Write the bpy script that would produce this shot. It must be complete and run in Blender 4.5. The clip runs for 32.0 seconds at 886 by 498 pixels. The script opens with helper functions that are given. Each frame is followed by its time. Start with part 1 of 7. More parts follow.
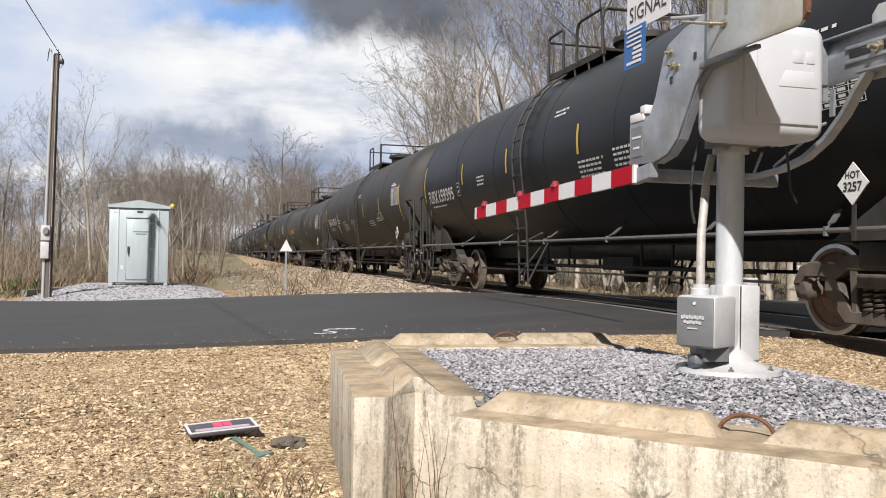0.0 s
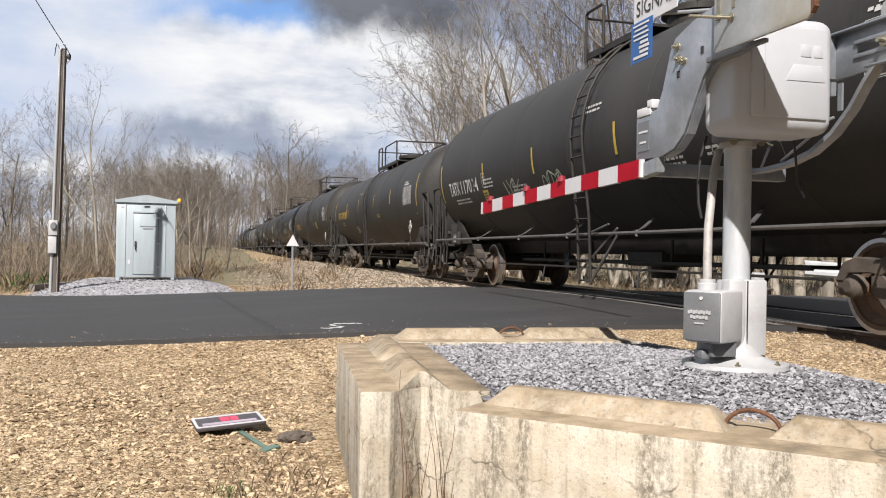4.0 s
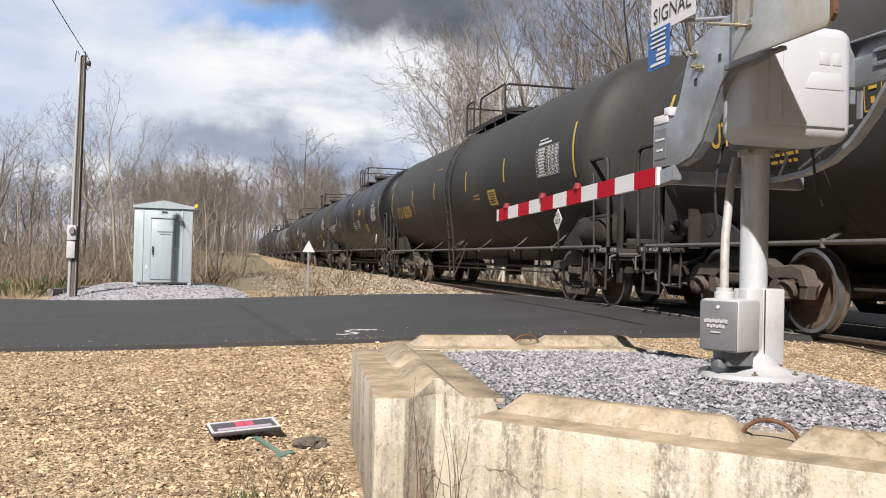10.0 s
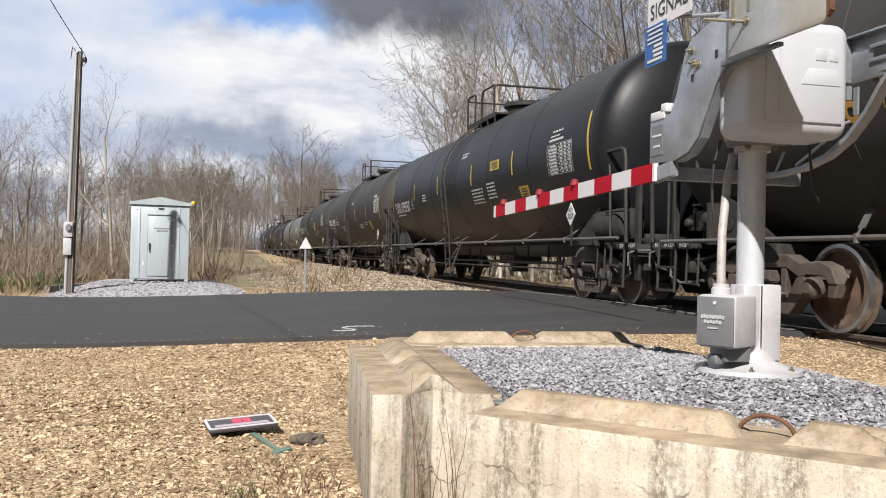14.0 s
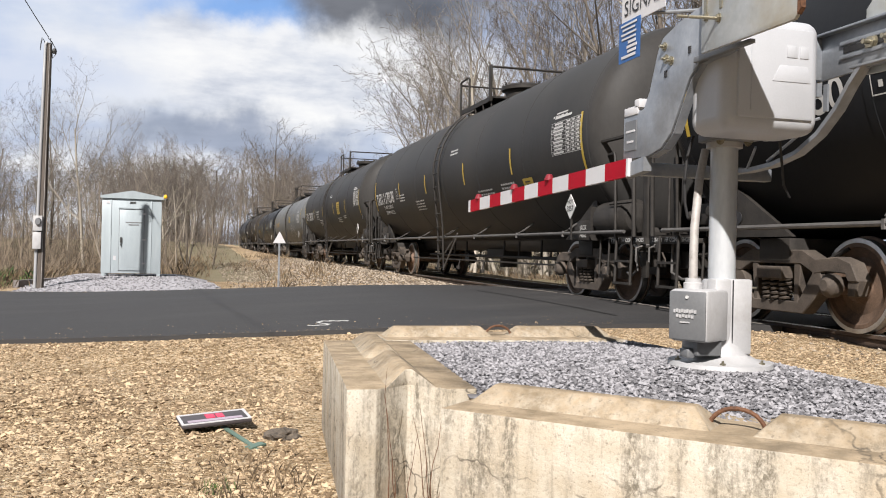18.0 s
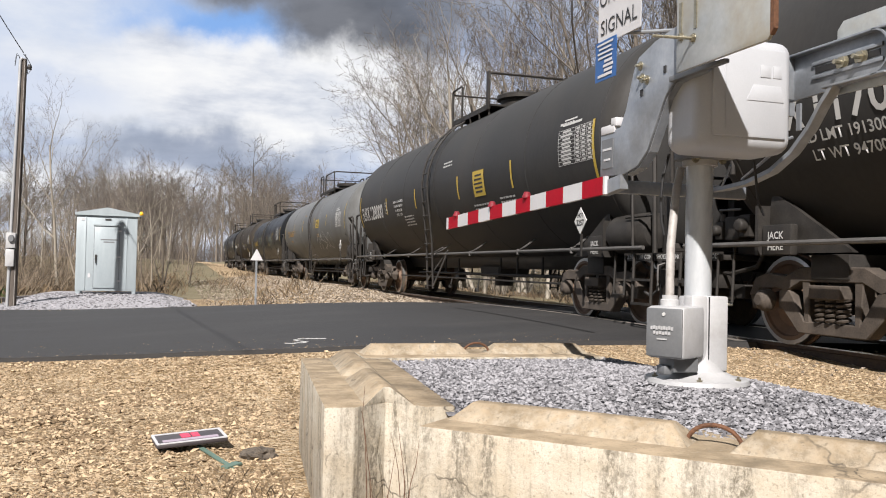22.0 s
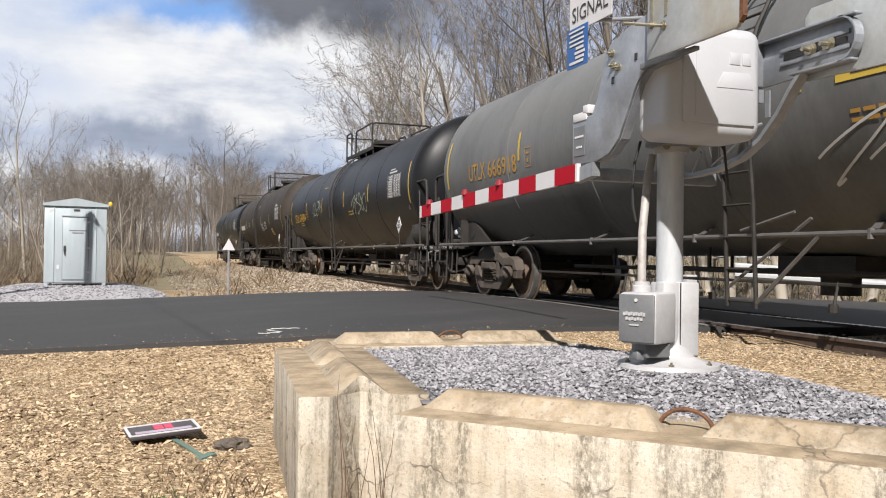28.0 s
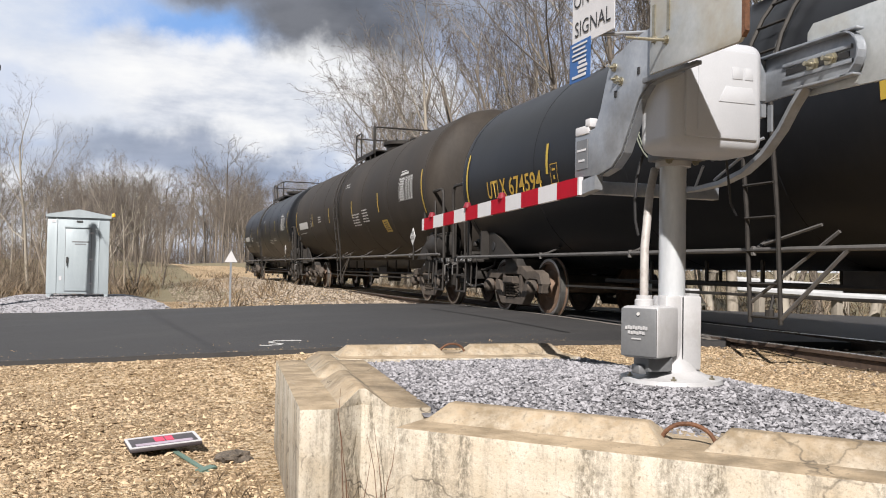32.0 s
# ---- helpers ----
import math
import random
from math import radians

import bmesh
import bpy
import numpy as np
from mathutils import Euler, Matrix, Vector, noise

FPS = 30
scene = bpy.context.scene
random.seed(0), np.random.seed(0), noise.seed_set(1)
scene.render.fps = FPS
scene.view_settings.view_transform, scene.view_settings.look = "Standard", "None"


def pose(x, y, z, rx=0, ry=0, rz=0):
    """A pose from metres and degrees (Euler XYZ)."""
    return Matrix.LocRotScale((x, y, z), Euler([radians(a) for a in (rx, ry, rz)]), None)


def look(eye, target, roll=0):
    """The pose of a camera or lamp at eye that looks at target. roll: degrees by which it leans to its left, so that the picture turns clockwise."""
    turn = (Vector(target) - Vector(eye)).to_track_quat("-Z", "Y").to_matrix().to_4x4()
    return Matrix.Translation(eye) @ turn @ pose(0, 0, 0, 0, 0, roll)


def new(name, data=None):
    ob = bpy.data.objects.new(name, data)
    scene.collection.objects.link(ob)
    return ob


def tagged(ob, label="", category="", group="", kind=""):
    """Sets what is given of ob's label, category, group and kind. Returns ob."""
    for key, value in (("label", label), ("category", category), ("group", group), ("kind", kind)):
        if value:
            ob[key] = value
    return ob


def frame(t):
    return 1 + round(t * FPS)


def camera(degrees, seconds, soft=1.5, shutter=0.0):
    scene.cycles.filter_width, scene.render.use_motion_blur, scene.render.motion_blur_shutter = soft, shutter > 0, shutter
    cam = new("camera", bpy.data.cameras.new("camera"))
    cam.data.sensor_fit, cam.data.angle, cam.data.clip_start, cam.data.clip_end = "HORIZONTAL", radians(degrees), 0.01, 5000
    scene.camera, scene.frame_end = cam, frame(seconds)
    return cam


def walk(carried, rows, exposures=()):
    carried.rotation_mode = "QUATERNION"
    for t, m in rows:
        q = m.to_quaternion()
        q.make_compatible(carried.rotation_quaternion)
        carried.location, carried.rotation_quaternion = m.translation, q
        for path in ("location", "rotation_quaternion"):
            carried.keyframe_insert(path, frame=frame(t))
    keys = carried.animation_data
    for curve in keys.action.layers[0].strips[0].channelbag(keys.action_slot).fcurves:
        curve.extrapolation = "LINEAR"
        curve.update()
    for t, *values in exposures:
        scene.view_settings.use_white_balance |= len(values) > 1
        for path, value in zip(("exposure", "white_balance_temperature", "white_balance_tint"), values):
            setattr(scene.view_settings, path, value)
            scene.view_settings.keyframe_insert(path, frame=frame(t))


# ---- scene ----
cam = camera(54.38, 32.0, soft=1.05)
EYE = Vector((0.0, 0.0, 1.25))
PATH = [  # seconds, heading, tilt and lean in degrees
    (0, 15.51, 0.60, 1.01), (0.5, 15.45, 0.58, 0.98), (1, 15.47, 0.45, 0.92), (1.5, 15.46, 0.26, 0.89), (2, 15.35, 0.18, 0.98),
    (2.5, 15.19, 0.09, 0.97), (3, 15.08, 0.06, 1.01), (3.5, 15.10, 0.11, 1.03), (5.5, 15.00, 0.91, 0.98), (6, 14.87, 1.09, 0.92),
    (6.5, 14.85, 1.13, 0.81), (7, 14.90, 1.08, 0.82), (7.5, 14.94, 0.93, 0.72), (8, 14.89, 0.86, 0.85), (8.5, 14.69, 0.78, 1.03),
    (9, 14.44, 0.75, 1.22), (9.5, 14.24, 0.74, 1.37), (10, 14.06, 0.68, 1.34), (10.5, 13.99, 0.59, 1.25), (11, 14.07, 0.55, 1.25),
    (11.5, 14.22, 0.61, 1.25), (12, 14.42, 0.77, 1.30), (12.5, 14.53, 0.92, 1.39), (13, 14.45, 0.94, 1.31), (13.5, 14.29, 0.75, 1.27),
    (14, 14.26, 0.44, 1.27), (14.5, 14.53, 0.05, 1.26), (16.5, 16.08, -0.53, 1.32), (17, 16.08, -0.48, 1.29), (17.5, 16.01, -0.24, 1.27),
    (18, 15.95, 0.12, 1.33), (18.5, 15.90, 0.45, 1.31), (19, 15.83, 0.69, 1.31), (19.5, 15.70, 0.89, 1.37), (20, 15.70, 0.97, 1.33),
    (20.5, 15.90, 1.09, 1.30), (21, 16.28, 1.18, 1.27), (21.5, 16.81, 1.36, 1.32), (22, 17.38, 1.30, 1.30), (22.5, 17.94, 1.28, 1.36),
    (23, 18.42, 1.17, 1.41), (23.5, 18.62, 1.15, 1.45), (24, 18.72, 1.27, 1.46), (24.5, 18.68, 1.38, 1.43), (25, 18.60, 1.51, 1.36),
    (25.5, 18.52, 1.47, 1.25), (27.5, 19.05, 0.61, 0.78), (28, 19.16, 0.55, 0.81), (28.5, 19.19, 0.50, 0.81), (29, 19.05, 0.57, 0.86),
    (29.5, 18.93, 0.85, 1.10), (30, 18.90, 1.19, 1.27), (30.5, 18.95, 1.47, 1.38), (31, 19.00, 1.61, 1.38), (31.5, 19.03, 1.57, 1.24),
    (32, 19.00, 1.40, 1.06),
]


def aim(heading, tilt):
    h, p = radians(heading), radians(tilt)
    return EYE + 10 * Vector((math.sin(h) * math.cos(p), math.cos(h) * math.cos(p), math.sin(p)))


walk(cam, [(t, look(EYE, aim(h, p), r)) for t, h, p, r in PATH])

# ---- light: sun from behind and to the left, broken clouds ----
SUN_WAY = Vector((0.350, 0.610, -0.617)).normalized()
sun = new("sun", bpy.data.lights.new("sun", "SUN"))
sun.data.energy, sun.data.angle, sun.data.color = 5.0, radians(0.55), (1.0, 0.943, 0.905)
sun.matrix_world = look((-20, -15, 30), Vector((-20, -15, 30)) + SUN_WAY)


def make_sky():
    world = bpy.data.worlds.new("sky")
    scene.world = world
    world.use_nodes = True
    nt = world.node_tree
    n, l = nt.nodes, nt.links
    n.clear()
    out = n.new("ShaderNodeOutputWorld")
    bg = n.new("ShaderNodeBackground")
    bg.inputs[1].default_value = 0.0553
    l.new(bg.outputs[0], out.inputs[0])
    sky = n.new("ShaderNodeTexSky")
    sky.sky_type, sky.sun_disc = "NISHITA", False
    sky.sun_elevation = math.asin(-SUN_WAY.z)
    sky.sun_rotation = math.atan2(-SUN_WAY.x, -SUN_WAY.y)
    sky.air_density, sky.dust_density = 1.0, 1.2
    co = n.new("ShaderNodeTexCoord")
    # clouds lie on a flat sheet overhead, so they flatten towards the horizon
    sep = n.new("ShaderNodeSeparateXYZ")
    l.new(co.outputs["Generated"], sep.inputs[0])

    def math_node(op, a, b=None, c=None):
        m = n.new("ShaderNodeMath")
        m.operation = op
        for k, v in enumerate((a, b, c)):
            if v is None:
                continue
            if isinstance(v, (int, float)):
                m.inputs[k].default_value = v
            else:
                l.new(v, m.inputs[k])
        return m.outputs[0]

    h = math_node("ADD", math_node("MAXIMUM", sep.outputs[2], 0.0), 0.16)
    u = math_node("DIVIDE", sep.outputs[0], h)
    v = math_node("DIVIDE", sep.outputs[1], h)
    comb = n.new("ShaderNodeCombineXYZ")
    l.new(u, comb.inputs[0])
    l.new(v, comb.inputs[1])
    comb.inputs[2].default_value = 3.1

    def noise_node(scale, detail, rough, off):
        add = n.new("ShaderNodeVectorMath")
        add.operation = "ADD"
        l.new(comb.outputs[0], add.inputs[0])
        add.inputs[1].default_value = off
        t = n.new("ShaderNodeTexNoise")
        l.new(add.outputs[0], t.inputs["Vector"])
        t.inputs["Scale"].default_value, t.inputs["Detail"].default_value, t.inputs["Roughness"].default_value = scale, detail, rough
        return t.outputs["Fac"]

    def ramp(fac, stops):
        r = n.new("ShaderNodeValToRGB")
        l.new(fac, r.inputs[0])
        while len(r.color_ramp.elements) < len(stops):
            r.color_ramp.elements.new(0.5)
        for e, (p, c) in zip(r.color_ramp.elements, stops):
            e.position, e.color = p, (*c, 1)
        return r.outputs[0]

    # ragged edges: the direction is shifted by turbulence before the masses of cloud are laid out
    turb = n.new("ShaderNodeTexNoise")
    l.new(co.outputs["Generated"], turb.inputs["Vector"])
    turb.inputs["Scale"].default_value, turb.inputs["Detail"].default_value, turb.inputs["Roughness"].default_value = 7.0, 9.0, 0.58
    centred = n.new("ShaderNodeVectorMath")
    centred.operation = "SUBTRACT"
    l.new(turb.outputs["Color"], centred.inputs[0])
    centred.inputs[1].default_value = (0.5, 0.5, 0.5)
    shift = n.new("ShaderNodeVectorMath")
    shift.operation = "MULTIPLY_ADD"
    l.new(centred.outputs[0], shift.inputs[0])
    shift.inputs[1].default_value = (0.20, 0.20, 0.16)
    l.new(co.outputs["Generated"], shift.inputs[2])

    def bank(heading, tilt, wide, high, soft=0.5):
        """A mass of cloud round one direction, wide and high in degrees, from 0 at its rim to 1."""
        hd, tl = radians(heading), radians(tilt)
        c = Vector((math.sin(hd) * math.cos(tl), math.cos(hd) * math.cos(tl), math.sin(tl)))
        side = Vector((math.cos(hd), -math.sin(hd), 0))
        up = side.cross(c)
        total = None
        for axis, size in ((side, wide), (up, high), (c, max(wide, high))):
            d = n.new("ShaderNodeVectorMath")
            d.operation = "DOT_PRODUCT"
            l.new(shift.outputs[0], d.inputs[0])
            d.inputs[1].default_value = axis / radians(size)
            off = math_node("SUBTRACT", d.outputs["Value"], axis.dot(c) / radians(size))
            sq = math_node("MULTIPLY", off, off)
            total = sq if total is None else math_node("ADD", total, sq)
        r = n.new("ShaderNodeMapRange")
        r.interpolation_type = "SMOOTHSTEP"
        l.new(math_node("SQRT", total), r.inputs[0])
        r.inputs[1].default_value, r.inputs[2].default_value, r.inputs[3].default_value, r.inputs[4].default_value = 1.0 + soft, 1.0 - soft, 0.0, 1.0
        return r.outputs[0]

    def lay(fac, below, colour, amount=1.0):
        m = n.new("ShaderNodeMixRGB")
        l.new(math_node("MULTIPLY", fac, amount), m.inputs[0])
        for k, v in ((1, below), (2, colour)):
            if isinstance(v, tuple):
                m.inputs[k].default_value = (*v, 1)
            else:
                l.new(v, m.inputs[k])
        return m.outputs[0]

    wisp = noise_node(0.9, 9.0, 0.58, (4.2, 1.7, 0.0))
    veil = ramp(wisp, [(0.36, (4.6, 5.6, 7.8)), (0.49, (6.6, 7.3, 8.7)), (0.60, (8.8, 9.0, 9.4))])
    puff = noise_node(2.2, 9.0, 0.6, (1.2, 7.7, 1.0))
    white = ramp(puff, [(0.34, (5.6, 6.0, 7.0)), (0.44, (7.4, 7.7, 8.4)), (0.53, (9.0, 9.1, 9.4)), (0.64, (9.9, 9.9, 9.9))])
    grey = ramp(puff, [(0.32, (0.95, 1.05, 1.3)), (0.66, (2.0, 2.1, 2.4))])
    slate = ramp(puff, [(0.3, (2.6, 3.1, 4.1)), (0.7, (4.1, 4.6, 5.8))])
    sheet = lay(bank(2.5, 15.2, 5.2, 2.0, 0.6), veil, (2.3, 4.4, 8.6), 0.95)
    sheet = lay(bank(-11, 9.8, 7, 2.4, 0.8), sheet, (4.9, 5.9, 8.3), 0.5)
    sheet = lay(bank(6, 10.8, 9.0, 3.6, 0.35), sheet, white, 0.95)
    sheet = lay(bank(15, 11.8, 5.5, 4.2, 0.35), sheet, white, 1.0)
    sheet = lay(bank(-2, 12.3, 6, 1.6, 0.7), sheet, white, 0.6)
    sheet = lay(bank(1.5, 6.5, 8.5, 1.35, 0.7), sheet, slate, 0.92)
    sheet = lay(bank(12.2, 16.4, 6.0, 2.9, 0.4), sheet, grey, 1.0)
    sheet = lay(bank(5, 19.2, 9.0, 2.5, 0.5), sheet, grey, 0.9)
    sheet = lay(bank(19.5, 18.5, 4.5, 3.5, 0.6), sheet, grey, 0.6)
    sheet = lay(bank(30, 21, 14, 5, 0.6), sheet, slate, 0.7)
    sheet = lay(bank(31, 9, 11, 5, 0.7), sheet, slate, 0.45)
    # the half of the sky with the sun in it is mostly clear
    back = n.new("ShaderNodeMapRange")
    back.interpolation_type = "SMOOTHSTEP"
    l.new(sep.outputs[1], back.inputs[0])
    back.inputs[1].default_value, back.inputs[2].default_value, back.inputs[4].default_value = 0.6, 0.0, 0.95
    dim = n.new("ShaderNodeVectorMath")
    dim.operation = "SCALE"
    l.new(sky.outputs[0], dim.inputs[0])
    dim.inputs["Scale"].default_value = 0.2
    sheet = lay(back.outputs[0], sheet, dim.outputs[0])
    l.new(sheet, bg.inputs[0])


make_sky()
scene.view_settings.exposure = 0.85


# ---- materials ----
def surf(name, dark, light, scale=8.0, rough=0.7, metal=0.0, bump=0.15, fine=60.0, spread=0.35, depth=0.01, island=0.0, per_object=0.0, stains=None, stretch=(1, 1, 1), gloss=0.5):
    """Two-scale mottled surface from dark to light, with fine relief. stains: (colour, scale, amount)."""
    m = bpy.data.materials.new(name)
    m.use_nodes = True
    nt = m.node_tree
    n, l = nt.nodes, nt.links
    p = n["Principled BSDF"]
    p.inputs["Metallic"].default_value = metal
    p.inputs["Specular IOR Level"].default_value = gloss
    co = n.new("ShaderNodeTexCoord")
    mp = n.new("ShaderNodeMapping")
    mp.inputs["Scale"].default_value = stretch
    l.new(co.outputs["Object"], mp.inputs[0])

    def nz(sc, detail=5.0):
        t = n.new("ShaderNodeTexNoise")
        l.new(mp.outputs[0], t.inputs["Vector"])
        t.inputs["Scale"].default_value, t.inputs["Detail"].default_value, t.inputs["Roughness"].default_value = sc, detail, 0.6
        return t.outputs["Fac"]

    def mix(fac, a, b):
        x = n.new("ShaderNodeMixRGB")
        for k, v in enumerate((fac, a, b)):
            if isinstance(v, (int, float)):
                x.inputs[k].default_value = v
            elif isinstance(v, tuple):
                x.inputs[k].default_value = (*v, 1)
            else:
                l.new(v, x.inputs[k])
        return x.outputs[0]

    def calc(op, a, b):
        x = n.new("ShaderNodeMath")
        x.operation = op
        for k, v in enumerate((a, b)):
            if isinstance(v, (int, float)):
                x.inputs[k].default_value = v
            else:
                l.new(v, x.inputs[k])
        return x.outputs[0]

    def span(fac, lo, hi):
        r = n.new("ShaderNodeMapRange")
        l.new(fac, r.inputs[0])
        r.inputs[1].default_value, r.inputs[2].default_value = lo, hi
        return r.outputs[0]

    big, small = nz(scale), nz(fine, 3.0)
    fac = calc("ADD", calc("MULTIPLY", big, 1 - spread), calc("MULTIPLY", small, spread))
    if island:
        g = n.new("ShaderNodeNewGeometry")
        fac = calc("ADD", fac, calc("MULTIPLY", calc("SUBTRACT", g.outputs["Random Per Island"], 0.5), island))
    if per_object:
        o = n.new("ShaderNodeObjectInfo")
        fac = calc("ADD", fac, calc("MULTIPLY", calc("SUBTRACT", o.outputs["Random"], 0.5), per_object))
    col = mix(span(fac, 0.3, 0.7), tuple(dark), tuple(light))
    for tone, sc, amount in ([stains] if isinstance(stains, tuple) else stains or []):
        col = mix(calc("MULTIPLY", span(nz(sc, 7.0), 0.5, 0.68), amount), col, tuple(tone))
    l.new(col, p.inputs["Base Color"])
    l.new(span(big, -0.6, 1.6), p.inputs["Roughness"])
    r = p.inputs["Roughness"].links[0].from_node
    r.inputs[3].default_value, r.inputs[4].default_value = max(rough - 0.22, 0.03), min(rough + 0.22, 1)
    if bump:
        b = n.new("ShaderNodeBump")
        b.inputs["Strength"].default_value, b.inputs["Distance"].default_value = bump, depth
        l.new(fac, b.inputs["Height"])
        l.new(b.outputs[0], p.inputs["Normal"])
    return m


def plain(name, c, rough=0.5, metal=0.0):
    return surf(name, [v * 0.85 for v in c], c, 5.0, rough, metal, 0.04, 90.0)


# ---- mesh tools ----
class Form:
    """Collects vertices and faces of one mesh."""

    def __init__(self):
        self.v, self.f = [], []

    def add(self, verts, faces):
        k = len(self.v)
        self.v += [tuple(p) for p in verts]
        self.f += [tuple(i + k for i in f) for f in faces]
        return self

    def box(self, c, s, rz=0.0, m=None):
        x, y, z = (a / 2 for a in s)
        vs = [Vector((i * x, j * y, k * z)) for k in (-1, 1) for j in (-1, 1) for i in (-1, 1)]
        t = Matrix.Translation(c) @ Matrix.Rotation(radians(rz), 4, "Z")
        if m is not None:
            t = t @ m
        return self.add([t @ p for p in vs], [(0, 2, 3, 1), (4, 5, 7, 6), (0, 1, 5, 4), (2, 6, 7, 3), (0, 4, 6, 2), (1, 3, 7, 5)])

    def tube(self, pts, r, n=8, caps=True):
        """A tube through points; r is one radius or one for each point."""
        pts = [Vector(p) for p in pts]
        rs = r if isinstance(r, (list, tuple)) else [r] * len(pts)
        rings, k = [], len(self.v)
        ref = None
        for i, p in enumerate(pts):
            d = (pts[min(i + 1, len(pts) - 1)] - pts[max(i - 1, 0)]).normalized()
            if ref is None or abs(ref.dot(d)) > 0.95:
                ref = Vector((0, 0, 1)) if abs(d.z) < 0.9 else Vector((1, 0, 0))
            a = d.cross(ref).normalized()
            b = a.cross(d).normalized()
            ref = b
            rings.append([p + rs[i] * (math.cos(2 * math.pi * j / n) * a + math.sin(2 * math.pi * j / n) * b) for j in range(n)])
        vs = [q for ring in rings for q in ring]
        fs = []
        for i in range(len(pts) - 1):
            for j in range(n):
                fs.append((i * n + j, i * n + (j + 1) % n, (i + 1) * n + (j + 1) % n, (i + 1) * n + j))
        if caps:
            fs += [tuple(range(n))[::-1], tuple((len(pts) - 1) * n + j for j in range(n))]
        return self.add(vs, fs)

    def lathe(self, profile, n=32, m=None):
        """Turns (radius, height) pairs about local z."""
        vs, fs = [], []
        for r, h in profile:
            for j in range(n):
                a = 2 * math.pi * j / n
                vs.append(Vector((r * math.cos(a), r * math.sin(a), h)))
        for i in range(len(profile) - 1):
            for j in range(n):
                fs.append((i * n + j, i * n + (j + 1) % n, (i + 1) * n + (j + 1) % n, (i + 1) * n + j))
        fs += [tuple(range(n))[::-1], tuple((len(profile) - 1) * n + j for j in range(n))]
        if m is not None:
            vs = [m @ p for p in vs]
        return self.add(vs, fs)

    def prism(self, outline, depth, m=None):
        """An outline in local xy, pulled up along local z by depth."""
        n = len(outline)
        vs = [Vector((x, y, 0)) for x, y in outline] + [Vector((x, y, depth)) for x, y in outline]
        fs = [tuple(range(n))[::-1], tuple(range(n, 2 * n))] + [(i, (i + 1) % n, n + (i + 1) % n, n + i) for i in range(n)]
        if m is not None:
            vs = [m @ p for p in vs]
        return self.add(vs, fs)

    def mesh(self, name, smooth=35.0, bevel=0.0, seg=2):
        me = bpy.data.meshes.new(name)
        me.from_pydata(self.v, [], self.f)
        bm = bmesh.new()
        bm.from_mesh(me)
        bmesh.ops.recalc_face_normals(bm, faces=bm.faces)
        if bevel:
            es = [e for e in bm.edges if len(e.link_faces) == 2 and e.calc_face_angle(0) > 0.6]
            bmesh.ops.bevel(bm, geom=es, offset=bevel, segments=seg, profile=0.5, affect="EDGES", clamp_overlap=True)
        bm.to_mesh(me)
        bm.free()
        if smooth:
            me.shade_smooth()
            me.set_sharp_from_angle(angle=radians(smooth))
        return me


def part(name, form, material, parent=None, label="", m=None, smooth=35.0, bevel=0.0):
    """One mesh object, under a thing or a part; form is a Form or a ready mesh."""
    me = form.mesh(name, smooth, bevel) if isinstance(form, Form) else form
    if material and not me.materials:
        me.materials.append(material)
    ob = new(name, me)
    if parent:
        ob.parent = parent
    if m is not None:
        ob.matrix_basis = m
    if label:
        ob["label"] = label
    return ob


def thing(name, m, label, category, group="", kind=""):
    ob = new(name)
    ob.empty_display_size = 0.2
    ob.matrix_basis = m
    return tagged(ob, label, category, group, kind)


def text_mesh(words, size, bold=0.0):
    cu = bpy.data.curves.new("words", "FONT")
    cu.body, cu.size, cu.align_x, cu.align_y, cu.offset, cu.resolution_u = words, size, "CENTER", "CENTER", bold, 3
    ob = new("words", cu)
    me = bpy.data.meshes.new_from_object(ob.evaluated_get(bpy.context.evaluated_depsgraph_get()))
    bpy.data.objects.remove(ob)
    bpy.data.curves.remove(cu)
    return me


def smoothstep(a, b, x):
    t = min(max((x - a) / (b - a), 0.0), 1.0)
    return t * t * (3 - 2 * t)

# ---- plan ----
TRACK_X, RAIL_Z, GAUGE = 6.98, 0.546, 1.5
ROAD_SLOPE, ROAD_NEAR, ROAD_FAR, FAR_SLOPE = -0.30, 9.85, 19.9, -0.40
CAB = Vector((-1.85, 27.0))
rnd = random.Random(7)


def road_z(x):
    if x < TRACK_X:
        return 0.10 + 0.425 * smoothstep(-4.5, 6.0, x)
    return 0.525 - 0.25 * smoothstep(8.5, 24.0, x)


def in_road(x, y):
    """Metres from the nearer edge of the road, positive on it."""
    return min(y - ROAD_SLOPE * x - ROAD_NEAR, ROAD_FAR + FAR_SLOPE * x - y) * 0.95


def pad_shape(x, y):
    return smoothstep(2.9, 1.3, abs(x - CAB.x + 0.04 * (y - 25))) * smoothstep(20.9, 25.6, y) * smoothstep(31.5, 29.5, y)


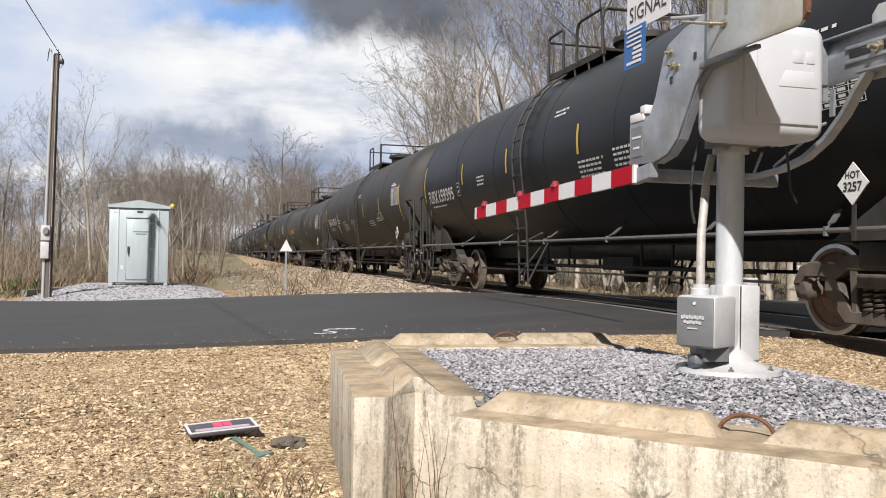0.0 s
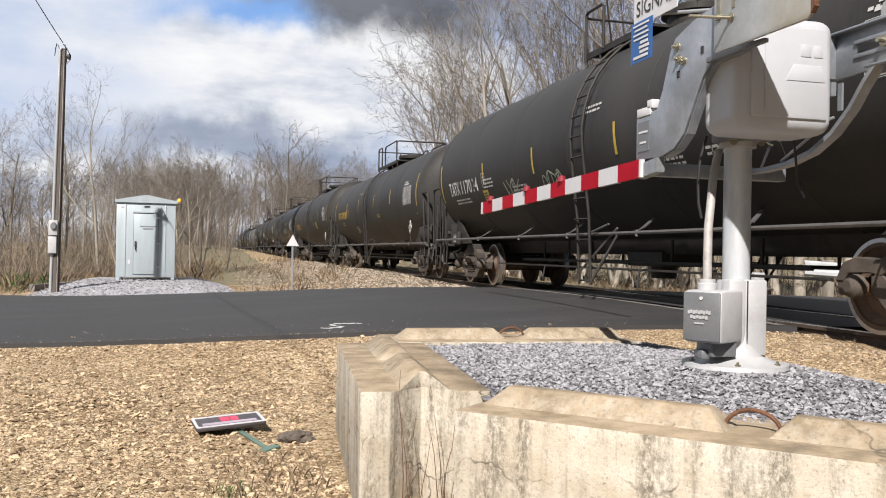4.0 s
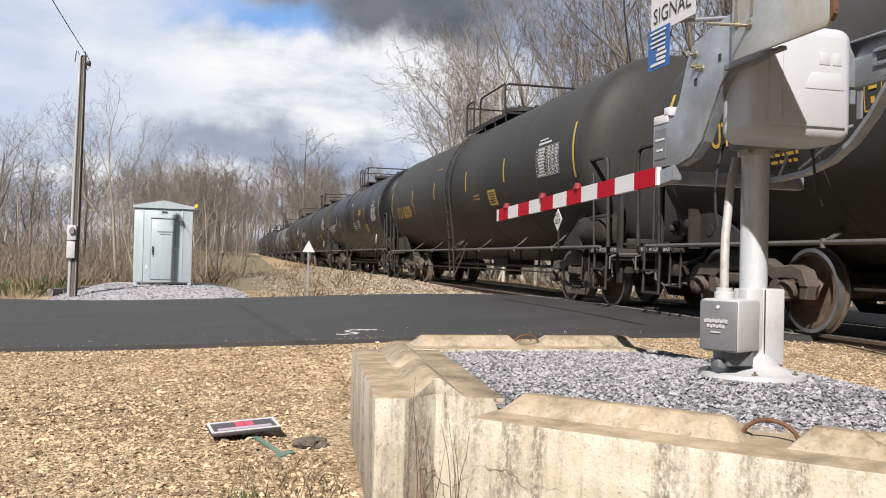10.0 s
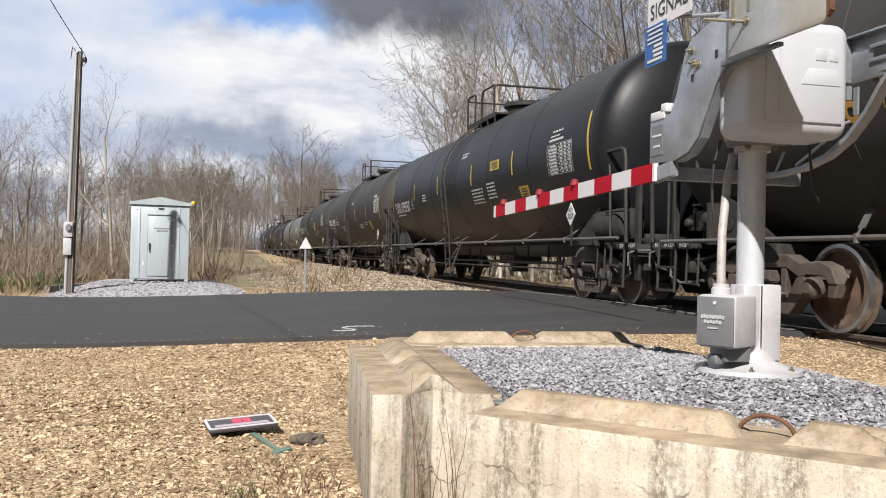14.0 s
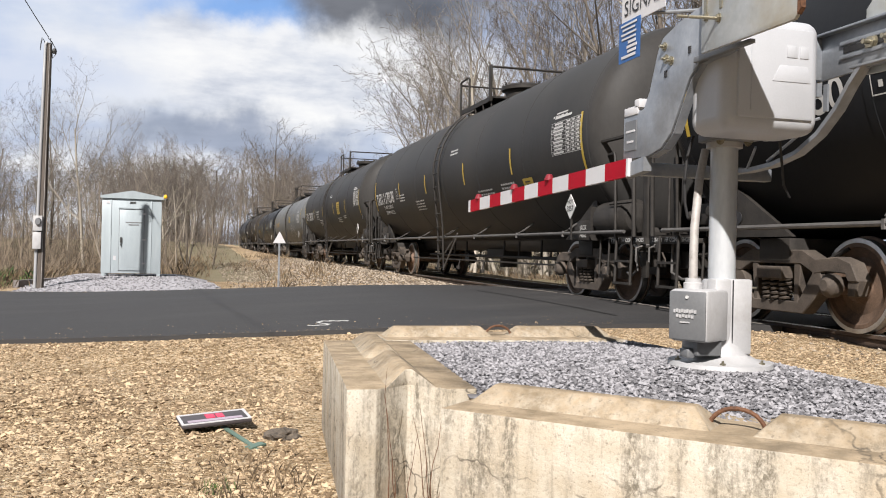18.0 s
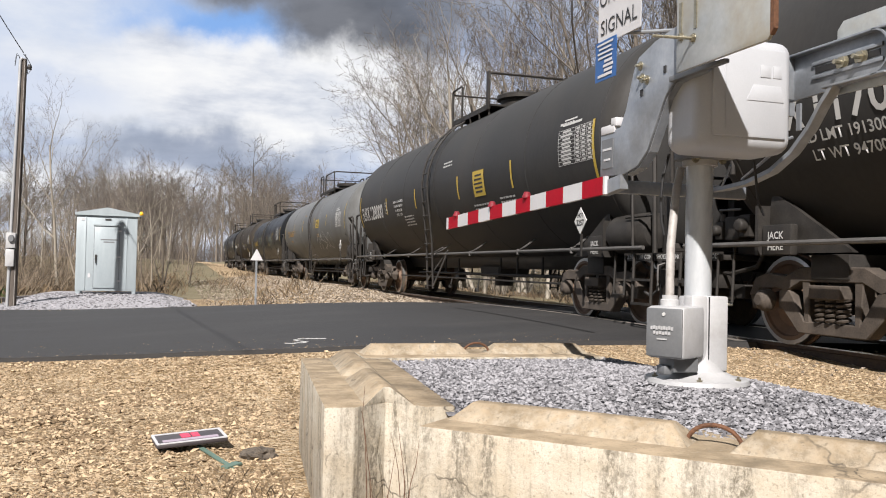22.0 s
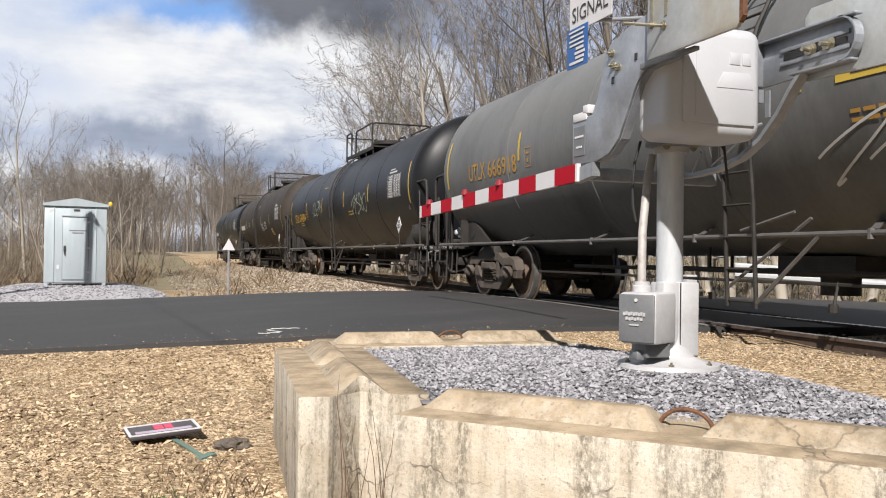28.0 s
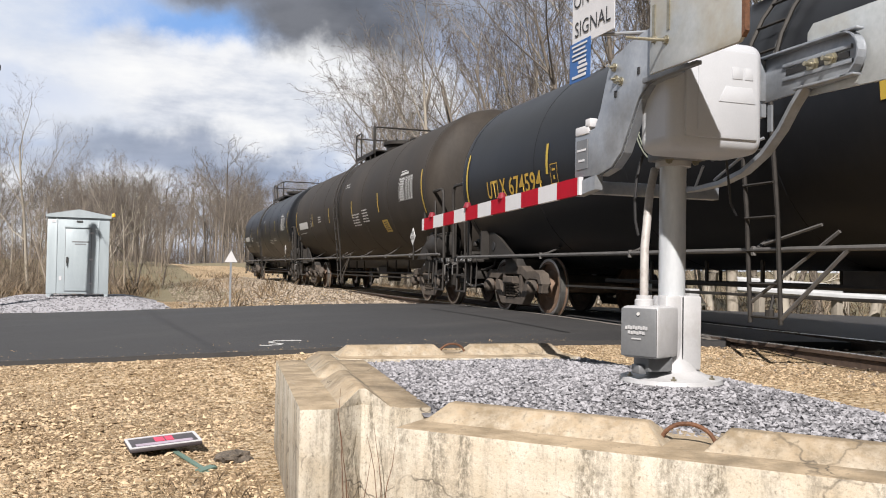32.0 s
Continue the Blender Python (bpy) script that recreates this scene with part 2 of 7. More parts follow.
def ground_z(x, y):
    n = noise.noise(Vector((x * 0.35, y * 0.35, 1.0)))
    base = 0.42 * smoothstep(1.5, 5.2, x) + 0.03 * n
    if x < 4.0 and y < 14.0:
        base += 0.022 * noise.noise(Vector((x * 1.4, y * 1.1, 7.0))) + 0.012 * noise.noise(Vector((x * 3.6, y * 3.0, 9.0)))
        base += 0.05 * math.exp(-((x + 0.95) / 0.35) ** 2 - ((y - 7.1) / 0.45) ** 2)
    far = smoothstep(19.0, 30.0, y)
    base += far * 0.10 * smoothstep(-2.0, 4.0, x)
    # the cabinet's pad of stone
    pad = 0.26 * pad_shape(x, y)
    # track bed
    bed = 0.36 * smoothstep(3.6, 1.75, abs(x - TRACK_X))
    z = max(base, bed, pad + base * 0.6 if pad > 0.002 else base)
    if x > 9.5:
        z = 0.36 - 0.25 * smoothstep(9.5, 16.0, x) + 0.08 * n
    # rise of the woods behind
    z += 1.6 * smoothstep(45.0, 110.0, math.hypot(x, y)) * (1 if abs(x - TRACK_X) > 6 else abs(x - TRACK_X) / 6)
    e = in_road(x, y)
    if e > -1.6:
        r = road_z(x) - 0.05
        w = smoothstep(-1.6, -0.1, e)
        z = z * (1 - w) + r * w
    # under the rails at the crossing the sheet stays low
    if abs(x - TRACK_X) < 1.5 and e > -0.2:
        z = min(z, 0.38)
    return z


def gravel_surf(name, tones, cells=(34.0, 95.0), patch=((0.15, 0.115, 0.075), 0.6)):
    """Trodden stony ground: two sizes of embedded pebbles, each of its own tone, with darker patches."""
    m = bpy.data.materials.new(name)
    m.use_nodes = True
    n, l = m.node_tree.nodes, m.node_tree.links
    p = n["Principled BSDF"]
    p.inputs["Specular IOR Level"].default_value, p.inputs["Roughness"].default_value = 0.25, 0.93
    co = n.new("ShaderNodeTexCoord")
    warp = n.new("ShaderNodeTexNoise")
    l.new(co.outputs["Object"], warp.inputs["Vector"])
    warp.inputs["Scale"].default_value, warp.inputs["Detail"].default_value = 14.0, 2.0
    add = n.new("ShaderNodeMixRGB")
    add.blend_type, add.inputs[0].default_value = "ADD", 0.06
    l.new(co.outputs["Object"], add.inputs[1])
    l.new(warp.outputs["Color"], add.inputs[2])

    def calc(op, a, b):
        x = n.new("ShaderNodeMath")
        x.operation = op
        for k, v in enumerate((a, b)):
            if isinstance(v, (int, float)):
                x.inputs[k].default_value = v
            else:
                l.new(v, x.inputs[k])
        return x.outputs[0]

    height, tone = None, None
    for k, sc in enumerate(cells):
        vo = n.new("ShaderNodeTexVoronoi")
        l.new(add.outputs[0], vo.inputs["Vector"])
        vo.inputs["Scale"].default_value = sc
        one = n.new("ShaderNodeSeparateColor")
        l.new(vo.outputs["Color"], one.inputs[0])
        h = calc("MULTIPLY", calc("SUBTRACT", 1.0, vo.outputs["Distance"]), (1.0, 0.45)[k])
        h = calc("MULTIPLY", h, calc("ADD", one.outputs[1], 0.3))
        height = h if height is None else calc("ADD", height, h)
        t = calc("MULTIPLY", one.outputs[0], (0.55, 0.45)[k])
        tone = t if tone is None else calc("ADD", tone, t)
    r = n.new("ShaderNodeValToRGB")
    l.new(tone, r.inputs[0])
    while len(r.color_ramp.elements) < len(tones):
        r.color_ramp.elements.new(0.5)
    for e, (q, c) in zip(r.color_ramp.elements, tones):
        e.position, e.color = q, (*c, 1)
    col = r.outputs[0]
    for sc, amount in ((0.55, patch[1]), (2.6, patch[1] * 0.75), (9.0, patch[1] * 0.5)):
        nz = n.new("ShaderNodeTexNoise")
        l.new(co.outputs["Object"], nz.inputs["Vector"])
        nz.inputs["Scale"].default_value, nz.inputs["Detail"].default_value, nz.inputs["Roughness"].default_value = sc, 7.0, 0.62
        mr = n.new("ShaderNodeMapRange")
        l.new(nz.outputs["Fac"], mr.inputs[0])
        mr.inputs[1].default_value, mr.inputs[2].default_value, mr.inputs[4].default_value = 0.46, 0.68, amount
        x = n.new("ShaderNodeMixRGB")
        l.new(mr.outputs[0], x.inputs[0])
        l.new(col, x.inputs[1])
        x.inputs[2].default_value = (*patch[0], 1)
        col = x.outputs[0]
    l.new(col, p.inputs["Base Color"])
    b = n.new("ShaderNodeBump")
    b.inputs["Strength"].default_value, b.inputs["Distance"].default_value = 1.0, 0.02
    l.new(height, b.inputs["Height"])
    l.new(b.outputs[0], p.inputs["Normal"])
    return m


M_DIRT = gravel_surf("tan_gravel_ground", [(0.2, (0.1175, 0.0789, 0.0394)), (0.42, (0.3381, 0.2359, 0.1300)), (0.62, (0.4950, 0.3811, 0.2359)), (0.85, (0.5498, 0.4556, 0.3300))], patch=((0.1489, 0.0977, 0.0484), 0.62))
M_GRASS = surf("dry_grass_ground", (0.0832, 0.0704, 0.0352), (0.2112, 0.1728, 0.1024), 0.8, 0.95, bump=0.8, fine=22.0, spread=0.5, depth=0.05, stains=((0.0576, 0.0704, 0.0224), 0.35, 0.5))
M_ASPHALT = surf("new_asphalt", (0.0118, 0.0112, 0.0112), (0.0320, 0.0301, 0.0294), 0.9, 0.72, bump=0.45, fine=120.0, spread=0.6, depth=0.006, stains=((0.0480, 0.0448, 0.0416), 1.3, 0.35), stretch=(0.35, 1, 1))
M_PALE = surf("worn_crossing_concrete", (0.0888, 0.0777, 0.0666), (0.1886, 0.1720, 0.1498), 3.0, 0.9, bump=0.4)
M_BLACKLINE = surf("near_black_line", (0.006, 0.006, 0.006), (0.014, 0.013, 0.012), 9.0, 0.8)
M_RAIL = surf("rusty_rail_steel", (0.0400, 0.0272, 0.0200), (0.1000, 0.0680, 0.0496), 14.0, 0.75, 0.3, 0.3)
M_RAILTOP = surf("polished_rail_head", (0.35, 0.34, 0.33), (0.55, 0.54, 0.52), 20.0, 0.28, 0.9, 0.05)
M_TIE = surf("creosoted_tie", (0.0280, 0.0208, 0.0160), (0.0960, 0.0720, 0.0520), 6.0, 0.9, bump=0.6, stretch=(1, 6, 1), per_object=0.4)
M_STONE_TAN = surf("tan_stones", (0.1403, 0.0952, 0.0525), (0.4697, 0.3538, 0.2257), 9.0, 0.9, bump=0.3, fine=60.0, island=0.75)
M_STONE_GREY = surf("grey_crushed_stone", (0.115, 0.113, 0.12), (0.295, 0.29, 0.305), 12.0, 0.85, bump=0.3, fine=70.0, island=0.65)
M_BALLAST = surf("ballast_stones", (0.1110, 0.0860, 0.0610), (0.3218, 0.2719, 0.2108), 6.0, 0.9, bump=0.3, fine=40.0, island=0.8)


def concrete_surf(name):
    """Old cast concrete: cream faces with grey run-down stains and hair cracks, tan dust settled on what faces up."""
    m = bpy.data.materials.new(name)
    m.use_nodes = True
    n, l = m.node_tree.nodes, m.node_tree.links
    p = n["Principled BSDF"]
    p.inputs["Specular IOR Level"].default_value, p.inputs["Roughness"].default_value = 0.25, 0.9
    co = n.new("ShaderNodeTexCoord")

    def nz(scale, stretch=(1, 1, 1), detail=6.0, rough=0.6):
        mp = n.new("ShaderNodeMapping")
        mp.inputs["Scale"].default_value = stretch
        l.new(co.outputs["Object"], mp.inputs[0])
        t = n.new("ShaderNodeTexNoise")
        l.new(mp.outputs[0], t.inputs["Vector"])
        t.inputs["Scale"].default_value, t.inputs["Detail"].default_value, t.inputs["Roughness"].default_value = scale, detail, rough
        return t.outputs["Fac"]

    def span(fac, lo, hi, top=1.0):
        r = n.new("ShaderNodeMapRange")
        l.new(fac, r.inputs[0])
        r.inputs[1].default_value, r.inputs[2].default_value, r.inputs[4].default_value = lo, hi, top
        return r.outputs[0]

    def times(a, b):
        x = n.new("ShaderNodeMath")
        x.operation = "MULTIPLY"
        l.new(a, x.inputs[0])
        l.new(b, x.inputs[1])
        return x.outputs[0]

    def mix(fac, a, b):
        x = n.new("ShaderNodeMixRGB")
        l.new(fac, x.inputs[0])
        for k, v in ((1, a), (2, b)):
            if isinstance(v, tuple):
                x.inputs[k].default_value = (*v, 1)
            else:
                l.new(v, x.inputs[k])
        return x.outputs[0]

    grain = nz(70.0, detail=4.0, rough=0.7)
    pits = nz(38.0, detail=3.0)
    face = mix(span(nz(4.0), 0.35, 0.65), (0.369, 0.323, 0.248), (0.473, 0.444, 0.381))
    face = mix(span(nz(2.2), 0.48, 0.66, 0.7), face, (0.363, 0.294, 0.205))
    runs = times(span(nz(7.0, (1.5, 1.5, 0.16), 7.0), 0.45, 0.62), span(nz(46.0, (1, 1, 0.55), 6.0, 0.8), 0.41, 0.57))
    face = mix(runs, face, (0.144, 0.127, 0.098))
    face = mix(span(nz(17.0, (1, 1, 0.09), 5.0), 0.60, 0.72, 0.65), face, (0.127, 0.110, 0.084))
    face = mix(span(nz(90.0, (1, 1, 0.7), 3.0), 0.58, 0.68, 0.45), face, (0.173, 0.150, 0.115))
    dust = mix(span(nz(5.0), 0.36, 0.62), (0.190, 0.147, 0.095), (0.346, 0.274, 0.185))
    dust = mix(span(nz(2.6, detail=8.0), 0.50, 0.64, 0.75), dust, (0.115, 0.092, 0.063))
    g = n.new("ShaderNodeNewGeometry")
    sep = n.new("ShaderNodeSeparateXYZ")
    l.new(g.outputs["Normal"], sep.inputs[0])
    up = n.new("ShaderNodeMath")
    up.operation = "ADD"
    l.new(sep.outputs[2], up.inputs[0])
    l.new(span(nz(22.0), 0.3, 0.7, 0.35), up.inputs[1])
    col = mix(span(up.outputs[0], 0.55, 1.1), face, dust)
    col = mix(span(pits, 0.64, 0.70, 0.6), col, (0.127, 0.103, 0.075))
    wobble = n.new("ShaderNodeMixRGB")
    wobble.blend_type, wobble.inputs[0].default_value = "ADD", 0.25
    t = n.new("ShaderNodeTexNoise")
    t.inputs["Scale"].default_value, t.inputs["Detail"].default_value = 5.0, 5.0
    l.new(co.outputs["Object"], t.inputs["Vector"])
    l.new(co.outputs["Object"], wobble.inputs[1])
    l.new(t.outputs["Color"], wobble.inputs[2])
    vo = n.new("ShaderNodeTexVoronoi")
    vo.feature = "DISTANCE_TO_EDGE"
    vo.inputs["Scale"].default_value = 1.9
    l.new(wobble.outputs[0], vo.inputs["Vector"])
    crack = times(span(vo.outputs["Distance"], 0.012, 0.003), span(nz(2.4), 0.46, 0.56, 0.85))
    col = mix(crack, col, (0.075, 0.063, 0.049))
    col = mix(span(grain, 0.30, 0.46), mix(span(grain, 0.2, 0.3, 0.5), (0.144, 0.121, 0.087), col), col)
    l.new(col, p.inputs["Base Color"])
    h = n.new("ShaderNodeMath")
    h.operation = "MULTIPLY_ADD"
    l.new(pits, h.inputs[0])
    h.inputs[1].default_value = 0.8
    l.new(grain, h.inputs[2])
    b = n.new("ShaderNodeBump")
    b.inputs["Strength"].default_value, b.inputs["Distance"].default_value = 0.55, 0.006
    l.new(h.outputs[0], b.inputs["Height"])
    l.new(b.outputs[0], p.inputs["Normal"])
    return m


M_CONC = concrete_surf("weathered_concrete")
M_GALV = surf("galvanised_steel", (0.1913, 0.2088, 0.2314), (0.3263, 0.3480, 0.3776), 6.0, 0.42, 0.45, 0.08, 30.0, stains=((0.1463, 0.1334, 0.1096), 3.5, 0.35))
M_ALU = surf("aluminium_sheet", (0.280, 0.320, 0.340), (0.370, 0.420, 0.440), 1.5, 0.36, 0.15, 0.05, 40.0, stretch=(3, 1, 0.4))
M_CAST = surf("grey_painted_casting", (0.3344, 0.3344, 0.3382), (0.4256, 0.4256, 0.4294), 5.0, 0.5, 0.08, 0.1, 90.0, stains=((0.2584, 0.2432, 0.2204), 9.0, 0.3))
M_DARKSTEEL = surf("dark_steel", (0.025, 0.025, 0.026), (0.06, 0.058, 0.055), 9.0, 0.6, 0.4, 0.15)
M_RUST = surf("rusted_bar", (0.0646, 0.0289, 0.0152), (0.1672, 0.0798, 0.0418), 30.0, 0.85, 0.2, 0.5)


def build_ground():
    def axis(lo, hi, mid, n):
        """Fine near mid, coarse far out."""
        k = 6.5
        s = math.sinh(k)
        left = [mid - (mid - lo) * math.sinh(k * i / n) / s for i in range(n, 0, -1)]
        return left + [mid] + [mid + (hi - mid) * math.sinh(k * i / n) / s for i in range(1, n + 1)]

    xs, ys = axis(-900, 900, 1.5, 120), axis(-300, 1500, 12.0, 140)
    verts = [(x, y, ground_z(x, y) if abs(x) < 250 and abs(y) < 250 else 1.6) for y in ys for x in xs]
    w = len(xs)
    faces = [(j * w + i, j * w + i + 1, (j + 1) * w + i + 1, (j + 1) * w + i) for j in range(len(ys) - 1) for i in range(w - 1)]
    me = bpy.data.meshes.new("ground")
    me.from_pydata(verts, [], faces)
    me.materials.append(M_DIRT)
    me.materials.append(M_GRASS)
    for p in me.polygons:
        c = p.center
        woods = c.y > 30 + 2.5 * noise.noise(c * 0.3) and c.x < 3.2 or c.x > 10.5 or c.x < -7
        p.material_index = 1 if woods else 0
    me.shade_smooth()
    tagged(new("ground", me), "tan gravel ground with dry grass towards the woods", "ground", kind="structure")


def ribbon(name, x0, x1, step, k0, k1, lift, material, thick, label, kind="structure", wave=0.0):
    """A slab along the road between the offsets k0 and k1 from its axis system."""
    f = Form()
    nx, nk = max(int((x1 - x0) / step), 1), 12
    rows = []
    for i in range(nx + 1):
        x = x0 + (x1 - x0) * i / nx
        row = []
        for j in range(nk + 1):
            k = k0 + (k1 - k0) * j / nk
            if wave and j in (0, nk):
                k += wave * noise.noise(Vector((x * 1.7, j, 0.0))) + 0.4 * wave * noise.noise(Vector((x * 7.0, j, 2.0)))
            crown = 0.05 * (1 - (2 * j / nk - 1) ** 2)
            row.append(Vector((x, k + (ROAD_SLOPE + (FAR_SLOPE - ROAD_SLOPE) * j / nk) * x, road_z(x) + lift + crown)))
        rows.append(row)
    top = [p for r in rows for p in r]
    low = [p - Vector((0, 0, thick)) for p in top]
    w, n = nk + 1, len(top)
    fs = [(i * w + j, (i + 1) * w + j, (i + 1) * w + j + 1, i * w + j + 1) for i in range(nx) for j in range(nk)]
    for i in range(nx):
        fs += [(i * w, n + i * w, n + (i + 1) * w, (i + 1) * w), (i * w + nk, (i + 1) * w + nk, n + (i + 1) * w + nk, n + i * w + nk)]
    for j in range(nk):
        fs += [(j, j + 1, n + j + 1, n + j), (nx * w + j, n + nx * w + j, n + nx * w + j + 1, nx * w + j + 1)]
    f.add(top + low, fs)
    ob = part(name, f, material)
    return tagged(ob, label, "road" if kind == "structure" else "panel", kind=kind)


def build_road():
    ribbon("road", -120.0, TRACK_X - 0.86, 0.5, ROAD_NEAR, ROAD_FAR, 0.0, M_ASPHALT, 0.25, "fresh black asphalt road up to the rails", wave=0.10)
    ribbon("road", TRACK_X + 0.86, 120.0, 0.5, ROAD_NEAR, ROAD_FAR, 0.0, M_ASPHALT, 0.25, "fresh black asphalt road beyond the rails", wave=0.08)
    ribbon("road", TRACK_X - 0.62, TRACK_X + 0.62, 0.3, ROAD_NEAR + 0.2, ROAD_FAR - 0.2, -0.01, M_ASPHALT, 0.2, "asphalt panel between the rails of the crossing")
    # thin near-black line on the asphalt along the track, and the dusty edge beside the rails
    for name, x, w, y0, y1, tone, label in (("road_joint", 4.82, 0.05, 9.3, 14.6, M_BLACKLINE, "thin dark line on the new asphalt, parallel to the track"), ("dusty_edge", TRACK_X - 0.98, 0.13, 8.1, 17.0, M_PALE, "pale dusty edge of the asphalt beside the rail")):
        f = Form()
        for i in range(40):
            pair = []
            for k in (i, i + 1):
                y = y0 + (y1 - y0) * k / 40
                q = (y - ROAD_NEAR - ROAD_SLOPE * x) / (ROAD_FAR - ROAD_NEAR + (FAR_SLOPE - ROAD_SLOPE) * x)
                z = road_z(x) + 0.05 * (1 - (2 * q - 1) ** 2) + 0.005
                d = w * (0.5 + 0.25 * noise.noise(Vector((y * 2.3, x, 0))))
                pair += [(x - d, y, z), (x + d, y, z)]
            f.add(pair, [(0, 1, 3, 2)])
        tagged(part(name, f, tone), label, "road", kind="structure")
    for sx in (-0.84, 0.80):
        f = Form()
        for i in range(4):
            y = (ROAD_NEAR + ROAD_FAR) / 2 + ROAD_SLOPE * TRACK_X - 4.0 + i * 2.2 + 0.7
            f.box((TRACK_X + sx, y, RAIL_Z - 0.10), (0.07, 2.16, 0.19))
        tagged(part("crossing_header", f, M_PALE, smooth=0), "worn pale edge planks beside the rails at the crossing", "plank", kind="structure")


def build_track():
    track = thing("track", pose(TRACK_X, 0, 0), "single railway track with rusty rails on wooden ties", "track", kind="structure")
    prof = [(-0.07, 0), (0.07, 0), (0.07, 0.012), (0.012, 0.03), (0.012, 0.125), (0.036, 0.135), (0.036, 0.168), (-0.036, 0.168), (-0.036, 0.135), (-0.012, 0.125), (-0.012, 0.03), (-0.07, 0.012)]
    turn = Matrix(((1, 0, 0, 0), (0, 0, 1, 0), (0, 1, 0, 0), (0, 0, 0, 1)))
    for s in (-1, 1):
        f = Form().prism(prof, 320.0, Matrix.Translation((s * GAUGE / 2, -20, RAIL_Z - 0.172)) @ turn)
        rail = part("rail", f, M_RAIL, track, smooth=20)
        part("rail_head", Form().box((s * GAUGE / 2, 140, RAIL_Z - 0.002), (0.062, 320.0, 0.006)), M_RAILTOP, rail, "bright worn running surface")
    tie = Form().box((0, 0, 0), (2.6, 0.23, 0.18)).mesh("tie", 0, 0.012, 1)
    plate = Form().box((0, 0, 0), (0.34, 0.19, 0.02)).mesh("tie_plate", 0)
    y = -4.0
    while y < 75:
        e = in_road(TRACK_X, y)
        if e < -0.05:
            t = part("tie", tie, M_TIE, track, m=pose(rnd.uniform(-0.03, 0.03), y, RAIL_Z - 0.285 + rnd.uniform(-0.006, 0.006), 0, 0, rnd.uniform(-1, 1)))
            for s in (-1, 1):
                part("tie_plate", plate, M_RAIL, t, m=pose(s * GAUGE / 2, 0, 0.1))
        y += 0.53
    far = Form()
    while y < 260:
        far.box((0, y, RAIL_Z - 0.285), (2.6, 0.23, 0.18))
        y += 0.53
    tagged(part("far_ties", far, M_TIE, track, smooth=0), kind="stuff")


def stones(name, material, spots, label, category, flat=0.6, up=0.25):
    """Many small stones in one mesh; spots yields x, y, z, size."""
    ico = np.array([(1, 0, 0.1), (0, 1, -0.1), (-1, 0, 0.1), (0, -1, -0.1), (0.15, 0.1, 1), (0, 0, -1)], dtype=float) * 1.12
    tri = np.array([(0, 1, 4), (1, 2, 4), (2, 3, 4), (3, 0, 4), (1, 0, 5), (2, 1, 5), (3, 2, 5), (0, 3, 5)])
    rg = np.random.RandomState(len(name) * 13 + 5)
    s = np.array(spots, dtype=float)
    n = len(s)
    v = ico[None] * rg.uniform(0.6, 1.2, (n, 6, 1)) + rg.uniform(-0.35, 0.35, (n, 6, 3))
    v = v * np.stack([rg.uniform(0.7, 1.35, n), rg.uniform(0.7, 1.2, n), rg.uniform(0.75, 1.1, n) * flat], 1)[:, None]
    a = rg.uniform(0, 6.28, n)
    tilt = rg.uniform(-0.5, 0.5, n)
    c, d = np.cos(a)[:, None], np.sin(a)[:, None]
    x, y, z = v[..., 0], v[..., 1], v[..., 2]
    ct, st = np.cos(tilt)[:, None], np.sin(tilt)[:, None]
    x, z = x * ct - z * st, x * st + z * ct
    x, y = x * c - y * d, x * d + y * c
    v = np.stack([x, y, z], -1) * s[:, None, 3:4] * 0.5
    v += s[:, None, :3]
    v[..., 2] += s[:, None, 3] * up * flat
    f = (tri[None] + (np.arange(n) * 6)[:, None, None]).reshape(-1, 3)
    me = bpy.data.meshes.new(name)
    me.from_pydata(v.reshape(-1, 3).tolist(), [], f.tolist())
    me.materials.append(material)
    return tagged(new(name, me), label, category, kind="stuff")


def build_pad():
    f = Form()
    idx = {}
    for j in range(61):
        for i in range(41):
            x, y = CAB.x - 3.4 + 6.8 * i / 40, 20.4 + 11 * j / 60
            rag = 0.25 * noise.noise(Vector((x * 1.3, y * 1.3, 4)))
            if in_road(x, y) < -0.12 and (abs(x - CAB.x + 0.04 * (y - 25)) < 2.45 + rag) and y < 30:
                idx[i, j] = len(f.v)
                f.v.append((x, y, ground_z(x, y) + 0.012))
    for i, j in list(idx):
        q = [(i, j), (i + 1, j), (i + 1, j + 1), (i, j + 1)]
        if all(k in idx for k in q):
            f.f.append(tuple(idx[k] for k in q))
    tagged(part("stone_pad", f, M_STONE_GREY), "sloping pad of grey crushed stone under the cabinet", "gravel", kind="structure")


build_ground()
build_pad()
build_road()
build_track()

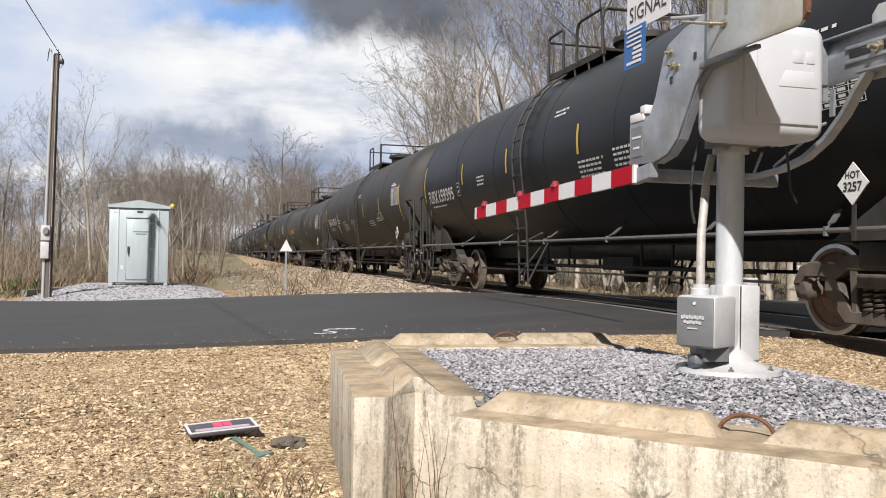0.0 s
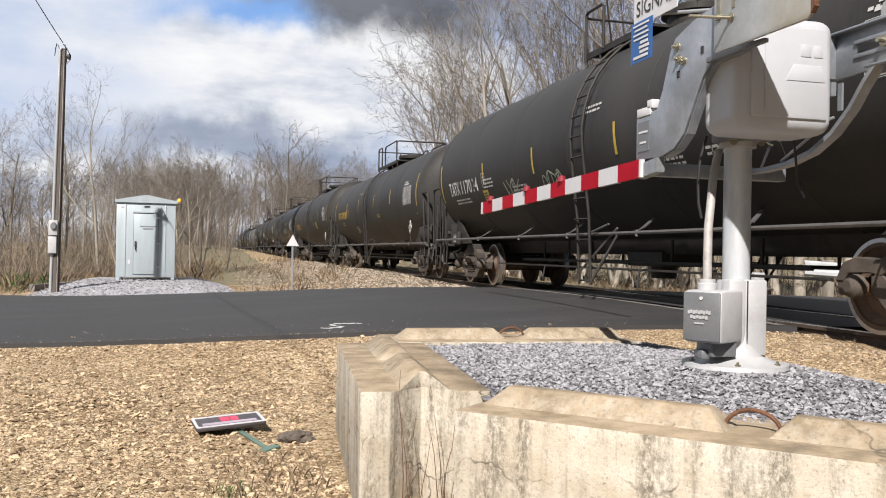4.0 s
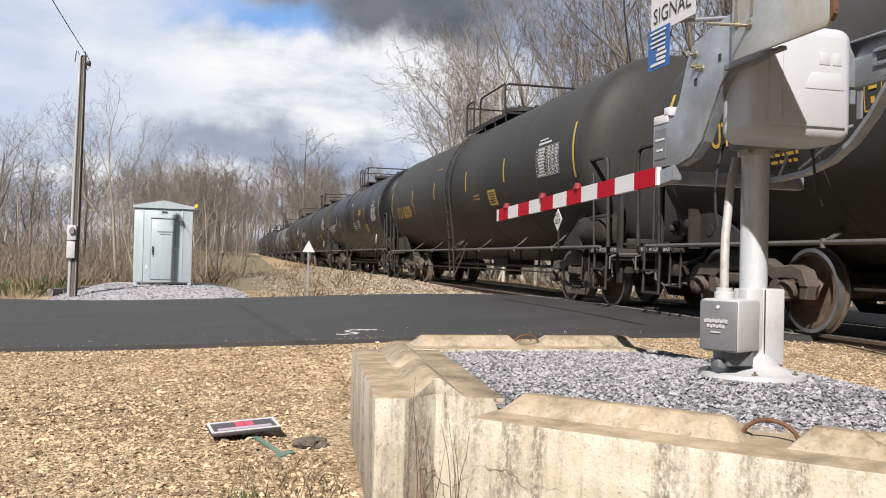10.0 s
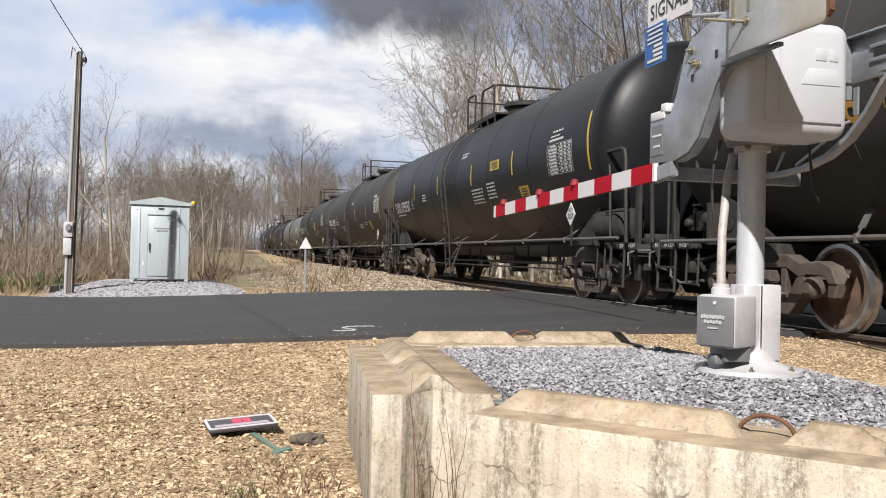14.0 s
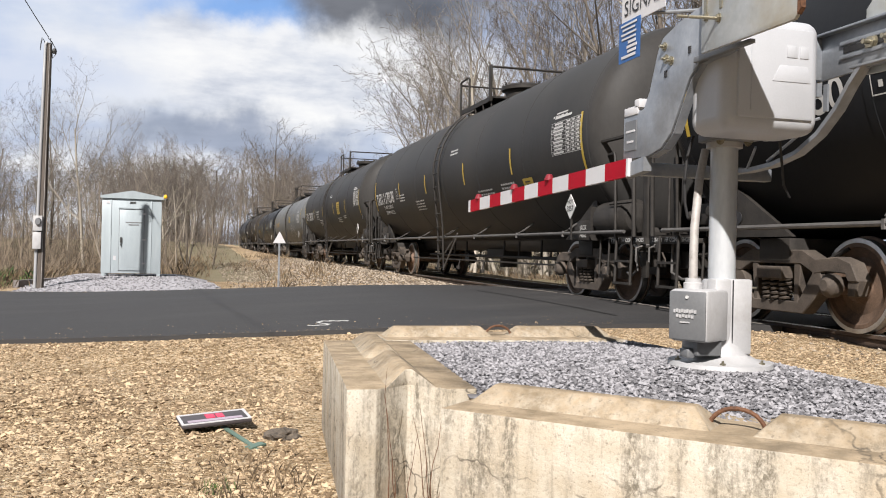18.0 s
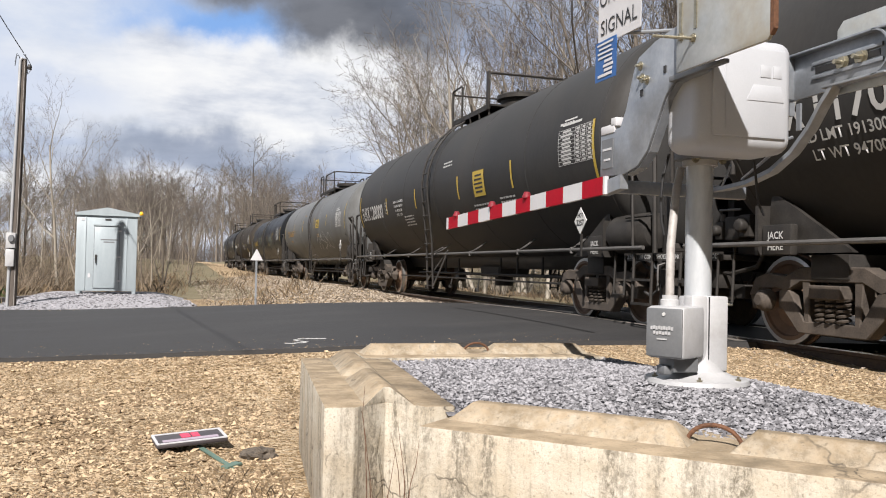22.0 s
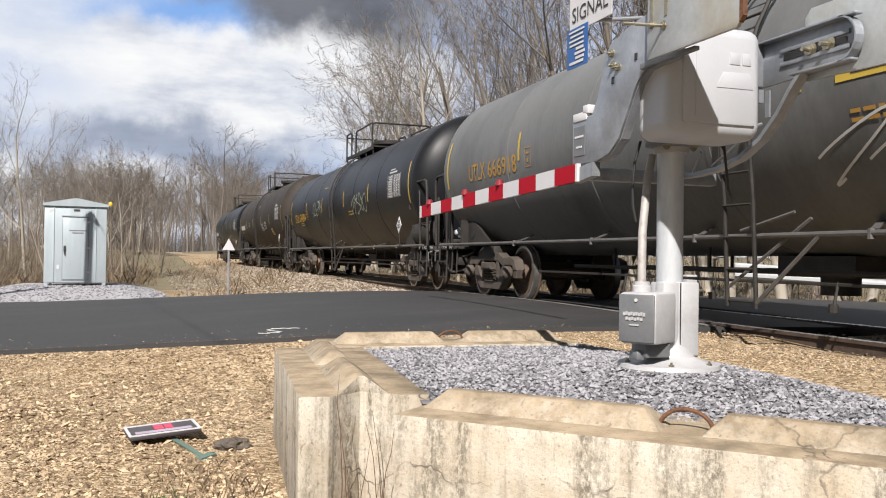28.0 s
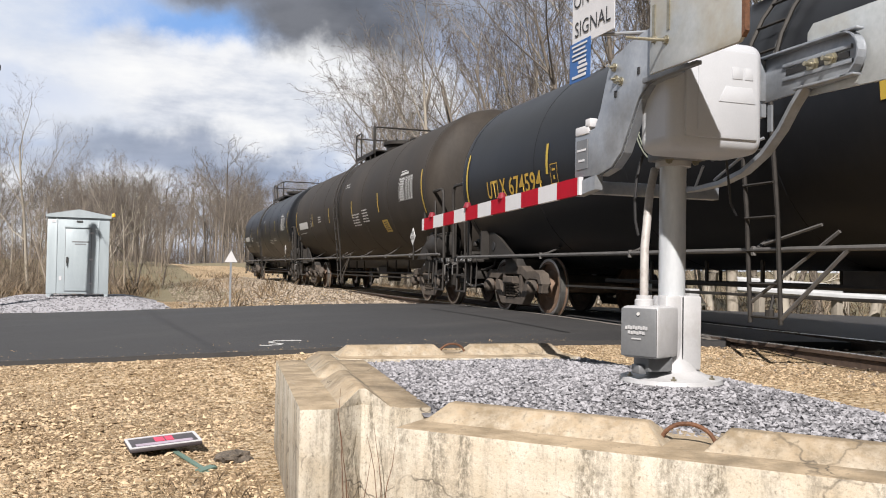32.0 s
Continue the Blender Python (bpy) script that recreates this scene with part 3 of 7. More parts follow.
# ---- concrete block planter ----
def block_body(parent, length, groove, mirror=False, width=0.61, height=0.615, tongue=0.072):
    """A stacking block along local x from 0, front edge on y = 0: a body with a V-groove in its near end and two peaked ridges on top, its edges worn round."""
    c, half, deep, foot = width * 0.5, 0.165, 0.16, 0.13
    k = deep * (1 - foot / half)
    plan = [(0, 0)] + ([(0, c - half), (deep, c), (0, c + half)] if groove else []) + [(0, width)]
    steps = [length * i / 14 for i in range(1, 14)]
    plan += [(x, width) for x in steps] + [(length, width), (length, 0)]
    plan += [(x, 0.0) for x in reversed(steps)]
    body = Form().prism(plan, height)
    mid = length * 0.5
    forms = [("body", body)]
    for x0, x1, cut in ((0.0 if groove else 0.02, mid - 0.065, groove), (mid + 0.065, length - 0.02, False)):
        f = Form()
        if cut:
            base = [(x0 + k, c - foot), (x0 + deep, c), (x0 + k, c + foot), (x1, c + foot), (x1, c - foot)]
            crest = [(x0 + deep * 0.9, c - 0.015), (x0 + deep * 0.9, c + 0.015), (x1 - 0.085, c + 0.02), (x1 - 0.085, c - 0.02)]
            f.add([(x, y, height - 0.01) for x, y in base] + [(x, y, height + tongue) for x, y in crest],
                  [(4, 3, 2, 1, 0), (5, 6, 7, 8), (0, 1, 5), (1, 6, 5), (1, 2, 6), (2, 3, 7, 6), (3, 4, 8, 7), (4, 0, 5, 8)])
        else:
            base = [(x0, c - foot), (x0, c + foot), (x1, c + foot), (x1, c - foot)]
            crest = [(x0 + 0.085, c - 0.03), (x0 + 0.085, c + 0.03), (x1 - 0.085, c + 0.03), (x1 - 0.085, c - 0.03)]
            f.add([(x, y, height - 0.01) for x, y in base] + [(x, y, height + tongue) for x, y in crest],
                  [(3, 2, 1, 0), (4, 5, 6, 7), (0, 1, 5, 4), (1, 2, 6, 5), (2, 3, 7, 6), (3, 0, 4, 7)])
        forms.append(("ridge", f))
    for name, f in forms:
        if mirror:
            f.v = [(x, -y, z) for x, y, z in f.v]
        part(name, f, M_CONC, parent, smooth=25, bevel=0.009 if name == "body" else 0.006)


def lifting_loop(parent, at, across=0.20, high=0.075):
    pts = [Vector((at[0] - across / 2 * math.cos(a) * 1.05, at[1], at[2] - 0.03 + (high + 0.03) * math.sin(a) ** 0.8)) for a in [math.pi * i / 14 for i in range(15)]]
    part("lifting_loop", Form().tube(pts, 0.0085, 8), M_RUST, parent, "rusted steel lifting loop")


def build_planter():
    specs = [  # corner x, y, heading of the long axis from +x, length, mirrored
        ("concrete_block", 0.965, 3.358, -46.2, 2.2, "pale weathered concrete barrier block with stained front"),
        ("concrete_block", 0.674, 3.90, 84.8, 2.10, "pale concrete block with a keyed end and ridge"),
        ("concrete_block", 1.30, 5.93, -1.8, 1.83, "concrete barrier block at the back of the planter"),
    ]
    for k, (name, x, y, turn, length, label) in enumerate(specs):
        b = thing(name, pose(x, y, -0.006 if k == 1 else 0, 0, 0, turn), label, "concrete block", "blocks round the planter")
        block_body(b, length, k == 1, k == 1)
        if k == 1:
            lifting_loop(b, (length * 0.5, -0.30, 0.60), 0.11, 0.04)
        else:
            lifting_loop(b, (length * 0.5, 0.30, 0.615))


def dry_stems():
    """Thin dead stems that climb out of the groove of the keyed block."""
    rg = random.Random(31)
    for k in range(9):
        x, y = 0.98 + rg.uniform(-0.13, 0.17), 3.83 + rg.uniform(-0.06, 0.03)
        z, pts = 0.0, []
        h = rg.uniform(0.25, 0.62) if k else 0.72
        lean = Vector((rg.uniform(-0.10, 0.10), rg.uniform(-0.05, 0.02), 0))
        for i in range(7):
            q = i / 6
            pts.append(Vector((x, y, h * q)) + lean * q * q + Vector((rg.gauss(0, 0.004), rg.gauss(0, 0.004), 0)))
        stem = thing("dry_stem", pose(0, 0, 0), "thin dead brown weed stem beside the concrete block", "weed", "dead stems at the block")
        part("stalk", Form().tube(pts, [0.003 * (1 - 0.12 * i) for i in range(7)], 5, False), M_RUST, stem)


PLANTER = [(1.30, 3.68), (2.55, 2.36), (2.75, 1.9), (4.4, 1.7), (5.2, 4.2), (4.2, 6.1), (3.1, 5.95), (1.462, 5.95), (1.275, 3.84)]
FILL = [(1.26, 3.66), (2.52, 2.30), (2.7, 1.8), (4.6, 1.5), (5.4, 4.2), (4.2, 6.1), (3.1, 6.03), (1.42, 6.02), (1.22, 3.84)]


def planter_z(x, y):
    z = 0.588 + 0.07 * math.exp(-((x - 2.7) ** 2 + (y - 4.0) ** 2) / 1.3) + 0.012 * noise.noise(Vector((x * 2, y * 2, 3)))
    z -= 0.06 * math.exp(-((x - 1.27) ** 2 + (y - 3.70) ** 2) / 0.01)
    q = smoothstep(3.1, 4.5, x + 0.9 * max(0.0, 2.7 - y))
    return z * (1 - q) + (ground_z(x, y) - 0.04) * q


def inside(poly, x, y):
    hit = False
    for (x0, y0), (x1, y1) in zip(poly, poly[1:] + poly[:1]):
        if (y0 > y) != (y1 > y) and x < (x1 - x0) * (y - y0) / (y1 - y0) + x0:
            hit = not hit
    return hit


def build_planter_gravel():
    f = Form()
    n = 90
    x0, x1, y0, y1 = 0.95, 5.2, 1.4, 6.2
    idx = {}
    for j in range(n + 1):
        for i in range(n + 1):
            x, y = x0 + (x1 - x0) * i / n, y0 + (y1 - y0) * j / n
            if inside(FILL, x, y):
                idx[i, j] = len(f.v)
                f.v.append((x, y, planter_z(x, y) - 0.006))
    for (i, j) in list(idx):
        q = [(i, j), (i + 1, j), (i + 1, j + 1), (i, j + 1)]
        if all(k in idx for k in q):
            f.f.append(tuple(idx[k] for k in q))
    tagged(part("gravel_fill", f, M_STONE_GREY), "grey crushed stone filling the planter", "gravel", kind="structure")
    rg = random.Random(3)
    spots = []
    while len(spots) < 32000:
        x, y = rg.uniform(x0, 4.6), rg.uniform(1.4, 6.0)
        if inside(PLANTER, x, y):
            spots.append((x, y, planter_z(x, y), rg.uniform(0.012, 0.030)))
    stones("crushed_stone", M_STONE_GREY, spots, "loose grey crushed stone with sharp edges", "gravel", 0.7)


build_planter()
dry_stems()
build_planter_gravel()


def near_gravel():
    rg = random.Random(11)
    spots = []
    while len(spots) < 62000:
        y = 3.0 + 7.6 * rg.random() ** 1.7
        x = rg.uniform(-0.36 * y - 0.5, 0.26 * y)
        if x > 0.70 and 2.6 < y < 6.6 or in_road(x, y) > -0.05:
            continue
        k = noise.noise(Vector((x * 0.9, y * 0.9, 5.0)))
        if rg.random() > 0.72 + 0.6 * k:
            continue
        spots.append((x, y, ground_z(x, y) - 0.002, (rg.uniform(0.008, 0.018) + 0.036 * rg.random() ** 8) * (0.78 + 0.04 * y)))
    for _ in range(420):
        x, y = rg.gauss(-0.95, 0.30), rg.gauss(7.05, 0.38)
        spots.append((x, y, ground_z(x, y), rg.uniform(0.02, 0.04) + 0.03 * rg.random() ** 4))
    for _ in range(260):
        y = rg.uniform(4.2, 9.2)
        x = rg.uniform(-0.36 * y - 0.3, 0.10 * y)
        spots.append((x, y, ground_z(x, y), rg.uniform(0.022, 0.045)))
    for _ in range(750):
        x = rg.uniform(-6.5, 4.5)
        e = 0.02 + 1.1 * rg.random() ** 3
        y = ROAD_NEAR + ROAD_SLOPE * x + e if rg.random() < 0.75 else ROAD_FAR + FAR_SLOPE * x - e
        spots.append((x, y, road_z(x) + 0.018 * e, rg.uniform(0.006, 0.019)))
    for _ in range(14000):
        x, y = rg.uniform(2.2, 6.0), rg.uniform(4.4, 9.3)
        if in_road(x, y) < -0.03 and not inside(PLANTER, x, y) and not (x < 3.15 and y < 6.6):
            spots.append((x, y, ground_z(x, y) - 0.002, rg.uniform(0.012, 0.026)))
    stones("loose_gravel", M_STONE_TAN, spots, "loose tan gravel on trodden ground", "gravel", 0.6)
    spots = []
    while len(spots) < 12000:
        x, y = rg.uniform(1.0, 6.1), 17.0 + 38 * rg.random() ** 1.6
        if in_road(x, y) > -0.15 or rg.random() > 0.3 + 0.7 * smoothstep(1.0, 4.0, x):
            continue
        spots.append((x, y, ground_z(x, y), rg.uniform(0.04, 0.085)))
    for _ in range(900):
        x, y = rg.uniform(5.2, 9.5), rg.uniform(2.0, 8.6)
        if in_road(x, y) < -0.1:
            spots.append((x, y, ground_z(x, y), rg.uniform(0.02, 0.045)))
    stones("track_ballast", M_BALLAST, spots, "tan crushed ballast along the track", "ballast", 0.7)
    spots = []
    for _ in range(5000):
        x, y = rg.uniform(CAB.x - 2.9, CAB.x + 2.9), rg.uniform(20.6, 28.0)
        if in_road(x, y) < -0.1 and abs(x - CAB.x + 0.04 * (y - 25)) < 2.5:
            spots.append((x, y, ground_z(x, y), rg.uniform(0.04, 0.08)))
    stones("pad_stone", M_STONE_GREY, spots, "grey crushed stone pad under the cabinet", "gravel", 0.7)


near_gravel()

# ---- tank cars ----
BUILDS = {"tall": (2.53, 1.60, 8.08, 6.88), "low": (2.32, 1.55, 8.08, 6.88), "short": (2.53, 1.60, 7.78, 6.70)}  # tank axis above the rail, tank radius, half its straight length, truck centre
SPEED = 4.80
WHEEL_R = 0.457


def tank_paint(name, dark, light, rough, stain=(0.10, 0.085, 0.07), amount=0.3, gloss=0.3):
    return surf(name, dark, light, 0.55, rough, 0.0, 0.06, 18.0, 0.25, 0.01, stains=(stain, 0.9, amount), stretch=(1, 1, 0.45), gloss=gloss)


M_TANKS = {
    "black": tank_paint("black_tank_paint", (0.005, 0.0055, 0.007), (0.012, 0.013, 0.015), 0.40, (0.022, 0.020, 0.018), 0.25, 0.15),
    "charcoal": tank_paint("faded_black_tank_paint", (0.021, 0.0204, 0.0198), (0.042, 0.041, 0.0398), 0.52, (0.052, 0.046, 0.040), 0.3, 0.11),
    "brown": tank_paint("dusty_black_tank_paint", (0.020, 0.017, 0.014), (0.040, 0.034, 0.029), 0.62, (0.06, 0.05, 0.04), 0.4, 0.15),
    "grey": tank_paint("faded_grey_tank_paint", (0.078, 0.081, 0.081), (0.138, 0.140, 0.138), 0.45, (0.035, 0.032, 0.028), 0.4, 0.13),
}
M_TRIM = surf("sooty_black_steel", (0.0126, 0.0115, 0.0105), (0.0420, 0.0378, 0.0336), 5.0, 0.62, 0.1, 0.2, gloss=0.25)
M_TRUCK = surf("dusty_brown_truck_steel", (0.026, 0.021, 0.017), (0.10, 0.08, 0.063), 5.0, 0.85, 0.1, 0.4)
M_WHEEL = surf("rusty_wheel_plate", (0.06, 0.04, 0.028), (0.17, 0.11, 0.075), 6.0, 0.8, 0.2, 0.3, per_object=0.3)
M_TREAD = surf("polished_wheel_rim", (0.30, 0.29, 0.28), (0.5, 0.49, 0.47), 12.0, 0.32, 0.9, 0.05)
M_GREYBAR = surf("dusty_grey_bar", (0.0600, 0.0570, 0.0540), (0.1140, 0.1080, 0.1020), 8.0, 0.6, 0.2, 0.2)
M_YELLOW = plain("yellow_reflective_tape", (0.4224, 0.2944, 0.0320), 0.5)
M_LETTER_W = plain("white_stencil_paint", (0.4608, 0.4608, 0.4480), 0.6)
M_LETTER_Y = plain("yellow_stencil_paint", (0.4480, 0.2816, 0.0320), 0.6)
M_LETTER_O = plain("orange_stencil_paint", (0.3328, 0.1856, 0.0320), 0.6)
M_WHITE = plain("white_panel", (0.4992, 0.4992, 0.4864), 0.5)
M_BLACKINK = plain("black_ink", (0.015, 0.015, 0.016), 0.6)
M_RED = surf("red_sheeting", (0.2560, 0.0026, 0.0115), (0.3200, 0.0038, 0.0154), 12.0, 0.7, bump=0.03, gloss=0.15)

MESHES = {}
FACE_OUT = Matrix(((0, 0, -1, 0), (-1, 0, 0, 0), (0, 1, 0, 0), (0, 0, 0, 1)))  # drawing that faces -x


def shared(key, make):
    if key not in MESHES:
        MESHES[key] = make()
    return MESHES[key]


def wrap(me, y0, theta, tz, r):
    """Lays a flat drawing (x to the right, y up) on the tank's near side, at y0 along it and the angle theta above its widest line."""
    for v in me.vertices:
        a = theta + v.co.y / r
        v.co = Vector((-r * math.cos(a), y0 - v.co.x, tz + r * math.sin(a)))
    return me


def sheet(w, h, nx=1, ny=4):
    """A flat drawing, cut so that it can bend."""
    vs = [(w * (i / nx - 0.5), h * (j / ny - 0.5), 0) for j in range(ny + 1) for i in range(nx + 1)]
    fs = [(j * (nx + 1) + i, j * (nx + 1) + i + 1, (j + 1) * (nx + 1) + i + 1, (j + 1) * (nx + 1) + i) for j in range(ny) for i in range(nx)]
    return vs, fs


def flat_mesh(name, pieces):
    """Flat drawing of rectangles (x, y, w, h)."""
    f = Form()
    for x, y, w, h in pieces:
        vs, fs = sheet(w, h, 1, max(1, int(h / 0.12)))
        f.add([(a + x, b + y, c) for a, b, c in vs], fs)
    me = bpy.data.meshes.new(name)
    me.from_pydata(f.v, [], f.f)
    return me


def tank_mesh(TZ, TR, HALF):
    prof = []
    for i in range(9):  # dished end
        a = math.pi / 2 * i / 8
        prof.append((max(TR * math.sin(a), 0.001), -HALF - 0.52 * math.cos(a)))
    prof += [(TR, -HALF + 0.05), (TR + 0.006, -HALF + 0.06), (TR + 0.006, -HALF + 0.16), (TR, -HALF + 0.17)]
    for y in (-5.1, -2.55, 0.0, 2.55, 5.1):
        prof += [(TR, y - 0.05), (TR + 0.005, y - 0.045), (TR + 0.005, y + 0.045), (TR, y + 0.05)]
    prof += [(r, -h) for r, h in reversed(prof[:13])]
    turn = Matrix.Translation((0, 0, TZ)) @ Matrix.Rotation(radians(-90), 4, "X")
    return Form().lathe(prof, 72, turn).mesh("tank", 30)


def wheelset_mesh():
    f = Form()
    tip = Matrix.Rotation(radians(90), 4, "Y")
    f.tube([(-1.08, 0, 0), (1.08, 0, 0)], 0.085, 12)
    for s in (-1, 1):
        m = Matrix.Translation((s * 0.76, 0, 0)) @ tip if s > 0 else Matrix.Translation((s * 0.76, 0, 0)) @ Matrix.Rotation(radians(-90), 4, "Y")
        f.lathe([(0.12, -0.09), (0.12, -0.04), (0.30, -0.015), (0.375, -0.05), (0.385, -0.075), (0.47, -0.075), (0.486, -0.06), (0.486, -0.042), (0.460, -0.03), (0.457, 0.06), (0.38, 0.065), (0.365, 0.04), (0.28, 0.0), (0.17, 0.02), (0.14, 0.10), (0.06, 0.11)], 40, m)
    return f.mesh("wheelset", 32)


def rim_mesh(s):
    f = Form()
    n = 40
    if s:
        for (r0, x0), (r1, x1) in (((0.462, 0.062), (0.4595, -0.03)), ((0.462, 0.0635), (0.42, 0.0655)), ((0.488, -0.058), (0.488, -0.044))):
            vs, fs = [], []
            for j in range(n):
                a = 2 * math.pi * j / n
                vs += [(s * (0.76 + x0), r0 * math.cos(a), r0 * math.sin(a)), (s * (0.76 + x1), r1 * math.cos(a), r1 * math.sin(a))]
            for j in range(n):
                k = (j + 1) % n
                fs.append((2 * j, 2 * j + 1, 2 * k + 1, 2 * k))
            f.add(vs, fs)
    return f.mesh("rim", 40)


def sideframe_mesh():
    """Cast truck side frame in the plane x = 0, outside towards -x, truck centre at y = 0, rail at z = 0."""
    m = Matrix(((0, 0, 1, 0), (1, 0, 0, 0), (0, 1, 0, 0), (0, 0, 0, 1)))
    f = Form()
    # upper and lower chords, columns and jaws, leaving the windows open
    f.prism([(-1.20, 0.50), (-1.10, 0.68), (-0.92, 0.735), (-0.62, 0.71), (-0.42, 0.80), (0.42, 0.80), (0.62, 0.71), (0.92, 0.735), (1.10, 0.68), (1.20, 0.50), (1.06, 0.50), (1.02, 0.575), (0.76, 0.585), (0.60, 0.56), (0.40, 0.655), (-0.40, 0.655), (-0.60, 0.56), (-0.76, 0.585), (-1.02, 0.575), (-1.06, 0.50)], 0.17, Matrix.Translation((-0.085, 0, 0)) @ m)
    f.prism([(-0.68, 0.60), (-0.74, 0.44), (-0.44, 0.15), (0.44, 0.15), (0.74, 0.44), (0.68, 0.60), (0.56, 0.56), (0.36, 0.27), (-0.36, 0.27), (-0.56, 0.56)], 0.16, Matrix.Translation((-0.08, 0, 0)) @ m)
    for s in (-1, 1):
        f.prism([(s * 0.40, 0.68), (s * 0.29, 0.68), (s * 0.29, 0.25), (s * 0.36, 0.25)], 0.15, Matrix.Translation((-0.075, 0, 0)) @ m)
        f.prism([(s * 1.20, 0.52), (s * 1.15, 0.36), (s * 1.04, 0.36), (s * 1.05, 0.54)], 0.14, Matrix.Translation((-0.07, 0, 0)) @ m)
        f.prism([(s * 0.74, 0.57), (s * 0.62, 0.57), (s * 0.66, 0.36), (s * 0.74, 0.38)], 0.14, Matrix.Translation((-0.07, 0, 0)) @ m)
        # bearing end caps
        f.lathe([(0.115, 0.0), (0.115, 0.10), (0.07, 0.13), (0.065, 0.15)], 12, Matrix.Translation((-0.06, s * 0.89, 0.457)) @ Matrix.Rotation(radians(-90), 4, "Y"))
    # bolster end
    f.box((-0.03, 0, 0.56), (0.26, 0.42, 0.13))
    return f.mesh("side_frame", 30, 0.012, 1)


def spring_mesh():
    f = Form()
    pts = [(0.058 * math.cos(a), 0.058 * math.sin(a), 0.24 * a / (2 * math.pi * 5)) for a in [2 * math.pi * 5 * i / 40 for i in range(41)]]
    return f.tube(pts, 0.015, 4).mesh("spring", 60)


def bent(pts, r, n=6):
    return Form().tube(pts, r, n)


def build_car(style):
    car = thing("tank_car", pose(0, 0, 0), style["label"], "tank car", "tank cars of the train")
    body = M_TANKS[style["paint"]]
    TZ, TR, HALF, TY = BUILDS[style["build"]]
    off = TY - 6.85
    BZ = 0.95 if style["number"].startswith("UTLX") else 1.02  # side bar above the rail
    part("tank", shared(("tank", style["build"], style["paint"]), lambda: tank_mesh(TZ, TR, HALF)), body, car)
    if style["build"] != "low":
        f = Form().prism([(-0.42, 0.16), (-0.40, 0.02), (-0.28, -0.20), (0.28, -0.20), (0.40, 0.02), (0.42, 0.16)], 12.2, Matrix.Translation((0, 6.1, TZ - TR)) @ Matrix.Rotation(radians(90), 4, "X"))
        part("belly_sheath", f, M_TRIM, car, "dark sheath along the tank's belly", bevel=0.03)
    # saddle, end sills, couplers at both ends
    for e in (-1, 1):
        f = Form()
        f.box((0, e * 7.9, 0.78), (0.36, 2.3, 0.30))
        f.box((0, e * 8.55, 0.90), (2.7, 0.55, 0.06))
        f.box((0, e * 8.86, 0.84), (2.7, 0.08, 0.18))
        part("end_sill", f, M_TRIM, car, bevel=0.008)
        part("bolster", Form().box((0, e * TY, 0.80), (2.2, 0.5, 0.24)), M_TRIM, car, bevel=0.015)
        part("coupler", Form().box((0, e * 9.02, 0.86), (0.16, 0.36, 0.20)).box((0.03, e * 9.14, 0.86), (0.26, 0.12, 0.28)), M_TRUCK, car, bevel=0.02)
        part("air_hose", bent([(-0.25, e * 8.9, 0.72), (-0.28, e * 9.02, 0.55), (-0.2, e * 9.12, 0.40), (-0.05, e * 9.15, 0.36)], 0.022), M_TRIM, car)
        for sx in (-1, 1):
            # gusset plate that carries the tank's end
            o = [(7.62 + off, 0.93), (6.40 + off, 0.93), (6.55 + off, 1.02), (7.50 + off, 1.50 if style["build"] == "low" else 1.56)]
            m = Matrix(((0, 0, sx, 0), (e, 0, 0, 0), (0, 1, 0, 0), (0, 0, 0, 1)))
            g = Form().prism(o, 0.05, Matrix.Translation((sx * 1.18, 0, 0)) @ m)
            g.box((sx * 1.26, e * (7.56 + off), 1.16), (0.22, 0.05, 0.50))
            gus = part("gusset", g, M_TRIM, car)
            part("gusset_hole", Form().lathe([(0.075, 0), (0.075, 0.012)], 14, Matrix.Translation((sx * 1.232, e * (7.30 + off), 1.14)) @ Matrix.Rotation(radians(sx * 90), 4, "Y")), M_BLACKINK, gus)
            # corner handrail and steps
            r = bent([(sx * 1.42, e * 8.86, 0.95), (sx * 1.45, e * 8.86, 2.18), (sx * 1.45, e * 8.83, 2.27), (sx * 1.45, e * 8.74, 2.31), (sx * 1.46, e * 7.82, 2.31), (sx * 1.46, e * 7.73, 2.27), (sx * 1.46, e * 7.70, 2.18), (sx * 1.45, e * 7.70, 1.75)], 0.03)
            part("handrail", r, M_TRIM, car)
            part("grab_iron", bent([(sx * 1.40, e * 8.30, 0.95), (sx * 1.43, e * 8.30, 2.05), (sx * 1.42, e * 8.26, 2.12), (sx * 1.38, e * 8.0, 2.12)], 0.02), M_TRIM, car)
            s = Form()
            for y in (8.30, 8.74):
                s.tube([(sx * 1.38, e * y, 0.95), (sx * 1.40, e * y, 0.30)], 0.02, 6)
            for z in (0.32, 0.62):
                s.box((sx * 1.40, e * 8.52, z), (0.06, 0.44, 0.03))
            part("corner_step", s, M_TRIM, car)
    for e in (-1, 1):
        for words, dy in (("2 INCH", 0.33), ("HF COMP", -0.02), ("SHOES", -0.36)):
            tagged(part("sill_lettering", text_mesh(words, 0.075, 0.001), M_LETTER_W, car, m=Matrix.Translation((-1.354, e * 8.53 + dy, 0.905)) @ FACE_OUT), kind="stuff")
        part("sill_plate", Form().box((-1.345, e * 8.52, 0.905), (0.012, 1.05, 0.10)), M_TRIM, car)
    wheel = Form().lathe([(0.26, -0.012), (0.275, 0.0), (0.26, 0.012), (0.245, 0.0), (0.26, -0.012)], 24, Matrix.Translation((-0.55, 8.90, 1.62)) @ Matrix.Rotation(radians(90), 4, "X"))
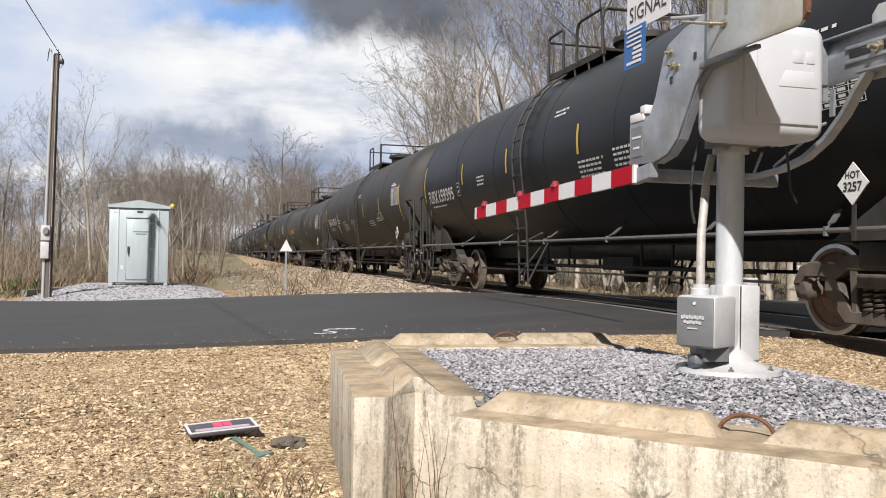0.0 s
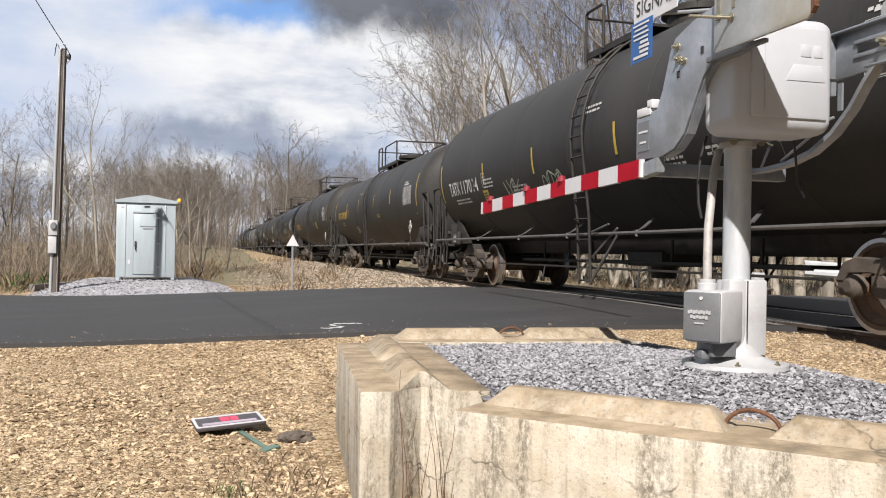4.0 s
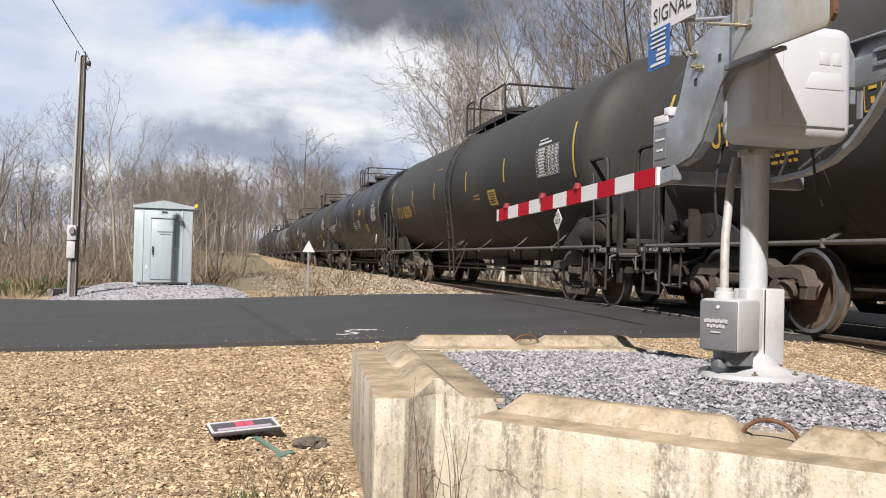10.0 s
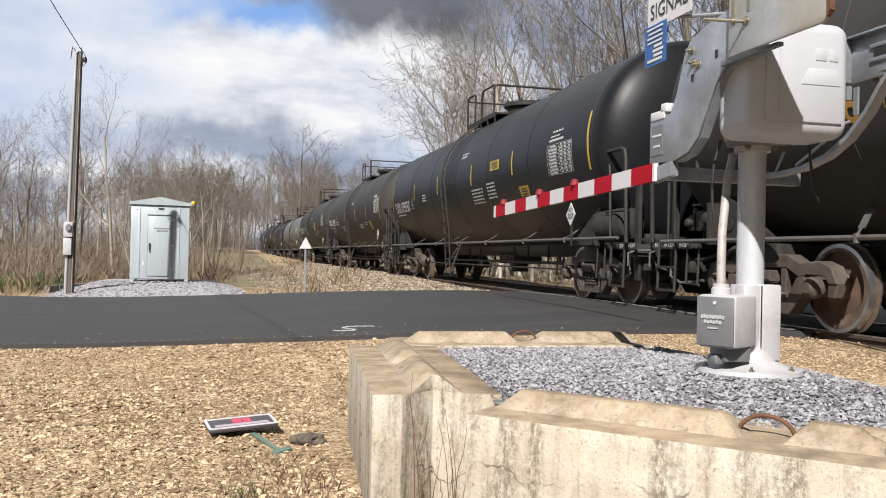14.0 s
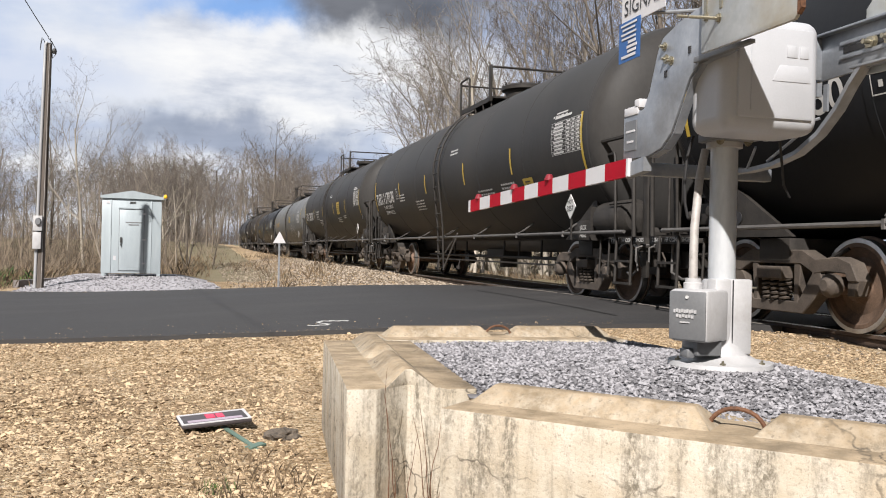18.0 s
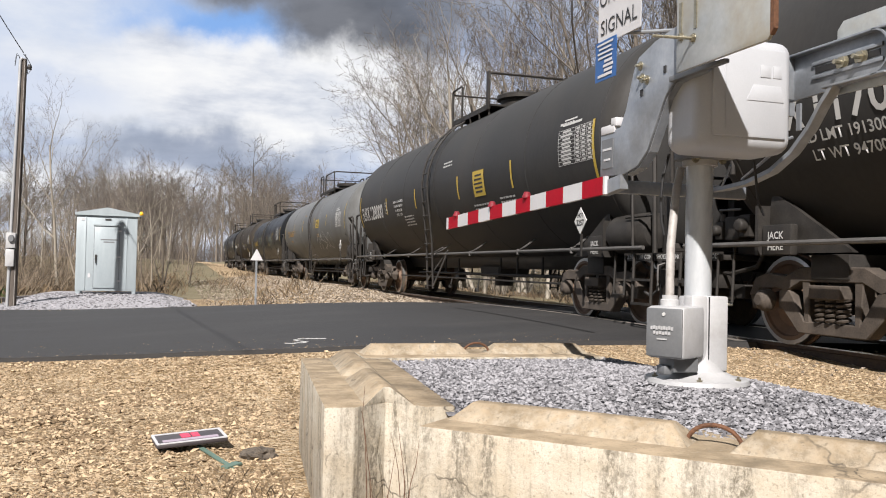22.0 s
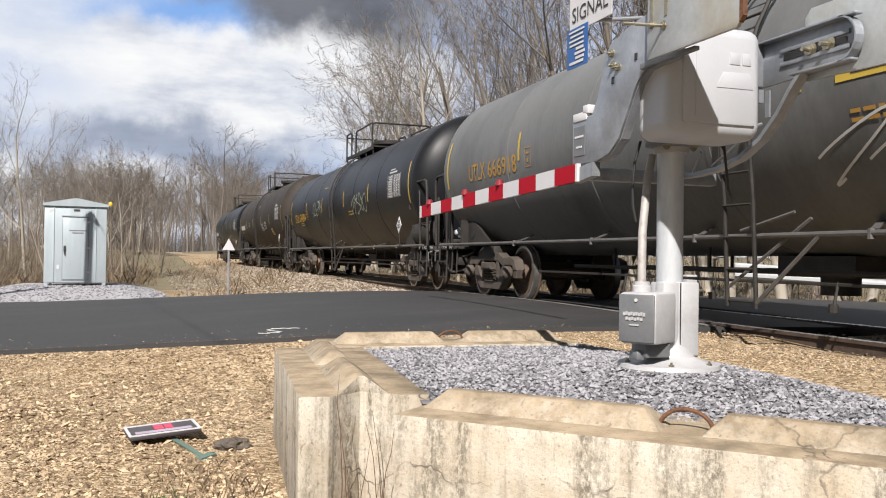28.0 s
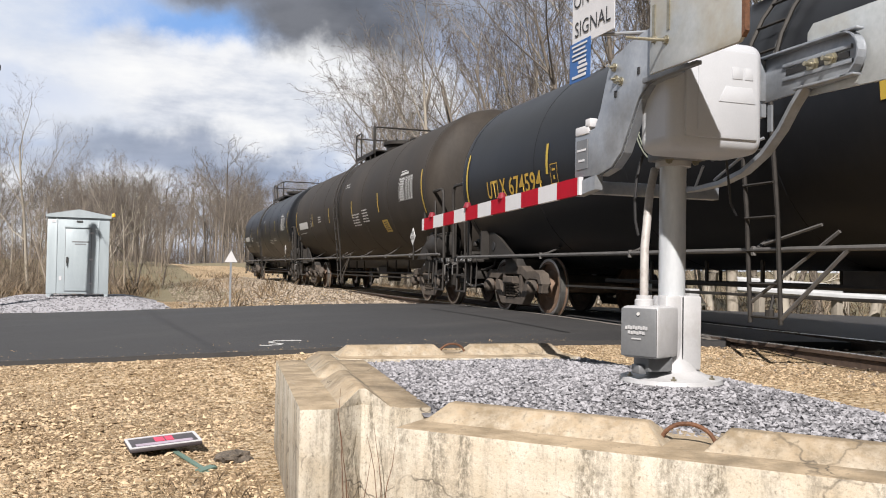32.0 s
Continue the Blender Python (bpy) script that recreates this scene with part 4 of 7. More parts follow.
    for k in range(5):
        a = 2 * math.pi * k / 5
        wheel.tube([(-0.55, 8.90, 1.62), (-0.55 + 0.26 * math.cos(a), 8.90, 1.62 + 0.26 * math.sin(a))], 0.012, 5)
    part("hand_brake_wheel", wheel, M_TRIM, car)
    part("brake_box", Form().box((-0.55, 8.80, 1.45), (0.26, 0.14, 0.62)), M_TRIM, car, bevel=0.02)
    part("end_rail", bent([(-1.2, 8.84, 1.0), (-1.2, 8.84, 1.75), (-1.1, 8.84, 1.85), (1.1, 8.84, 1.85), (1.2, 8.84, 1.75), (1.2, 8.84, 1.0)], 0.02), M_TRIM, car)
    # end gear: flat posts, uncoupling lever, pipes and rigging
    for e in (-1, 1):
        part("end_post", Form().box((-1.16, e * 8.72, 1.18), (0.05, 0.13, 1.55)), M_TRIM, car, bevel=0.004)
        part("uncoupling_lever", bent([(-1.42, e * 8.93, 0.62), (-1.42, e * 8.93, 0.80), (-1.30, e * 8.95, 0.84), (-0.35, e * 8.98, 0.86), (-0.2, e * 9.0, 0.98)], 0.014), M_GREYBAR, car)
        part("crossover_tread", Form().box((0, e * 8.70, 1.0), (2.3, 0.24, 0.035)), M_TRIM, car)
        part("rigging_box", Form().box((-0.98, e * 8.62, 0.66), (0.24, 0.36, 0.22)).box((-0.8, e * 8.4, 0.52), (0.14, 0.30, 0.16)), M_TRIM, car, bevel=0.02)
        part("brake_pipe", bent([(-1.0, e * 8.75, 0.74), (-1.02, e * 8.3, 0.72), (-0.98, e * 7.9, 0.80), (-1.0, e * 7.7, 1.02)], 0.025), M_TRIM, car)
        part("brake_pipe", bent([(-1.24, e * 8.66, 0.92), (-1.25, e * 8.66, 0.50), (-1.22, e * 8.45, 0.42), (-1.1, e * 8.1, 0.46)], 0.018), M_GREYBAR, car)
        part("sill_step", bent([(-1.36, e * 8.05, 0.92), (-1.38, e * 8.05, 0.42), (-1.38, e * 7.78, 0.42), (-1.36, e * 7.78, 0.92)], 0.016), M_TRIM, car)
        part("truck_lever", bent([(-0.82, e * 6.1, 0.82), (-0.86, e * 6.35, 0.70), (-0.86, e * 7.4, 0.66), (-0.84, e * 7.75, 0.52)], 0.02), M_TRIM, car)
        part("chain", bent([(-1.05, e * 8.88, 0.84), (-1.0, e * 8.98, 0.62), (-0.85, e * 9.06, 0.56), (-0.6, e * 9.05, 0.66)], 0.013), M_TRUCK, car)
        # pad where the head meets the saddle
        part("saddle_pad", Form().box((-0.62, e * 8.05, 1.02), (0.5, 0.7, 0.16)).box((-0.9, e * 7.75, 1.14), (0.10, 0.32, 0.34)), M_TRIM, car, bevel=0.02)
    # brake gear
    if style.get("reservoir", 1):
        part("brake_reservoir", Form().lathe([(0.05, -0.52), (0.18, -0.50), (0.26, -0.42), (0.27, 0.0), (0.27, 0.38), (0.2, 0.48), (0.05, 0.52)], 20, Matrix.Translation((-1.12, -7.95, 1.22)) @ Matrix.Rotation(radians(90), 4, "X")), M_TRIM, car, "black air reservoir")
    vm = style.get("valve", M_TRIM)
    valve = part("brake_valve", Form().box((-1.0, 8.20, 1.22), (0.20, 0.26, 0.26)), vm, car, "cluster of brake valve castings", bevel=0.02)
    part("emergency_portion", Form().box((-1.02, 7.96, 1.24), (0.18, 0.18, 0.24)).lathe([(0.075, 0), (0.075, 0.08), (0.05, 0.10)], 12, Matrix.Translation((-1.11, 7.96, 1.24)) @ Matrix.Rotation(radians(-90), 4, "Y")), vm, valve, bevel=0.012)
    part("service_portion", Form().box((-1.02, 8.42, 1.20), (0.17, 0.15, 0.20)).lathe([(0.06, 0), (0.06, 0.07), (0.035, 0.09)], 12, Matrix.Translation((-1.10, 8.42, 1.20)) @ Matrix.Rotation(radians(-90), 4, "Y")), vm, valve, bevel=0.012)
    part("release_rod", Form().tube([(-1.05, 8.42, 1.36), (-1.10, 8.40, 1.43), (-1.12, 8.0, 1.42)], 0.014, 6).lathe([(0.03, 0), (0.03, 0.08)], 8, Matrix.Translation((-1.05, 8.42, 1.31))), M_GREYBAR, valve)
    part("valve_pipe", Form().tube([(-0.98, 7.9, 1.12), (-0.98, 7.7, 1.02), (-0.95, 7.4, 0.98)], 0.02, 6), M_TRIM, valve)
    part("valve_pipe", Form().tube([(-0.98, 8.3, 1.10), (-0.98, 8.3, 0.95)], 0.02, 6), M_TRIM, valve)
    # side bars with their slanting straps up to the tank
    sa = 0.92
    for sx in (-1, 1):
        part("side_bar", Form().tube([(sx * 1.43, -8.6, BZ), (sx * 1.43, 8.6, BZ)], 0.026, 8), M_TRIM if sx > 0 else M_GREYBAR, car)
        foot, head = Vector((sx * 1.43, 0, BZ)), Vector((sx * (TR + 0.01) * math.cos(sa), 0.36, TZ - (TR + 0.01) * math.sin(sa)))

        def strap():
            w, d = Vector((0, 0.045, 0)), (head - foot).normalized()
            n = d.cross(Vector((0, 1, 0))).normalized() * 0.006
            mid = foot.lerp(head, 0.3)
            vs = [p + i * w + j * n - foot for p in (mid, head) for i, j in ((-1, -1), (1, -1), (1, 1), (-1, 1))]
            f = Form().add(vs, [(0, 3, 2, 1), (4, 5, 6, 7), (0, 1, 5, 4), (1, 2, 6, 5), (2, 3, 7, 6), (3, 0, 4, 7)])
            f.tube([(0, 0, -0.05), (0, 0, 0.04)], 0.03, 6).tube([(0, 0, 0.02), mid - foot + d * 0.05], 0.012, 5)
            return f.mesh("hanger", 30)

        for y in (-6.6, -4.55, -2.1, 0.25, 2.5, 5.0):
            part("hanger", shared(("hanger", sx, style["build"], BZ), strap), M_GREYBAR, car, m=Matrix.Translation((foot.x, y, foot.z)))
    # ladders up to the platform, each with its stand under the bar
    ly = style["ladder"] - (0.3 if style["build"] == "short" else 0.0)
    RL = TR + 0.09
    turns = [radians(-8 + k * 10.0) for k in range(8)]
    for sx in (-1, 1):
        f = Form()
        for dy in (-0.21, 0.21):
            arc = [(sx * 1.50, ly + dy, 0.26), (sx * 1.55, ly + dy, 1.3)] + [(sx * RL * math.cos(a), ly + dy, TZ + RL * math.sin(a)) for a in turns]
            f.tube(arc, 0.022, 6)
        part("ladder_rail", f, M_TRIM, car)
        for k in range(12):
            z = 0.32 + k * 0.31
            if z < TZ - 0.2:
                x = 1.50 + (RL - 1.50) * (z - 0.32) / (TZ - 0.52)
            else:
                a = (z - TZ) / RL
                x, z = RL * math.cos(a), TZ + RL * math.sin(a)
            part("rung", shared("rung", lambda: Form().tube([(0, -0.21, 0), (0, 0.21, 0)], 0.014, 6).mesh("rung", 40)), M_TRIM, car, m=pose(sx * x, ly, z))
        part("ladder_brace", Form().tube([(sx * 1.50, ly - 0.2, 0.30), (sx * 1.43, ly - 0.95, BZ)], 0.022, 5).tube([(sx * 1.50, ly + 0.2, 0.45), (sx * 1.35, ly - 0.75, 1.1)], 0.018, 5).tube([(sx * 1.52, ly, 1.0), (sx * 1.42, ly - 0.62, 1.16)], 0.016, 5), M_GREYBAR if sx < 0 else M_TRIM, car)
    # platform, rails, manway
    py, pz = style["platform"] - (0.3 if style["build"] == "short" else 0.0), TZ + TR - 0.06
    y1, y0, high = py + 1.35, py + style.get("hoop", -1.9), 0.70
    for sx in (-1, 1):
        walkway = part("walkway", Form().box((sx * 0.66, (y0 + y1) / 2, pz + 0.03), (0.40, y1 - y0 + 0.1, 0.04)), M_TRIM, car)
        for x in (0.47, 0.85):
            part("walkway_edge", Form().box((sx * x, (y0 + y1) / 2, pz - 0.01), (0.03, y1 - y0 + 0.1, 0.09)), M_TRIM, walkway)
        for k in range(5):
            y = y1 + (y0 - y1) * k / 4
            part("platform_strut", Form().tube([(sx * 0.85, y, pz), (sx * 0.83, y, TZ + TR * 0.80)], 0.022, 5), M_TRIM, walkway)
        # low hoop at the far end of the platform
        part("platform_rail", bent([(sx * 0.87, y1, pz - 0.1), (sx * 0.87, y1, pz + 0.70), (sx * 0.87, y1 - 0.05, pz + 0.74), (sx * 0.87, y1 - 0.62, pz + 0.74), (sx * 0.87, y1 - 0.68, pz + 0.70), (sx * 0.87, y1 - 0.68, pz)], 0.026), M_TRIM, car)
        if style.get("loop", 1):
            part("platform_rail", bent([(sx * 0.87, y1 - 1.25, pz), (sx * 0.87, y1 - 1.25, pz + high - 0.12), (sx * 0.87, y1 - 1.32, pz + high - 0.02), (sx * 0.87, y1 - 1.42, pz + high), (sx * 0.87, y0 + 0.02, pz + high), (sx * 0.87, y0, pz - 0.05)], 0.027), M_TRIM, car)
        else:
            part("rail_post", Form().box((sx * 0.87, y0, pz + 0.33), (0.05, 0.14, 0.80)), M_TRIM, car, bevel=0.01)
    for y in (y0 + 0.1, y1 - 0.1):
        part("walkway_end", Form().box((0, y, pz + 0.034), (1.74, 0.26, 0.04)), M_TRIM, car)
    part("end_guard", bent([(-0.87, y1, pz + 0.66), (0.87, y1, pz + 0.66)], 0.022), M_TRIM, car)
    part("end_guard", bent([(-0.87, y0, pz + 0.55), (-0.87, y0, pz + high - 0.06), (-0.80, y0, pz + high), (0.80, y0, pz + high), (0.87, y0, pz + high - 0.06), (0.87, y0, pz + 0.55)], 0.027), M_TRIM, car)
    dome = Matrix.Translation((0, py - 0.75, pz - 0.22))
    part("manway", Form().lathe([(0.46, 0), (0.46, 0.42), (0.55, 0.44), (0.55, 0.52), (0.48, 0.56), (0.1, 0.6)], 28, dome), M_TRIM, car, "round manway with bolted cover")
    part("vent_valve", Form().lathe([(0.12, 0), (0.12, 0.3), (0.16, 0.32), (0.16, 0.4), (0.05, 0.42)], 14, Matrix.Translation((0.1, py + 0.35, pz - 0.05))), M_TRIM, car)
    for k in range(8):
        a = math.pi * k / 4 + 0.2
        part("cover_bolt", shared("cover_bolt", lambda: Form().lathe([(0.03, 0), (0.03, 0.10), (0.015, 0.14)], 6).mesh("cover_bolt", 30)), M_TRIM, car, m=Matrix.Translation((0.52 * math.cos(a), py - 0.75 + 0.52 * math.sin(a), pz + 0.24)))
    # bottom outlet and heater pipes
    part("outlet_valve", Form().lathe([(0.20, 0), (0.20, 0.2), (0.12, 0.26), (0.12, 0.42)], 16, Matrix.Translation((0, -0.3, 0.36))).box((0, -0.3, 0.66), (0.7, 1.1, 0.22)), M_TRIM, car)
    for x in (-0.55, 0.55):
        hp = part("heater_pipe", Form().tube([(x, -4.5, 0.60), (x, 4.6, 0.60)], 0.03, 6), M_TRIM, car)
        for y in (-3.6, -2.4, -1.5, 1.2, 2.2, 3.4):
            part("pipe_drop", shared(("drop", x), lambda: Form().tube([(x, 0, 0.62), (x, 0, 0.95)], 0.025, 5).mesh("pipe_drop", 40)), M_TRIM, hp, m=pose(0, y, 0))
    part("brake_rod", Form().tube([(-0.9, -5.2, 0.50), (-0.9, 5.2, 0.50)], 0.018, 5), M_TRIM, car)
    for y, d in ((-1.2, 0.22), (0.6, 0.18), (2.5, 0.25)):
        part("valve_lever", Form().tube([(-0.9, y, 0.52), (-0.95, y, 0.50 - d)], 0.016, 5).lathe([(0.045, 0), (0.045, 0.08)], 8, Matrix.Translation((-0.95, y, 0.46 - d))), M_TRIM, car)
    # trucks
    for e in (-1, 1):
        for sx in (-1, 1):
            m = pose(sx * 1.0, e * TY, 0, 0, 0, 0 if sx < 0 else 180)
            sf = part("side_frame", shared("side_frame", sideframe_mesh), M_TRUCK, car, m=m)
            for y in (-0.14, 0.0, 0.14) if sx < 0 else ():
                for x in (-0.05,):
                    part("spring", shared("spring", spring_mesh), M_TRUCK, sf, m=pose(x, y, 0.27))
        f = Form().box((0, e * TY, 0.56), (1.9, 0.36, 0.2))
        for d in (-0.42, 0.42):
            f.box((0, e * TY + d, 0.38), (1.5, 0.08, 0.10))
        part("truck_bolster", f, M_TRUCK, car, bevel=0.01)
        part("brake_shoe", Form().box((-0.76, e * TY + 0.40, 0.44), (0.1, 0.06, 0.32)).box((-0.76, e * TY - 0.40, 0.44), (0.1, 0.06, 0.32)), M_TRIM, car)
        for d in (-0.89, 0.89):
            w = part("wheelset", shared("wheelset", wheelset_mesh), M_WHEEL, car, m=pose(0, e * TY + d, WHEEL_R))
            for sx in (-1, 1):
                part("tread", shared(("rim", sx), lambda: rim_mesh(sx)), M_TREAD, w, "bright worn wheel rim")
    mark_car(car, style)
    return car


def mark_car(car, style):
    ink = {"w": M_LETTER_W, "y": M_LETTER_Y, "o": M_LETTER_O}[style["ink"]]

    TZ, TR, HALF, TY = BUILDS[style["build"]]
    along = -0.3 if style["build"] == "short" else 0.0

    def decal(name, me, y, th, material, label="", proud=0.008):
        me.name = name
        return part(name, wrap(me, y + along, th, TZ, TR + proud), material, car, label, smooth=0)

    def stretched(words, width, height, bold):
        me = text_mesh(words, 1.0, bold)
        xs, ys = [v.co.x for v in me.vertices], [v.co.y for v in me.vertices]
        kx, ky = width / (max(xs) - min(xs)), height / (max(ys) - min(ys))
        cx, cy = (max(xs) + min(xs)) / 2, (max(ys) + min(ys)) / 2
        for v in me.vertices:
            v.co = Vector(((v.co.x - cx) * kx, (v.co.y - cy) * ky, 0))
        return me

    ny, nth = style["num_y"], style["num_th"]
    wide, tall = style.get("span", (2.15, 0.30))
    if style["number"]:
        mark, digits = style["number"].split(" ")
        decal("reporting_mark", stretched(mark, wide * 0.37, tall, 0.012), ny + wide * 0.315, nth, ink, "stencilled reporting mark")
        decal("car_number", stretched(digits, wide * 0.57, tall, 0.012), ny - wide * 0.215, nth, ink, "stencilled car number")
    else:
        decal("number_bar", flat_mesh("bar", [(0, 0, 1.7, 0.24)]), ny, nth, ink)
    sth = style.get("tape", 0.0)
    for y, h in ((7.86, 0.90), (4.6, 0.44), (1.78, 0.46), (-1.4, 0.46), (-4.25, 0.47), (style.get("last", -7.86), 0.92)):
        decal("reflective_stripe", flat_mesh("stripe", [(0, 0, 0.07, h)]), y, sth, M_YELLOW)
    # ruled data panel near the front end
    x0 = -6.68
    grid = [(0, 0.36 - 0.075 * k, 0.78, 0.008) for k in range(10)] + [(-0.39 + 0.13 * k, 0.02, 0.008, 0.68) for k in (0, 3, 4, 5, 6)]
    r2 = random.Random(style["number"])
    for k in range(9):
        for c in (-0.2, 0.065, 0.195, 0.325):
            grid.append((c, 0.322 - 0.075 * k, (0.30 if c < 0 else 0.09) * r2.uniform(0.6, 1.0), 0.038))
    grid += [(-0.1, 0.46, 0.45, 0.05), (-0.15, 0.55, 0.30, 0.03)]
    grid = [(1.38 * x, 0.76 * y, 1.38 * w, 0.76 * h) for x, y, w, h in grid]
    decal("data_panel", flat_mesh("panel", grid), x0, style.get("panel", -0.03), M_LETTER_W, "ruled white data panel")
    # lines of small lettering
    for gx, gy, rows, w in style["notes"]:
        small = []
        for k in range(rows):
            u = -w / 2
            while u < w / 2 - 0.04:
                d = r2.uniform(0.04, 0.14)
                small.append((u + d / 2, -0.075 * k, min(d, w / 2 - u), 0.034))
                u += d + 0.03
        tagged(decal("small_lettering", flat_mesh("notes", small), gx, gy, ink), kind="stuff")
    for k, (words, gx, gy, s2) in enumerate(style.get("words", ())):
        decal("lettering", text_mesh(words, s2, 0.002), gx, gy, ink)
    # square stencil beside the number
    q = [(0, 0.14, 0.22, 0.012), (0, -0.14, 0.22, 0.012), (-0.105, 0, 0.012, 0.28), (0.105, 0, 0.012, 0.28), (0, 0.06, 0.1, 0.03), (0, -0.05, 0.05, 0.06)]
    decal("stencil_box", flat_mesh("stencil", q), ny - wide / 2 - 0.42, nth + 0.03, ink)
    # placard and its holder at the front end
    pl = part("placard", Form().prism([(0, -0.19), (0.19, 0), (0, 0.19), (-0.19, 0)], 0.012, Matrix.Translation((-1.50, -7.02, 1.42)) @ Matrix(((0, 0, -1, 0), (-1, 0, 0, 0), (0, 1, 0, 0), (0, 0, 0, 1)))), M_WHITE, car, "white diamond hazard placard")
    tm = Matrix.Translation((-1.516, -7.02, 1.42)) @ Matrix(((0, 0, -1, 0), (-1, 0, 0, 0), (0, 1, 0, 0), (0, 0, 0, 1)))
    part("placard_words", text_mesh("HOT", 0.085, 0.002), M_BLACKINK, pl, m=tm @ pose(0, 0.075, 0))
    part("placard_words", text_mesh("3257", 0.115, 0.003), M_BLACKINK, pl, m=tm @ pose(0, -0.03, 0))
    if style.get("jack"):
        for e in (-1, 1):
            for k, wd in enumerate(("JACK", "HERE")):
                part("jack_lettering", text_mesh(wd, 0.10, 0.002), M_LETTER_W, car, m=Matrix.Translation((-1.352, e * 7.15, 1.10 - 0.11 * k)) @ FACE_OUT)
            part("jack_pad", Form().box((-1.30, e * 7.15, 1.06), (0.09, 0.42, 0.30)), M_TRIM, car, bevel=0.015)
    part("mid_rail", bent([(-1.36, -8.80, 1.42), (-1.36, -8.04, 1.42)], 0.018), M_TRIM, car)
    part("placard_post", Form().box((-1.49, -7.02, 1.08), (0.02, 0.04, 0.32)), M_TRIM, car)
    for gx, th, w, h in style.get("labels", ()):
        lb = decal("warning_label", flat_mesh("label", [(0, 0, w, h)]), gx, th, M_YELLOW, "yellow warning label", 0.009)
        bars = [(r2.uniform(-0.02, 0.02), h * (0.32 - 0.16 * k), w * r2.uniform(0.5, 0.8), h * 0.07) for k in range(5)]
        tagged(decal("label_lines", flat_mesh("lines", bars), gx, th, M_BLACKINK, proud=0.012), kind="stuff")
    for k, (gx, th, w, h, mat_name) in enumerate(style.get("graffiti", ())):
        rg = random.Random(k + len(style["number"]) * 7 + int(gx * 10))
        f = Form()
        for stroke in range(5):
            cx = w * ((stroke + 0.5) / 5 - 0.5)
            a0, p, q2 = rg.uniform(0, 6), rg.uniform(1.2, 2.2), rg.uniform(0.5, 1.6)
            pts = []
            for i in range(22):
                t = i / 21
                pts.append((cx + w * 0.16 * math.sin(a0 + p * 4 * t) + w * 0.06 * (t - 0.5), h * 0.5 * math.cos(a0 * 2 + q2 * 5 * t) * (0.6 + 0.4 * t), 0))
            vs, fs = [], []
            for i, pt in enumerate(pts):
                d = Vector(pts[min(i + 1, 21)]) - Vector(pts[max(i - 1, 0)])
                nrm = Vector((-d.y, d.x, 0)).normalized() * 0.012
                vs += [Vector(pt) + nrm, Vector(pt) - nrm]
                if i:
                    fs.append((2 * i - 2, 2 * i - 1, 2 * i + 1, 2 * i))
            f.add(vs, fs)
        me = bpy.data.meshes.new("graffiti")
        me.from_pydata(f.v, [], f.f)
        decal("graffiti", me, gx, th, M_LETTER_W if mat_name == "w" else M_GRAF, "spray-painted scribble", 0.010)


M_GRAF = plain("pale_green_spray_paint", (0.30, 0.33, 0.26), 0.6)
NOTES_A = [(6.7, -0.37, 1, 1.2), (3.35, -0.10, 3, 0.45), (-1.76, -0.22, 5, 0.8), (-2.82, -0.18, 5, 0.6), (-0.6, 0.36, 2, 0.5), (-6.6, 0.20, 1, 0.5)]
NOTES_B = [(6.3, -0.40, 2, 1.1), (4.35, -0.20, 3, 0.6), (2.6, -0.36, 4, 0.8), (-0.65, 0.24, 2, 0.55), (-2.6, -0.39, 3, 0.9), (-3.9, -0.36, 2, 0.7), (-6.4, 0.20, 1, 0.5)]
NOTES_C = [(5.6, -0.30, 2, 0.6), (-2.2, -0.24, 2, 0.5), (1.5, 0.36, 1, 0.5)]
HEAT = (("HEATER COILS MAXIMUM", 3.4, -0.10, 0.085), ("OPERATING PRESSURE", 3.4, -0.17, 0.085), ("DO NOT EXCEED", 3.4, -0.24, 0.085), ("TESTED 01 2016", 3.4, -0.31, 0.085))
